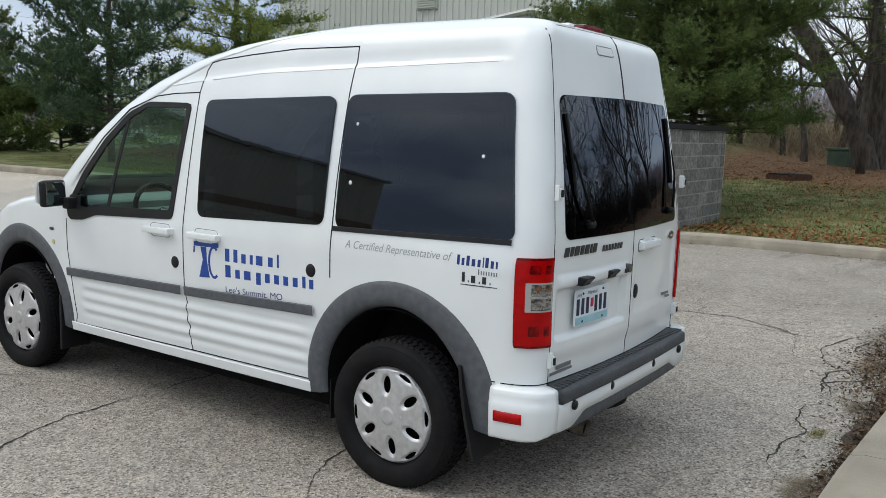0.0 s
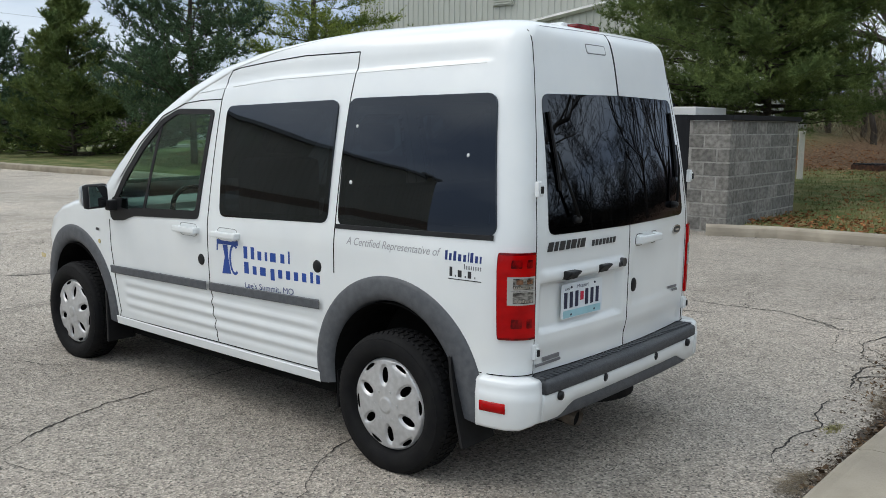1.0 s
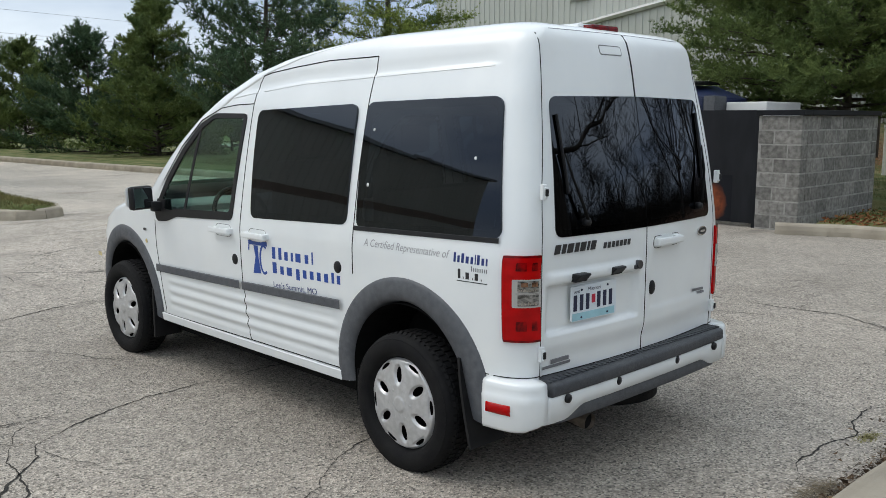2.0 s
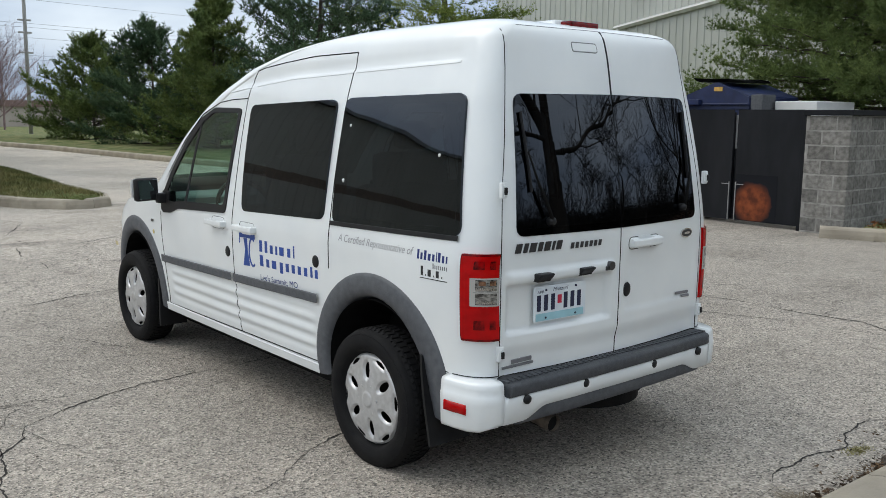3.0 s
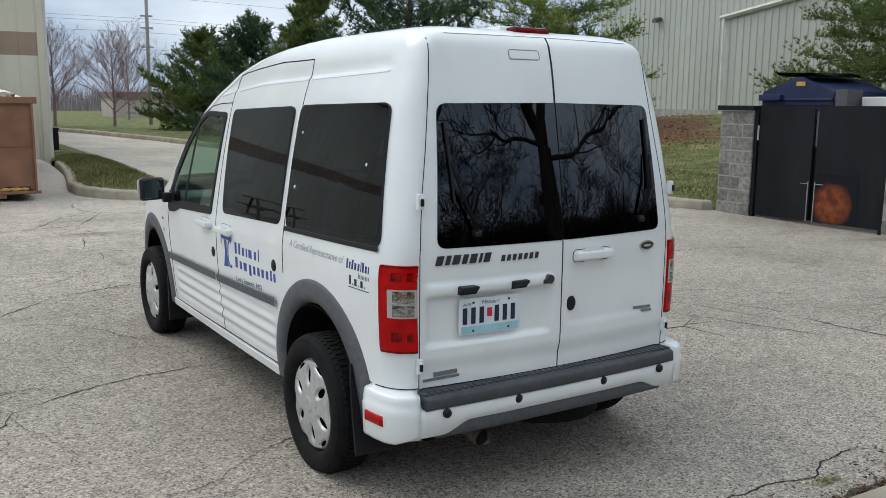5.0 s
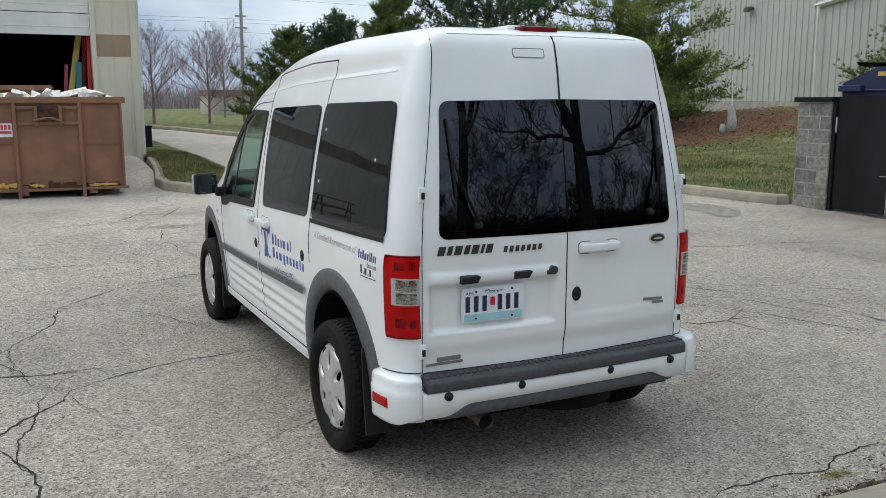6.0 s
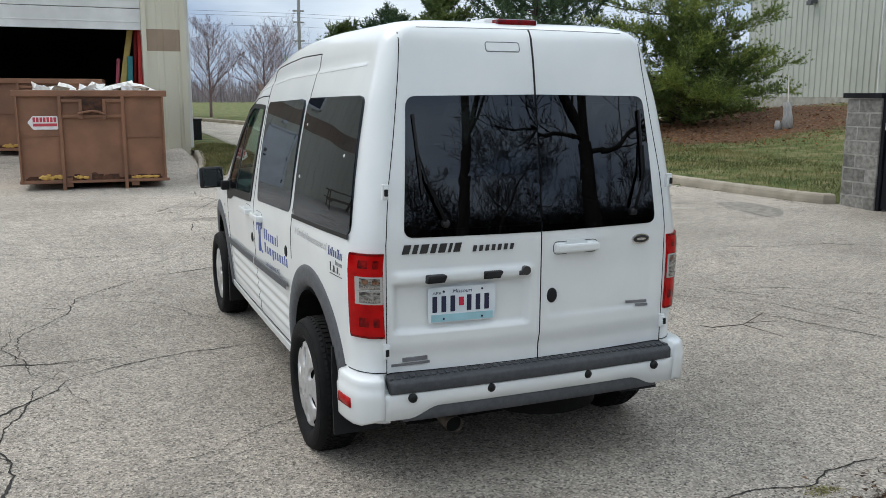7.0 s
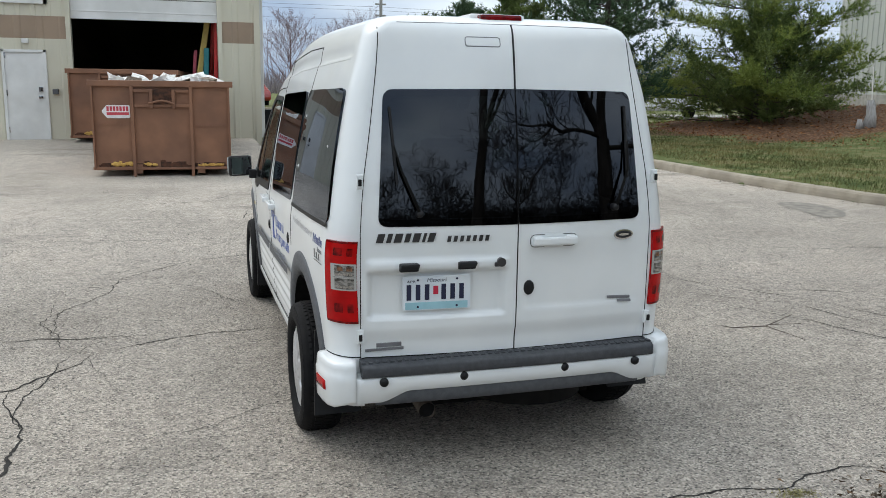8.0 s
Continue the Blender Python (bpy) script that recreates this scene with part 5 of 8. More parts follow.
def field(name, xs, ys, height, material, label, keep=None, smooth=True):
    verts = [(x, y, height(x, y)) for y in ys for x in xs]
    n = len(xs)
    faces = []
    for j in range(len(ys) - 1):
        for i in range(n - 1):
            if keep is None or keep((xs[i] + xs[i + 1]) / 2, (ys[j] + ys[j + 1]) / 2):
                faces.append((j * n + i, j * n + i + 1, (j + 1) * n + i + 1, (j + 1) * n + i))
    return tagged(shape(name, verts, faces, material, None, label, smooth), kind="structure")


def ground_material():
    m, n, l, p = nodes_of("grass_ground")
    geo = n.new("ShaderNodeNewGeometry")

    def nz(scale, detail=8.0):
        t = n.new("ShaderNodeTexNoise")
        t.inputs["Scale"].default_value, t.inputs["Detail"].default_value = scale, detail
        l.new(geo.outputs["Position"], t.inputs["Vector"])
        return t.outputs["Fac"]

    def ramp(fac, *stops):
        r = n.new("ShaderNodeValToRGB")
        while len(r.color_ramp.elements) < len(stops):
            r.color_ramp.elements.new(0.5)
        for e, (pos, c) in zip(r.color_ramp.elements, stops):
            e.position, e.color = pos, (*c, 1)
        l.new(fac, r.inputs["Fac"])
        return r.outputs["Color"]
    grass = ramp(nz(2.2), (0.3, (0.06, 0.088, 0.026)), (0.48, (0.12, 0.142, 0.05)), (0.66, (0.225, 0.2, 0.1)))
    leaves = ramp(nz(14), (0.32, (0.05, 0.026, 0.015)), (0.5, (0.135, 0.068, 0.038)), (0.66, (0.23, 0.15, 0.09)))
    sep = n.new("ShaderNodeSeparateXYZ")
    l.new(geo.outputs["Position"], sep.inputs[0])
    def ranged(source, lo, hi, a=0.0, b=1.0):
        r = n.new("ShaderNodeMapRange")
        r.inputs[1].default_value, r.inputs[2].default_value, r.inputs[3].default_value, r.inputs[4].default_value = lo, hi, a, b
        l.new(source, r.inputs[0])
        return r.outputs[0]

    def calc(op, a, b):
        r = n.new("ShaderNodeMath")
        r.operation = op
        l.new(a, r.inputs[0])
        l.new(b, r.inputs[1])
        return r.outputs[0]
    wob = ranged(nz(0.6), 0.25, 0.75, -2.2, 2.2)
    # mulch round the tall pine, and fallen leaves towards the wood
    away = n.new("ShaderNodeVectorMath")
    away.operation = "DISTANCE"
    away.inputs[1].default_value = (15.8, 18.8, 1.2)
    l.new(geo.outputs["Position"], away.inputs[0])
    mulch = ranged(calc("ADD", away.outputs["Value"], wob), 4.2, 5.6, 1.0, 0.0)
    south = calc("MULTIPLY", ranged(calc("ADD", sep.outputs["X"], wob), 17.6, 20.0), ranged(sep.outputs["Y"], 6.5, 9.0, 0.9, 0.0))
    litter = calc("MAXIMUM", mulch, south)
    wood = n.new("ShaderNodeMapRange")
    wood.inputs[1].default_value, wood.inputs[2].default_value, wood.inputs[3].default_value, wood.inputs[4].default_value = -7.5, -6.0, 1, 0
    l.new(sep.outputs["Y"], wood.inputs[0])
    both = n.new("ShaderNodeMath")
    both.operation = "MAXIMUM"
    l.new(litter, both.inputs[0])
    l.new(wood.outputs[0], both.inputs[1])
    mx = n.new("ShaderNodeMix")
    mx.data_type = "RGBA"
    l.new(both.outputs[0], mx.inputs[0])
    l.new(grass, mx.inputs[6])
    l.new(leaves, mx.inputs[7])
    l.new(mx.outputs[2], p.inputs["Base Color"])
    p.inputs["Roughness"].default_value = 0.95
    p.inputs["Specular IOR Level"].default_value = 0.2
    b = n.new("ShaderNodeBump")
    b.inputs["Strength"].default_value, b.inputs["Distance"].default_value = 0.8, 0.05
    l.new(nz(30), b.inputs["Height"])
    l.new(b.outputs["Normal"], p.inputs["Normal"])
    return m


def asphalt_material():
    """Old grey asphalt: pale stones in a darker binder, bleached and stained patches, brightened towards the drive."""
    m, n, l, p = nodes_of("worn_asphalt")
    geo = n.new("ShaderNodeNewGeometry")

    def nz(scale, detail=8.0, rough=0.6):
        t = n.new("ShaderNodeTexNoise")
        t.inputs["Scale"].default_value, t.inputs["Detail"].default_value, t.inputs["Roughness"].default_value = scale, detail, rough
        l.new(geo.outputs["Position"], t.inputs["Vector"])
        return t.outputs["Fac"]

    def ramp(fac, *stops):
        r = n.new("ShaderNodeValToRGB")
        while len(r.color_ramp.elements) < len(stops):
            r.color_ramp.elements.new(0.5)
        for e, (pos, c) in zip(r.color_ramp.elements, stops):
            e.position, e.color = pos, (*c, 1)
        l.new(fac, r.inputs["Fac"])
        return r.outputs["Color"]
    vo = n.new("ShaderNodeTexVoronoi")
    vo.inputs["Scale"].default_value = 105.0
    l.new(geo.outputs["Position"], vo.inputs["Vector"])
    stone = n.new("ShaderNodeSeparateColor")
    l.new(vo.outputs["Color"], stone.inputs[0])
    stones = ramp(stone.outputs[0], (0.0, (0.09, 0.083, 0.075)), (0.22, (0.255, 0.23, 0.2)), (0.65, (0.347, 0.312, 0.271)), (1.0, (0.54, 0.488, 0.426)))
    broad = ramp(nz(0.45), (0.32, (0.74, 0.735, 0.72)), (0.52, (0.97, 0.97, 0.96)), (0.7, (1.12, 1.1, 1.08)))
    mid = ramp(nz(7.0, 10.0, 0.72), (0.3, (0.7, 0.69, 0.68)), (0.45, (0.96, 0.955, 0.95)), (0.68, (1.1, 1.09, 1.075)))
    m1, m2 = n.new("ShaderNodeMix"), n.new("ShaderNodeMix")
    for mm in (m1, m2):
        mm.data_type, mm.blend_type = "RGBA", "MULTIPLY"
        mm.inputs[0].default_value = 1.0
    l.new(stones, m1.inputs[6])
    l.new(broad, m1.inputs[7])
    l.new(m1.outputs[2], m2.inputs[6])
    l.new(mid, m2.inputs[7])
    # glancing-view brightness painted in towards the drive, with a few long dark stains
    sep, glancing = n.new("ShaderNodeSeparateXYZ"), n.new("ShaderNodeMapRange")
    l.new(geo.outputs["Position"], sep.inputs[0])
    glancing.inputs[1].default_value, glancing.inputs[2].default_value, glancing.inputs[3].default_value, glancing.inputs[4].default_value = 3.0, 15.0, 1.0, 1.6
    l.new(sep.outputs["Y"], glancing.inputs[0])
    mp, st = n.new("ShaderNodeMapping"), n.new("ShaderNodeTexNoise")
    mp.inputs["Scale"].default_value, mp.inputs["Rotation"].default_value = (0.35, 1.9, 1.0), (0, 0, radians(28))
    st.inputs["Scale"].default_value, st.inputs["Detail"].default_value = 0.9, 7.0
    l.new(geo.outputs["Position"], mp.inputs["Vector"])
    l.new(mp.outputs["Vector"], st.inputs["Vector"])
    dark = n.new("ShaderNodeMapRange")
    dark.inputs[1].default_value, dark.inputs[2].default_value, dark.inputs[3].default_value, dark.inputs[4].default_value = 0.6, 0.7, 1.0, 0.68
    l.new(st.outputs["Fac"], dark.inputs[0])
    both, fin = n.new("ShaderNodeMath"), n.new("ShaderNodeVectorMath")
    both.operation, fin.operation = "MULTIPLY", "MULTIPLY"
    l.new(glancing.outputs[0], both.inputs[0])
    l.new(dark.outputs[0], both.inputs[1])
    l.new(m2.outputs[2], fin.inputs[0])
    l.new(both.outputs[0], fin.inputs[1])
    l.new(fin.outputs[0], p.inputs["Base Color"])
    p.inputs["Roughness"].default_value = 0.85
    p.inputs["Specular IOR Level"].default_value = 0.35
    b = n.new("ShaderNodeBump")
    b.inputs["Strength"].default_value, b.inputs["Distance"].default_value = 0.75, 0.008
    l.new(vo.outputs["Distance"], b.inputs["Height"])
    l.new(b.outputs["Normal"], p.inputs["Normal"])
    return m


M["ground"], M["asphalt"] = ground_material(), asphalt_material()
field("ground", axis(-900, 900, -4.0, 30.0, 0.24), axis(-900, 900, -12.0, 36.0, 0.34), land, M["ground"], "grassy ground with leaf litter, rising to a bank")


def paved(x, y):
    if 3.3 < y < 6.6 and 8 < x < 12:
        return True
    return x < table(y, EDGE) + 0.32 and (y < 36 or x > table(y, EDGE) - 6.5) and x > -40 and (y > -4.8 or x < -6) and y > -40


def lot_height(x, y):
    return lot(y) + 0.006 * noise.noise(Vector((x * 0.35, y * 0.35, 2.0))) * step(math.hypot(x, y - 2), 3, 5)


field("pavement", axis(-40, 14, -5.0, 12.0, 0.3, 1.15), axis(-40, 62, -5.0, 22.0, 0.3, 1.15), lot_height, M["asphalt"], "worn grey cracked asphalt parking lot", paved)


def kerb(name, line, label, wide_=0.16, tall=0.15, side_=1, length=3.0):
    """Lengths of concrete kerb with a rounded nose along a line, a narrow joint between them."""
    holder = tagged(thing(name, label, ""), kind="structure")
    pts = path2(line, 0.25)
    cut = max(1, int(length / 0.25))
    for s in range(0, len(pts) - 1, cut):
        run = pts[s:s + cut + 1]
        if len(run) < 2:
            continue
        verts, faces = [], []
        for i, p in enumerate(run):
            k = s + i
            d = (pts[min(k + 1, len(pts) - 1)] - pts[max(k - 1, 0)]).normalized()
            if i == 0:
                p = p + d * 0.006
            nrm = Vector((d.y, -d.x)) * side_
            z = lot(p.y)
            for o, h in ((-0.004, -0.1), (0.0, 0.06), (0.012, tall * 0.8), (0.03, tall - 0.008), (0.06, tall), (wide_, tall + 0.004), (wide_ + 0.02, tall - 0.1)):
                verts.append((p.x + nrm.x * o, p.y + nrm.y * o, z + h))
        m = 7
        faces = [(i * m + j, (i + 1) * m + j, (i + 1) * m + j + 1, i * m + j + 1) for i in range(len(run) - 1) for j in range(m - 1)]
        faces += [tuple(range(m)), tuple((len(run) - 1) * m + j for j in range(m))[::-1]]
        shape("kerb_stone", verts, faces, M["kerb"], holder)
    return holder


kerb("kerb_1", KERB_R, "weathered concrete kerb along a leaf-strewn bank")
kerb("kerb_2", KERB_R2, "weathered concrete kerb along the grass")
ISLAND_L = [(0.62, 17.4), (0.55, 16.4), (0.35, 14.5), (0.12, 12.9), (0.15, 12.2), (0.45, 11.6), (0.95, 11.15), (1.35, 11.1), (1.68, 11.3), (1.8, 11.7), (1.72, 13.0), (1.78, 15.0), (1.9, 19.0), (2.0, 24.0), (1.5, 34.0), (-1.0, 44.0)]
kerb("kerb_3", ISLAND_L, "rounded concrete kerb round a grass island", side_=-1)
WEST = [(11.12, 1.2), (11.15, 0.95), (11.6, 0.45), (12.2, 0.15), (12.9, 0.12), (14.5, 0.35), (16.4, 0.55), (17.4, 0.62), (17.9, 0.4), (30.0, 0.0), (44.0, -2.4)]
EAST = [(11.12, 1.25), (11.3, 1.68), (11.7, 1.8), (13.0, 1.72), (15.0, 1.78), (19.0, 1.9), (24.0, 2.0), (34.0, 1.5), (44.0, -1.0)]
verts, faces = [], []
ys = [11.13 + 0.07 * k for k in range(12)] + [12.0 + 0.3 * k for k in range(107)]
for y in ys:
    x0, x1 = table(y, WEST) + 0.1, table(y, EAST) - 0.1
    for k in range(13):
        f = k / 12
        verts.append((x0 + (x1 - x0) * f, y, lot(y) + 0.13 + 0.08 * math.sin(math.pi * f)))
faces = [(13 * j + k, 13 * j + k + 1, 13 * j + k + 14, 13 * j + k + 13) for j in range(len(ys) - 1) for k in range(12)]
tagged(shape("island_grass", verts, faces, M["ground"], None, "patchy grass on a kerbed island", True), kind="structure")
kerb("kerb_4", [(-0.9, -0.83), (0.4, -0.84), (1.47, -0.88), (4.0, -0.9), (8.7, -0.9)], "worn flat concrete kerb at the broken edge of the asphalt", 0.42, 0.07, 1, 1.55)

rnd = random.Random(3)
verts, faces = [], []
for k in range(181):
    x = 0.9 + 0.04 * k
    w = 0.07 + 0.09 * noise.noise(Vector((x * 1.3, 0, 4))) + 0.05 * noise.noise(Vector((x * 7, 0, 8))) + 0.12 * step(x, 2.6, 3.2) * (1 - step(x, 3.6, 4.4))
    for f in (0, 1):
        verts.append((x, -0.9 + f * (0.02 + max(0.02, w)), 0.004 + 0.02 * (1 - f)))
    if k:
        faces.append((2 * k - 2, 2 * k, 2 * k + 1, 2 * k - 1))
tagged(shape("soil_strip", verts, faces, M["soil"], None, "dark crumbling soil between the kerb and the asphalt"), kind="structure")

# a darker mended patch near the gate
mend = [Vector((7.22 + 0.32 * math.cos(radians(a)) * (1 + 0.25 * math.sin(3.1 * radians(a) + 1)) + 0.12 * math.sin(radians(a)), 6.72 + 0.75 * math.sin(radians(a)) * (1 + 0.15 * math.cos(2 * radians(a))))) for a in range(0, 360, 8)]
verts = [(7.22, 6.72, lot_height(7.22, 6.72) + 0.005)] + [(q.x, q.y, lot_height(q.x, q.y) + 0.004) for q in mend]
tagged(shape("asphalt_repair", verts, [(0, k + 1, (k + 1) % len(mend) + 1) for k in range(len(mend))], M["sealed"], None, "smooth dark mended patch in the asphalt"), kind="structure")

# cracks: narrow dark fissures that wander over the asphalt
CRACKS = [
    ([(-3.4, 1.35), (-2.36, 1.65), (-2.18, 1.88), (-2.03, 2.06), (-1.98, 2.22), (-1.6, 2.44), (-1.2, 2.57), (-0.63, 2.57), (0.6, 2.7)], 0.014),
    ([(-2.36, 1.65), (-2.36, 1.42), (-2.21, 1.02), (-2.19, 0.87), (-2.22, 0.4), (-2.5, -0.2)], 0.016),
    ([(-2.9, 2.72), (-2.3, 2.65), (-1.54, 2.59)], 0.007),
    ([(-2.3, 2.66), (-2.27, 2.88), (-2.31, 3.29), (-2.28, 3.45), (-1.99, 3.94), (-1.93, 4.48), (-1.35, 5.11), (-0.74, 5.35), (0.5, 5.6)], 0.012),
    ([(-4.6, 3.0), (-3.6, 2.9), (-2.9, 2.72)], 0.009),
    ([(1.91, -0.81), (1.98, -0.77), (1.97, -0.67), (1.82, -0.58), (1.65, -0.53), (1.46, -0.45), (1.22, -0.48), (1.04, -0.57), (0.75, -0.51), (0.55, -0.52), (0.2, -0.62), (-0.2, -0.75)], 0.011),
    ([(1.8, -0.56), (2.1, -0.47), (2.24, -0.42), (2.39, -0.41), (2.53, -0.5)], 0.014),
    ([(3.17, -0.19), (2.81, -0.31), (2.54, -0.44), (2.55, -0.52)], 0.016),
    ([(3.11, -0.44), (3.4, -0.45), (3.7, -0.5), (3.73, -0.58)], 0.015),
    ([(3.0, -0.6), (3.3, -0.56), (3.6, -0.66), (4.1, -0.6)], 0.014),
    ([(2.2, -0.7), (2.6, -0.62), (2.9, -0.68), (3.4, -0.78)], 0.012),
    ([(3.68, 0.41), (3.61, 0.21), (3.47, 0.01)], 0.009),
    ([(3.79, 0.35), (3.9, 0.06), (4.27, 0.0)], 0.009),
    ([(2.95, 3.9), (2.9, 3.3), (3.29, 2.73), (3.52, 2.36), (3.78, 1.73), (3.74, 1.09), (3.81, 0.61), (3.5, 0.07), (3.44, -0.28)], 0.014),
    ([(3.29, 2.73), (3.9, 2.6), (4.6, 1.9), (5.6, 1.0)], 0.01),
    ([(2.1, -0.44), (2.4, -0.4), (2.67, -0.6), (3.06, -0.23), (3.44, -0.28), (4.0, -0.5)], 0.016),
    ([(1.7, -0.52), (2.1, -0.44), (2.5, -0.75)], 0.014),
    ([(4.2, 4.9), (5.2, 4.3), (6.1, 4.2), (7.4, 3.2)], 0.012),
    ([(-0.8, 8.4), (0.1, 8.0), (1.3, 8.6), (2.2, 8.2)], 0.012),
    ([(-0.05, 11.6), (-0.2, 10.6), (0.05, 10.0), (-0.4, 9.0), (-2.4, 8.6)], 0.014),
    ([(-5.4, 7.0), (-4.2, 6.4), (-2.2, 6.35), (-1.4, 6.7)], 0.012),
    ([(-2.58, 2.68), (-2.25, 2.67), (-2.05, 2.6), (-1.85, 2.56)], 0.008),
    ([(-0.52, 8.06), (-0.68, 7.27)], 0.012),
    ([(-0.65, 7.51), (-0.34, 7.23), (0.2, 7.9), (0.51, 8.11)], 0.014),
    ([(-0.56, 7.09), (-0.58, 6.58)], 0.012),
    ([(-0.67, 7.33), (-0.33, 7.07), (0.06, 6.76), (0.8, 6.5)], 0.014),
    ([(-0.91, 8.99), (-0.56, 9.6)], 0.012),
    ([(-1.69, 8.69), (-1.14, 8.84), (-0.82, 9.11), (-0.45, 9.86)], 0.012),
    ([(-3.19, 6.38), (-2.78, 6.12), (-2.36, 6.21), (-2.08, 6.28), (-1.51, 6.29), (-0.68, 6.18)], 0.014),
    ([(-2.2, 4.24), (-2.1, 4.21), (-2.02, 4.13)], 0.009),
    ([(5.9, 3.74), (6.03, 3.4), (5.93, 2.89), (6.08, 2.43), (6.17, 2.15), (6.5, 1.12), (6.4, 0.6), (6.62, 0.1)], 0.016),
    ([(2.6, 2.95), (2.9, 2.6), (3.33, 2.27), (3.41, 1.91), (3.54, 1.5), (3.7, 1.0)], 0.009),
    ([(6.3, 7.3), (6.9, 6.9), (6.95, 5.8), (7.4, 5.0)], 0.014),
]
rnd = random.Random(11)
for x0, x1, y0, y1, count in ((2.0, 8.0, 0.2, 11.0, 9), (-7.0, -1.4, 2.6, 11.0, 9), (-3.4, -1.6, -0.6, 2.4, 3), (1.6, 8.4, -0.7, 0.4, 5)):
    for _ in range(count):
        x, y, a = rnd.uniform(x0, x1), rnd.uniform(y0, y1), rnd.choice((0.15, 0.3, 2.9, 1.5, 2.2)) + rnd.uniform(-0.35, 0.35)
        line = [(x, y)]
        for _ in range(rnd.randint(3, 8)):
            a += rnd.uniform(-0.55, 0.55)
            x, y = x + 0.32 * math.cos(a), y + 0.32 * math.sin(a)
            line.append((x, min(y, 11.0)))
        CRACKS.append((line, rnd.uniform(0.005, 0.011)))
for line, width in CRACKS:
    pts = path2(line, 0.022)
    verts, faces = [], []
    for i, p in enumerate(pts):
        d = (pts[min(i + 1, len(pts) - 1)] - pts[max(i - 1, 0)]).normalized()
        nrm = Vector((-d.y, d.x))
        off = 0.028 * noise.noise(Vector((p.x * 5, p.y * 5, 5))) + 0.016 * noise.noise(Vector((p.x * 19, p.y * 19, 3))) + 0.003 * rnd.uniform(-1, 1)
        w = 1.3 * width * max(0.12, 0.55 + 0.9 * noise.noise(Vector((p.x * 2.0, p.y * 2.0, 9)))) * rnd.uniform(0.5, 1.2) * min(1, 4 * i / len(pts) + 0.1, 4 * (len(pts) - i) / len(pts))
        q = p + nrm * off
        for s in (-1, 1):
            v = q + nrm * w * s / 2
            verts.append((v.x, v.y, lot_height(v.x, v.y) + 0.003))
        if i:
            faces.append((2 * i - 2, 2 * i, 2 * i + 1, 2 * i - 1))
    tagged(shape("crack", verts, faces, M["crack"], None, "narrow dark crack in the asphalt"), kind="structure")

# loose grit, chips and dark specks on the asphalt
rnd = random.Random(29)
verts, faces = [], []
for _ in range(5200):
    x, y = rnd.uniform(-4.2, 8.4), -0.8 + 11.0 * rnd.random() ** 1.6
    r = rnd.uniform(0.002, 0.006) * (1 + 0.12 * y)
    z, b = lot_height(x, y), len(verts)
    a = rnd.uniform(0, 6.28)
    verts += [(x + r * math.cos(a + q) * rnd.uniform(0.6, 1.5), y + r * math.sin(a + q) * rnd.uniform(0.6, 1.5), z + 0.001) for q in (0, 1.6, 3.1, 4.7)] + [(x, y, z + r * 0.7)]
    faces += [(b, b + 1, b + 4), (b + 1, b + 2, b + 4), (b + 2, b + 3, b + 4), (b + 3, b, b + 4)]
tagged(shape("loose_grit", verts, faces, M["grit"], None, "loose dark grit and chips on the asphalt"), kind="stuff")

# ---- the tan workshop with its open bay ----
def siding(name, a, b, z0, z1, out, material, parent, label="", pitch=0.305, top=None, deep=0.016):
    """Ribbed vertical metal sheeting from a to b (x, y), its ribs standing out along out."""
    a, b, out = Vector(a), Vector(b), Vector(out)
    length = (b - a).length
    d = (b - a).normalized()
    n = max(1, int(length / pitch))
    line = []
    for k in range(n):
        s = k * length / n
        w = length / n
        line += [(s, 0.0), (s + w * 0.6, 0.0), (s + w * 0.68, deep), (s + w * 0.9, deep), (s + w * 0.98, 0.0)]
    line.append((length, 0.0))
    verts, faces = [], []
    for s, o in line:
        p = a + d * s + out * o
        verts += [(p.x, p.y, z0), (p.x, p.y, top(s) if top else z1)]
    faces = [(2 * k, 2 * k + 2, 2 * k + 3, 2 * k + 1) for k in range(len(line) - 1)]
    return shape(name, verts, faces, material, parent, label)


WY, WX = 17.75, 0.56
shop = thing("workshop", "tan ribbed metal workshop with a brown band and an open bay", "building", (0, 0, 0))
SHOP_TOP, SHOP_W = 6.55, -23.4


zb = lot(WY) - 0.05
BAY0, BAY1, BAYT, BAND0, BAND1 = -3.46, -0.34, 3.08, 2.63, 3.11
DOOR0, DOOR1 = -4.83, -4.05
ST, SB = M["siding_tan"], M["siding_band"]
for x0, x1 in ((SHOP_W, DOOR0 - 0.06), (DOOR1 + 0.06, BAY0 - 0.06), (BAY1 + 0.06, WX)):
    siding("wall_sheet", (x0, WY), (x1, WY), zb, BAND0, (0, -1), ST, shop)
    siding("wall_band", (x0, WY), (x1, WY), BAND0, BAND1, (0, -1), SB, shop, "brown stripe of sheeting")
siding("wall_sheet", (DOOR0 - 0.06, WY), (DOOR1 + 0.06, WY), 2.39, BAND0, (0, -1), ST, shop)
siding("wall_band", (DOOR0 - 0.06, WY), (DOOR1 + 0.06, WY), BAND0, BAND1, (0, -1), SB, shop, "brown stripe of sheeting")
siding("wall_sheet", (SHOP_W, WY), (BAY0 - 0.06, WY), BAND1, SHOP_TOP, (0, -1), ST, shop)
siding("wall_sheet", (BAY1 + 0.06, WY), (WX, WY), BAND1, SHOP_TOP, (0, -1), ST, shop)
siding("wall_sheet", (BAY0 - 0.06, WY), (BAY1 + 0.06, WY), 4.1, SHOP_TOP, (0, -1), ST, shop)
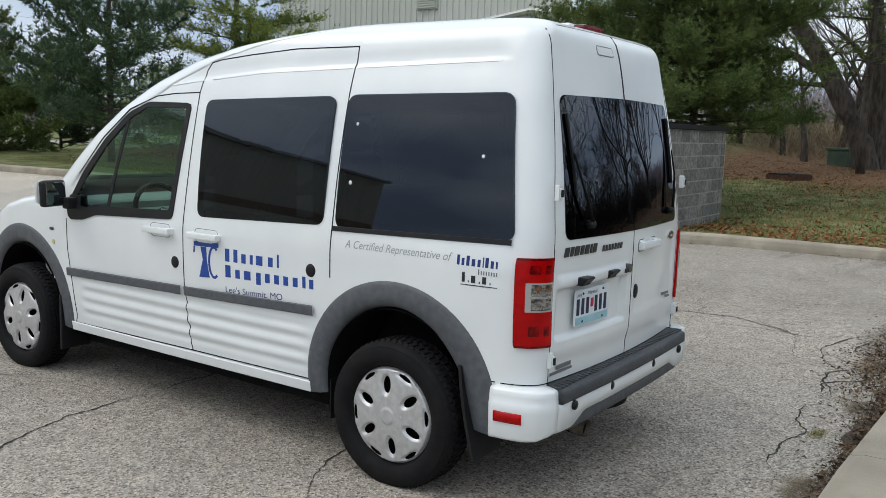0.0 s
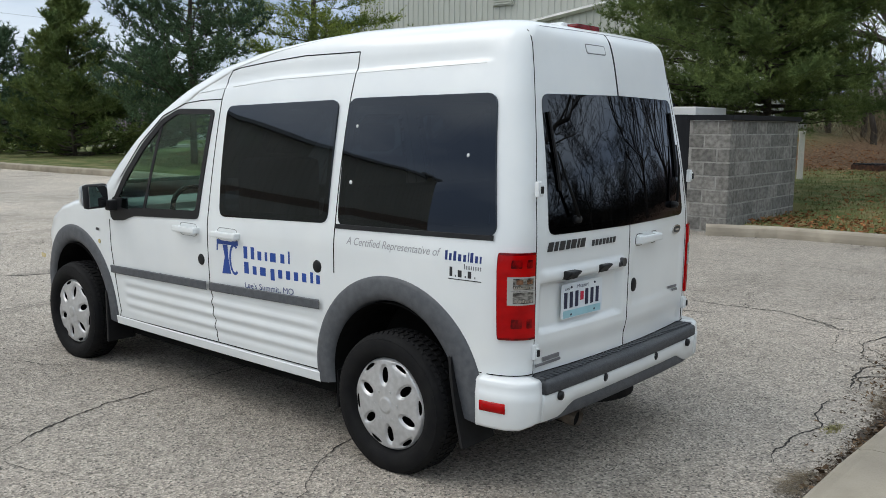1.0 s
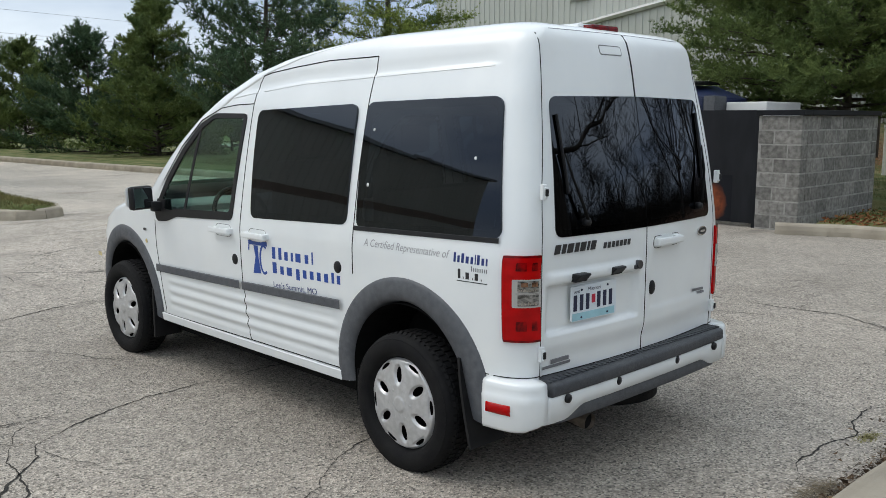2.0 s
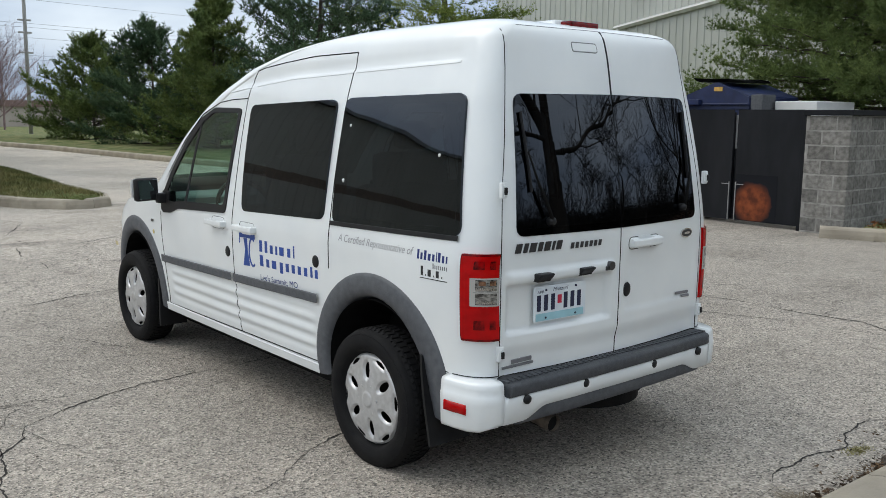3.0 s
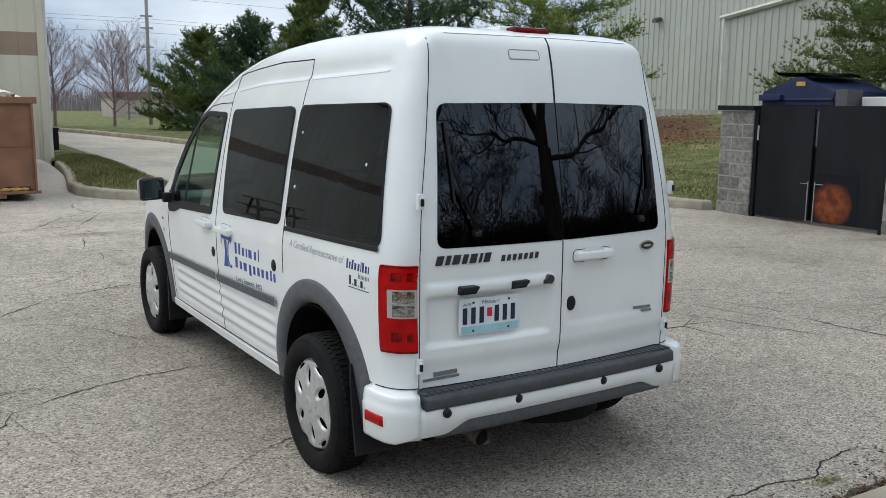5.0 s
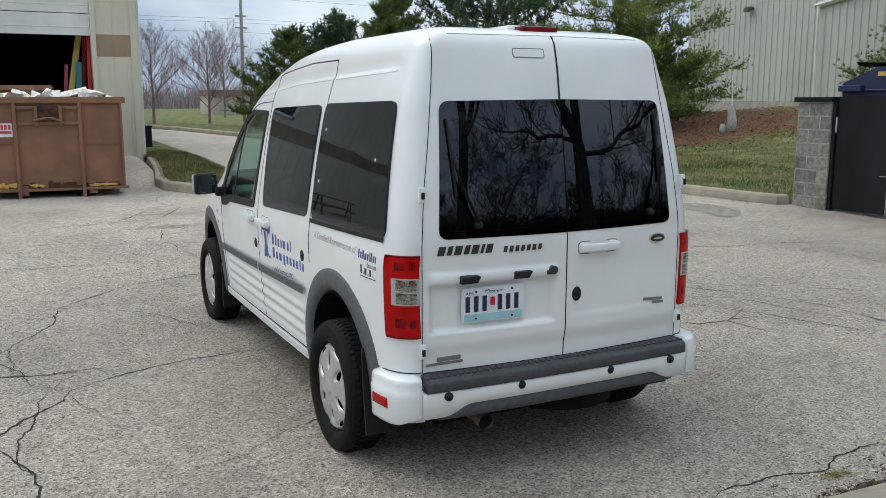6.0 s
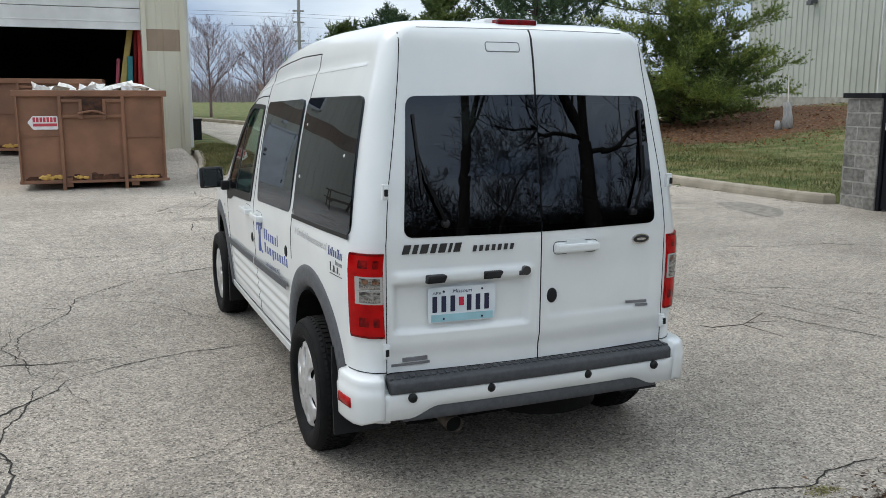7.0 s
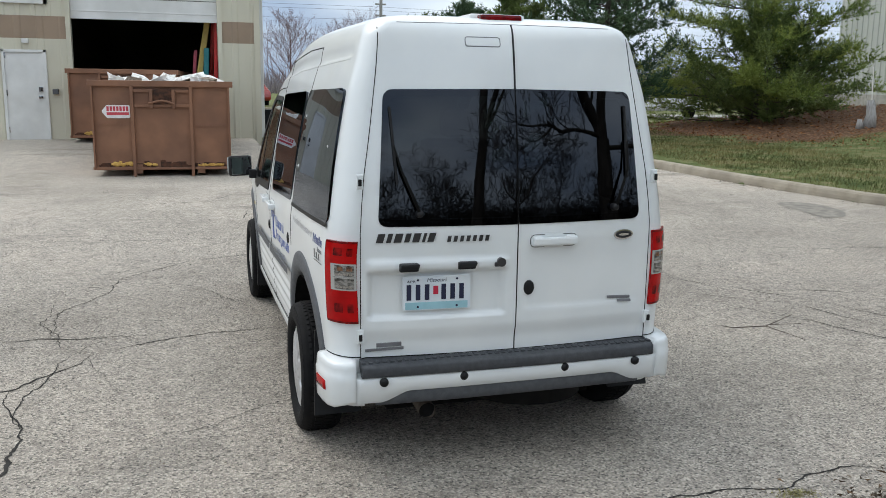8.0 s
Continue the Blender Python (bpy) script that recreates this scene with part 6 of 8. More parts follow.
siding("side_wall", (WX, WY), (WX, WY + 26), zb, SHOP_TOP, (1, 0), ST, shop)
siding("side_wall", (SHOP_W, WY), (SHOP_W, WY + 26), zb, SHOP_TOP, (-1, 0), ST, shop)
part("corner_trim", boxes((WX - 0.08, WX + 0.05, WY - 0.045, WY + 0.1, zb, SHOP_TOP)), M["siding_tan"], shop, "folded corner trim")
part("downpipe", boxes((WX + 0.06, WX + 0.14, WY + 0.12, WY + 0.2, zb + 0.1, SHOP_TOP - 0.1), (WX + 0.06, WX + 0.24, WY + 0.1, WY + 0.2, zb + 0.02, zb + 0.12), bevel=0.01), M["white_metal"], shop, "tan downpipe")
part("roof", boxes((SHOP_W - 0.25, WX + 0.25, WY - 0.25, WY + 26, SHOP_TOP, SHOP_TOP + 0.18), bevel=0.02), M["roof_metal"], shop, "level metal roof edge")
part("bay_frame", boxes((BAY0 - 0.1, BAY0, WY - 0.05, WY + 0.25, zb, 4.15), (BAY1, BAY1 + 0.1, WY - 0.05, WY + 0.25, zb, 4.15), (BAY0 - 0.1, BAY1 + 0.1, WY - 0.05, WY + 0.25, 4.08, 4.2)), M["siding_tan"], shop, "tan bay frame")
shut = new("roller_door")
shut.parent = shop
tagged(shut, "white sectional door raised most of the way")
for k in range(2):
    part("door_panel", boxes((BAY0, BAY1, WY + 0.06, WY + 0.1, BAYT + 0.47 * k, BAYT + 0.455 + 0.47 * k), (BAY0, BAY1, WY + 0.052, WY + 0.064, BAYT + 0.16 + 0.47 * k, BAYT + 0.19 + 0.47 * k), bevel=0.005), M["white_metal"], shut)
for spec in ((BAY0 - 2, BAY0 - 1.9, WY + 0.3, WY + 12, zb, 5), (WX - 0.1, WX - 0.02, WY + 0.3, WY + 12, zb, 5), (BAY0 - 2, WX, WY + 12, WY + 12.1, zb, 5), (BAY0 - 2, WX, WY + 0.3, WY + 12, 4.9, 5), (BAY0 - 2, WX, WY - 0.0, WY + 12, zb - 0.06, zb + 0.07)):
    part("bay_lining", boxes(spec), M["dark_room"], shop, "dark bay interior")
door = new("service_door")
door.parent = shop
tagged(door, "closed white steel service door")
dz = 0.44
part("door_frame", boxes((DOOR0 - 0.06, DOOR0, WY - 0.05, WY + 0.1, dz, 2.39), (DOOR1, DOOR1 + 0.06, WY - 0.05, WY + 0.1, dz, 2.39), (DOOR0 - 0.06, DOOR1 + 0.06, WY - 0.05, WY + 0.1, 2.33, 2.39), bevel=0.006), M["white_metal"], door)
part("door_leaf", boxes((DOOR0, DOOR1, WY - 0.02, WY + 0.03, dz, 2.33), bevel=0.004), M["white_metal"], door)
part("door_lock", boxes((DOOR1 - 0.13, DOOR1 - 0.04, WY - 0.06, WY - 0.015, 1.48, 1.6), (DOOR1 - 0.14, DOOR1 - 0.05, WY - 0.08, WY - 0.015, 1.34, 1.4), bevel=0.01), M["chrome"], door, "steel lever and lock")
for z in (0.6, 1.4, 2.2):
    part("door_hinge", boxes((DOOR0 - 0.03, DOOR0 + 0.02, WY - 0.045, WY - 0.015, z, z + 0.12)), M["chrome"], door)
part("wall_lamp", boxes((-4.45, -4.31, WY - 0.14, WY - 0.03, 2.52, 2.62), bevel=0.02), M["white_metal"], shop, "small white wall lamp")
part("meter_box", boxes((-3.9, -3.78, WY - 0.12, WY - 0.02, 1.44, 1.55), bevel=0.01), M["cladding"], shop, "small dark box on the wall")
win = new("shop_window")
win.parent = shop
tagged(win, "white framed high window")
part("window_frame", boxes((-5.5, -3.9, WY - 0.07, WY - 0.035, 3.36, 3.45), (-5.5, -3.9, WY - 0.07, WY - 0.035, 4.2, 4.28), (-5.5, -5.42, WY - 0.07, WY - 0.035, 3.36, 4.28), (-3.98, -3.9, WY - 0.07, WY - 0.035, 3.36, 4.28)), M["white_metal"], win)
part("pane", boxes((-5.45, -3.95, WY - 0.05, WY - 0.036, 3.4, 4.25)), M["car_dark"], win)

# concrete apron that ramps up to the wall
verts, faces = [], []
AY = [13.2 + 0.455 * k for k in range(11)]
for y in AY:
    for x in (-24.0, -12.0, -6.0, -3.0, 0.0, 0.4):
        verts.append((x, y, lot(y) + 0.006 + 0.165 * step(y, 13.2, 17.6) - (0.02 if y < 13.3 else 0)))
faces = [(6 * j + i, 6 * j + i + 1, 6 * j + i + 7, 6 * j + i + 6) for j in range(10) for i in range(5)]
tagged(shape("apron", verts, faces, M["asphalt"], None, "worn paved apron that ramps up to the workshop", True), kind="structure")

# rolls of material stored upright in the bay
for k, (x, w, h, lean, mat) in enumerate(((-0.385, 0.09, 3.2, 0.1, "red_board"), (-0.6, 0.12, 2.3, 0.15, "teal"), (-0.74, 0.13, 3.3, 0.6, "yellow_board"), (-0.86, 0.08, 2.25, 0.3, "pinkboard"), (-0.47, 0.08, 2.9, 0.2, "red_board"))):
    bm = boxes((x - w / 2, x + w / 2, WY + 0.35 + 0.12 * k, WY + 0.45 + 0.12 * k, zb + 0.08, zb + h), bevel=0.02)
    for v in bm.verts:
        v.co.x -= lean * (2 - v.co.z) * 0.3
    tagged(part("stored_board", bm, M[mat], None, "coloured board leaning upright inside the bay"), category="board", group="boards in the bay")

# ---- the grey metal building on the bank ----
hall = thing("warehouse", "grey-green ribbed metal warehouse standing on the bank", "building")
HZ = 1.25
SG = M["siding_grey"]
siding("wall_sheet", (27.0, 14.0), (27.0, 29.4), HZ + 0.35, 10.0, (-1, 0), SG, hall, deep=0.035)
siding("wall_sheet", (27.0, 29.4), (40.0, 29.4), HZ + 0.35, 10.0, (0, 1), SG, hall, deep=0.035)
part("foundation", boxes((26.96, 40, 14.0, 29.35, HZ - 1.2, HZ + 0.35)), M["concrete"], hall, "concrete footing")
siding("wing_wall", (25.6, 20.8), (25.6, 9.0), HZ - 0.8, 0, (-1, 0), SG, hall, deep=0.035, top=lambda s: 5.15 + 0.145 * min(s, 11.8 - s))
siding("wing_wall", (25.6, 9.0), (30.0, 9.0), HZ - 0.8, 5.15, (0, -1), SG, hall, deep=0.035)
siding("wing_wall", (27.0, 20.8), (25.6, 20.8), HZ - 0.2, 5.15, (0, 1), SG, hall, deep=0.035)
bm = bmesh.new()
tube(bm, [(25.5, 20.95, 5.13), (25.5, 14.9, 6.0)], 0.1, 4)
tube(bm, [(25.5, 8.85, 5.13), (25.5, 14.9, 6.0)], 0.1, 4)
part("rake_trim", bm, M["white_metal"], hall, "white trim along the sloping roof edge")
bm = bmesh.new()
for ya, yb in ((20.95, 14.9), (14.9, 8.85)):
    za, zc = (5.2, 6.07) if ya > 15 else (6.07, 5.2)
    bm.faces.new([bm.verts.new(v) for v in ((25.45, ya, za), (25.45, yb, zc), (30, yb, zc), (30, ya, za))])
part("wing_roof", bm, M["roof_metal"], hall)
bm = bmesh.new()
tube(bm, [(25.45, 20.75, 5.1), (25.4, 20.7, 4.6), (25.4, 20.66, 1.2)], 0.05, 6)
part("downpipe", bm, M["white_metal"], hall, "white downpipe")
bm = bmesh.new()
box(bm, 26.9, 27.6, 13.5, 29.8, 10.0, 10.3)
box(bm, 26.9, 40, 29.3, 29.9, 10.0, 10.3)
part("eave", bm, M["white_metal"], hall)
bm = boxes((26.9, 26.99, 20.2, 21.25, 6.5, 7.15))
vent = part("wall_vent", bm, M["siding_grey"], hall, "louvred wall vent")
for k in range(6):
    part("louvre", boxes((26.84, 26.92, 20.25, 21.2, 6.55 + 0.095 * k, 6.61 + 0.095 * k)), M["siding_grey"], vent)
part("flood_lamp", boxes((26.7, 26.95, 25.4, 25.7, 5.44, 5.58), (26.6, 26.75, 25.42, 25.68, 5.36, 5.52), bevel=0.02), M["cladding"], hall, "small floodlight on the wall")
part("hall_roof", boxes((27.0, 40, 14, 29.5, 10.2, 10.3)), M["roof_metal"], hall)

# ---- block enclosure with its gates ----
EX, PY0, PY1, PY2, PY3 = 8.8, 3.17, 3.82, 5.98, 6.61
EZ = 0.02
COURSE, BLOCK = 0.203, 0.406
encl = tagged(thing("enclosure_wall", "grey split-face block enclosure with a dark metal coping", "", (0, 0, 0)), kind="structure")
block_mesh = {}


def block(size):
    if size not in block_mesh:
        rnd = random.Random(str(size))
        bm = bmesh.new()
        box(bm, 0, size[0], 0, size[1], 0, size[2], 0.008, 1)
        me = bpy.data.meshes.new("block")
        bm.to_mesh(me)
        bm.free()
        me.materials.append(M["block"])
        block_mesh[size] = me
    return block_mesh[size]


def lay_wall(x0, y0, length, along, thick, courses, first=0, slope=0.0):
    """Courses of blocks in running bond; along is 'x' or 'y'."""
    j = 0.012
    for c in range(courses):
        s = 0.0
        half = (c + first) % 2
        while s < length - 0.05:
            w = BLOCK * (0.5 if (half and s == 0) else 1)
            w = min(w, length - s)
            if along == "y":
                ob = new("block", block((round(thick, 3), round(w - j, 3), COURSE - j)))
                ob.location = (x0, y0 + s, EZ + c * COURSE)
            else:
                ob = new("block", block((round(w - j, 3), round(thick, 3), COURSE - j)))
                ob.location = (x0 + s, y0, EZ + c * COURSE)
            ob.parent = encl
            s += w
    if along == "y":
        part("mortar_bed", boxes((x0 + 0.004, x0 + thick - 0.004, y0 + 0.004, y0 + length - 0.014, EZ - 0.3, EZ + courses * COURSE - 0.005)), M["mortar"], encl)
    else:
        part("mortar_bed", boxes((x0 + 0.004, x0 + length - 0.014, y0 + 0.004, y0 + thick - 0.004, EZ - 0.3, EZ + courses * COURSE - 0.005)), M["mortar"], encl)


NC = 8
lay_wall(EX, PY0, PY1 - PY0, "y", 0.2, NC, 0)
lay_wall(EX, PY2, PY3 - PY2, "y", 0.2, NC, 1)
lay_wall(EX + 0.205, PY0, 2.43, "x", 0.2, NC, 1)
lay_wall(EX + 0.205, PY3 - 0.2, 2.43, "x", 0.2, NC, 0)
lay_wall(EX + 2.64, PY0, PY3 - PY0, "y", 0.2, NC, 0)
top = EZ + NC * COURSE
part("coping", boxes((EX - 0.04, EX + 0.25, PY0 - 0.04, PY1 + 0.02, top, top + 0.075), (EX - 0.04, EX + 0.25, PY2 - 0.02, PY3 + 0.04, top, top + 0.075), (EX + 0.25, EX + 2.88, PY0 - 0.04, PY0 + 0.24, top, top + 0.075), (EX + 0.25, EX + 2.88, PY3 - 0.24, PY3 + 0.04, top, top + 0.075), bevel=0.006), M["gate"], encl, "dark metal coping")
mid = 4.945
for y0, y1, name in ((PY1 + 0.06, mid - 0.035, "a"), (mid + 0.035, PY2 - 0.07, "b")):
    gate = thing("gate", "closed black sheet-metal gate leaf, scuffed" if name == "b" else "closed black sheet-metal gate leaf with a round rust patch", "gate", group="enclosure gates")
    part("gate_sheet", boxes((EX + 0.06, EX + 0.075, y0, y1, EZ + 0.04, top + 0.08)), M["gate"], gate)
    part("gate_frame", boxes((EX + 0.075, EX + 0.12, y0, y0 + 0.05, EZ + 0.08, top + 0.04), (EX + 0.075, EX + 0.12, y1 - 0.05, y1, EZ + 0.08, top + 0.04), (EX + 0.075, EX + 0.12, y0 + 0.05, y1 - 0.05, EZ + 0.08, EZ + 0.14), (EX + 0.075, EX + 0.12, y0 + 0.05, y1 - 0.05, top - 0.02, top + 0.04), bevel=0.004), M["gate"], gate)
    yy = y1 - 0.02 if name == "a" else y0 + 0.02
    part("latch_bar", boxes((EX + 0.042, EX + 0.058, yy - 0.007, yy + 0.007, EZ + 0.04, 0.64), (EX + 0.04, EX + 0.058, yy - 0.13 if name == "a" else yy, yy if name == "a" else yy + 0.13, 0.6, 0.61), bevel=0.003), M["bolt"], gate, "steel drop bolt")
    for z in (0.4, 1.2):
        yh = y0 - 0.03 if name == "a" else y1 + 0.005
        part("gate_hinge", boxes((EX + 0.04, EX + 0.09, yh, yh + 0.025, z, z + 0.22), bevel=0.004), M["white_metal"] if z > 1 else M["gate"], gate)
    if name == "b":
        # dark sheet added to stand for the gap's shade; pale strip above it
        part("closing_strip", boxes((EX + 0.125, EX + 0.135, mid - 0.1, mid + 0.1, EZ + 0.04, 1.14)), M["gate"], gate)
        part("closing_strip", boxes((EX + 0.125, EX + 0.135, mid - 0.1, mid + 0.1, 1.14, top)), M["bolt"], gate, "pale steel strip")
    if name == "a":
        o = dense(rounded([(y1 - 0.7, EZ + 0.05), (y1 - 0.012, EZ + 0.05), (y1 - 0.012, EZ + 0.74), (y1 - 0.7, EZ + 0.74)], 0.01), 0.04)
        patch("rust_patch", o, lambda u, v, off=0.0: Vector((EX + 0.058 - off, u, v)), 0.001, M["rust"], gate, "round patch of rust with a soft rim", 0.001, 4)
for y in (PY1 + 0.02, PY2 - 0.02):
    tagged(part("gate_post", boxes((EX + 0.03, EX + 0.11, y - 0.035, y + 0.035, 0, top + 0.02), bevel=0.006), M["gate"], None, "square black steel gate post beside the blocks"), category="gate post", group="gate posts")

# blue waste bin behind the gates
bin_ = thing("waste_bin", "dark blue steel waste bin with its lids propped open", "waste bin", (0, 0, 0))
by0, by1 = 5.08, 6.3
bm = bmesh.new()
prof = [(9.45, 0.12), (9.4, 1.72), (11.0, 1.72), (10.9, 0.12)]
vs0 = [bm.verts.new((x, by0, z)) for x, z in prof]
vs1 = [bm.verts.new((x, by1, z)) for x, z in prof]
for k in range(4):
    bm.faces.new((vs0[k], vs0[(k + 1) % 4], vs1[(k + 1) % 4], vs1[k]))
bm.faces.new(vs0[::-1])
bm.faces.new(vs1)
bmesh.ops.bevel(bm, geom=bm.edges[:], offset=0.02, segments=2, affect="EDGES")
part("bin_body", bm, M["bluebin"], bin_)
bm = bmesh.new()
prof = [(by0 - 0.02, 1.72), (by0 - 0.02, 1.93), (5.3, 2.02), (5.64, 2.16), (5.7, 2.16), (6.05, 2.03), (by1 + 0.02, 1.93), (by1 + 0.02, 1.72)]
n = len(prof)
f0 = [bm.verts.new((9.4, y, z)) for y, z in prof]
f1 = [bm.verts.new((10.9, y, z)) for y, z in prof]
for k in range(n):
    bm.faces.new((f0[k], f0[(k + 1) % n], f1[(k + 1) % n], f1[k]))
bm.faces.new(f0)
bm.faces.new(f1[::-1])
bmesh.ops.bevel(bm, geom=bm.edges[:], offset=0.015, segments=2, affect="EDGES")
part("bin_hood", bm, M["bluebin"], bin_)
# two floppy lids that lie folded back over the hood
for line in ([(6.12, 2.24), (6.06, 2.19), (5.96, 2.165), (5.84, 2.175), (5.7, 2.2)], [(5.68, 2.2), (5.6, 2.22), (5.52, 2.2), (5.46, 2.19), (5.4, 2.15)]):
    bm = bmesh.new()
    lo = [[bm.verts.new((x, y, z + (0.02 if x > 10 else 0.0))) for y, z in line] for x in (9.42, 9.9, 10.6)]
    for r0, r1 in zip(lo, lo[1:]):
        for k in range(len(line) - 1):
            bm.faces.new((r0[k], r0[k + 1], r1[k + 1], r1[k]))
    bmesh.ops.solidify(bm, geom=bm.faces[:], thickness=0.03)
    part("bin_lid", bm, M["black"], bin_, "black plastic lid folded back", True)
part("bin_label", boxes((9.385, 9.398, 5.55, 5.7, 2.02, 2.085)), M["yellow"], bin_, "small yellow label")
part("fork_pocket", boxes((9.3, 9.42, 5.92, by1 + 0.01, 1.8, 1.89), (9.37, 9.42, by0, 5.9, 1.8, 1.83), bevel=0.01), M["bluebin"], bin_)
part("side_plate", boxes((9.42, 9.8, by0 - 0.22, by0 - 0.022, 0.3, 1.96), bevel=0.01), M["cladding"], bin_, "grey side plate")
crate = thing("storage_box", "pale steel storage box behind the gates", "box", (10.3, 4.47, 0.02))
part("box_body", boxes((-0.6, 0.6, -0.34, 0.34, 0.0, 1.84), bevel=0.015), M["white_metal"], crate)

# ---- roll-off skips ----
def skip(at, turn, label):
    """Open-top steel container, its end wall at local y = 0 and its length along +y."""
    s = thing("skip_container", label, "skip", at, turn, "skips by the bay")
    H, W, L = 1.5, 2.18, 5.4
    h = W / 2
    B, R = M["brownbin"], M["rusty"]
    part("end_wall", boxes((-h, h, 0.0, 0.05, 0.12, H)), B, s)
    part("side_wall", boxes((-h, -h + 0.05, 0.05, L, 0.12, H)), B, s)
    part("side_wall", boxes((h - 0.05, h, 0.05, L, 0.12, H)), B, s)
    part("far_wall", boxes((-h, h, L, L + 0.05, 0.12, H)), B, s)
    part("floor_plate", boxes((-h, h, 0.05, L, 0.2, 0.26)), B, s)
    part("top_rail", boxes((-h - 0.05, h + 0.06, -0.06, 0.06, H - 0.03, H + 0.07), (-h - 0.06, -h + 0.06, 0.06, L, H - 0.03, H + 0.07), (h - 0.06, h + 0.06, 0.06, L, H - 0.03, H + 0.07), bevel=0.012), B, s)
    for x, half in ((-h + 0.015, 0.015), (-0.461, 0.026), (0.468, 0.026), (h - 0.012, 0.015)):
        z0 = -0.01 if abs(x) < 0.8 else 0.12
        part("post", boxes((x - half, x + half, -0.06, 0.0, z0, H), bevel=0.006), B, s)
    part("bottom_rail", boxes((-h - 0.02, -0.49, -0.045, 0.0, 0.11, 0.165), (-0.435, 0.44, -0.03, 0.0, 0.11, 0.15), (0.495, h + 0.05, -0.045, 0.0, 0.11, 0.155), bevel=0.008), B, s, "bent bottom rail")
    for z in (1.405, 1.166):
        part("cross_rail", boxes((-0.434, 0.441, -0.045, 0.0, z - 0.024, z + 0.024), bevel=0.005), B, s)
    part("cross_rail", boxes((-h + 0.03, -0.488, -0.012, 0.0, 0.853, 0.868)), B, s)
    part("cross_rail", boxes((0.495, h - 0.03, -0.012, 0.0, 0.823, 0.838)), B, s)
    part("hook_plate", boxes((-0.13, 0.17, -0.052, -0.046, 1.19, 1.43)), R, s, "rust-stained hook plate")
    for x in (-0.157, 0.194):
        part("hook_bracket", boxes((x - 0.025, x + 0.025, -0.08, 0.0, 1.12, 1.43), bevel=0.008), B, s)
    bm = bmesh.new()
    tube(bm, [(-0.2, -0.1, 1.205), (-0.1, -0.1, 1.23), (0.01, -0.11, 1.25), (0.1, -0.1, 1.235), (0.21, -0.1, 1.195)], 0.017, 8)
    part("hook_bar", bm, B, s, "bent lifting bar")
    bm = bmesh.new()
    rnd = random.Random(4)
    for k in range(60):
        x = -h + 0.1 + rnd.random() * (W - 0.2)
        w_ = rnd.uniform(0.02, 0.09)
        box(bm, x - w_, x + w_, -0.006 - 0.004 * rnd.random(), 0.001, 0.155, 0.18 + 0.05 * rnd.random() ** 2 + (0.06 * rnd.random() if abs(x) < 0.3 else 0))
    part("rust_stain", bm, R, s, "rusted lower edge", kind="stuff")
    for x0, x1, n in ((-0.84, -0.52, 6), (h - 0.55, h - 0.14, 8), (-0.32, -0.15, 3)):
        for k in range(n):
            x = x0 + (x1 - x0) * k / n
            z = 0.185 + 0.04 * rnd.random() * (x < 0)
            bm = bmesh.new()
            w_, h_ = 0.035 + 0.03 * rnd.random(), 0.02 + 0.02 * rnd.random() * (x < 0)
            bmesh.ops.create_icosphere(bm, subdivisions=2, radius=1.0, matrix=Matrix.Translation((x + w_, -0.01, z)) @ Matrix.Diagonal((w_, 0.022, h_, 1)))
            for v in bm.verts:
                v.co += Vector((rnd.uniform(-1, 1), rnd.uniform(-0.3, 0.3), rnd.uniform(-1, 1))) * 0.012
            part("torn_foam", bm, M["yellow"], s, "torn yellow foam")
    part("skid", boxes((-0.46, -0.34, -0.02, L, 0.05, 0.2), (0.54, 0.66, -0.02, L, 0.05, 0.2)), B, s)
    for x in (-0.4, 0.6):
        for y in (0.25, L - 0.3):
            bm = bmesh.new()
            lathe(bm, [(x - 0.06, 0.0), (x - 0.06, 0.1), (x + 0.06, 0.1), (x + 0.06, 0.0)], 16)
            ob = part("roller", bm, R, s)
            ob.location = (0, y, 0.1)
    return s


SK = (-1.58, 11.85)
sk = skip((SK[0], SK[1], lot(SK[1])), -3.5, "brown steel skip heaped with white debris")
sk2 = copy_thing(sk, pose(-2.4, 16.75, lot(16.7) + 0.15, 0, 0, -4))
tagged(sk2, "brown steel skip parked close to the wall")
outline = rounded([(-0.86, 0.96), (-0.5, 0.96), (-0.5, 1.17), (-0.86, 1.17), (-0.94, 1.07)], 0.02)
flat_sk = lambda u, v, off=0.0: Vector((u, -0.004 - off, v))
sgn = patch("sign_plate", dense(outline), flat_sk, 0.006, M["sign_white"], sk, "torn white and red sticker", 0.006, 3)
for k in range(7):
    part("sign_bar", boxes((-0.86 + 0.05 * k, -0.824 + 0.05 * k, -0.014, -0.0095, 1.075, 1.15)), M["sign_red"], sgn)
part("sign_bar", boxes((-0.86, -0.515, -0.014, -0.0095, 1.01, 1.055)), M["sign_red"], sgn)
rnd = random.Random(9)
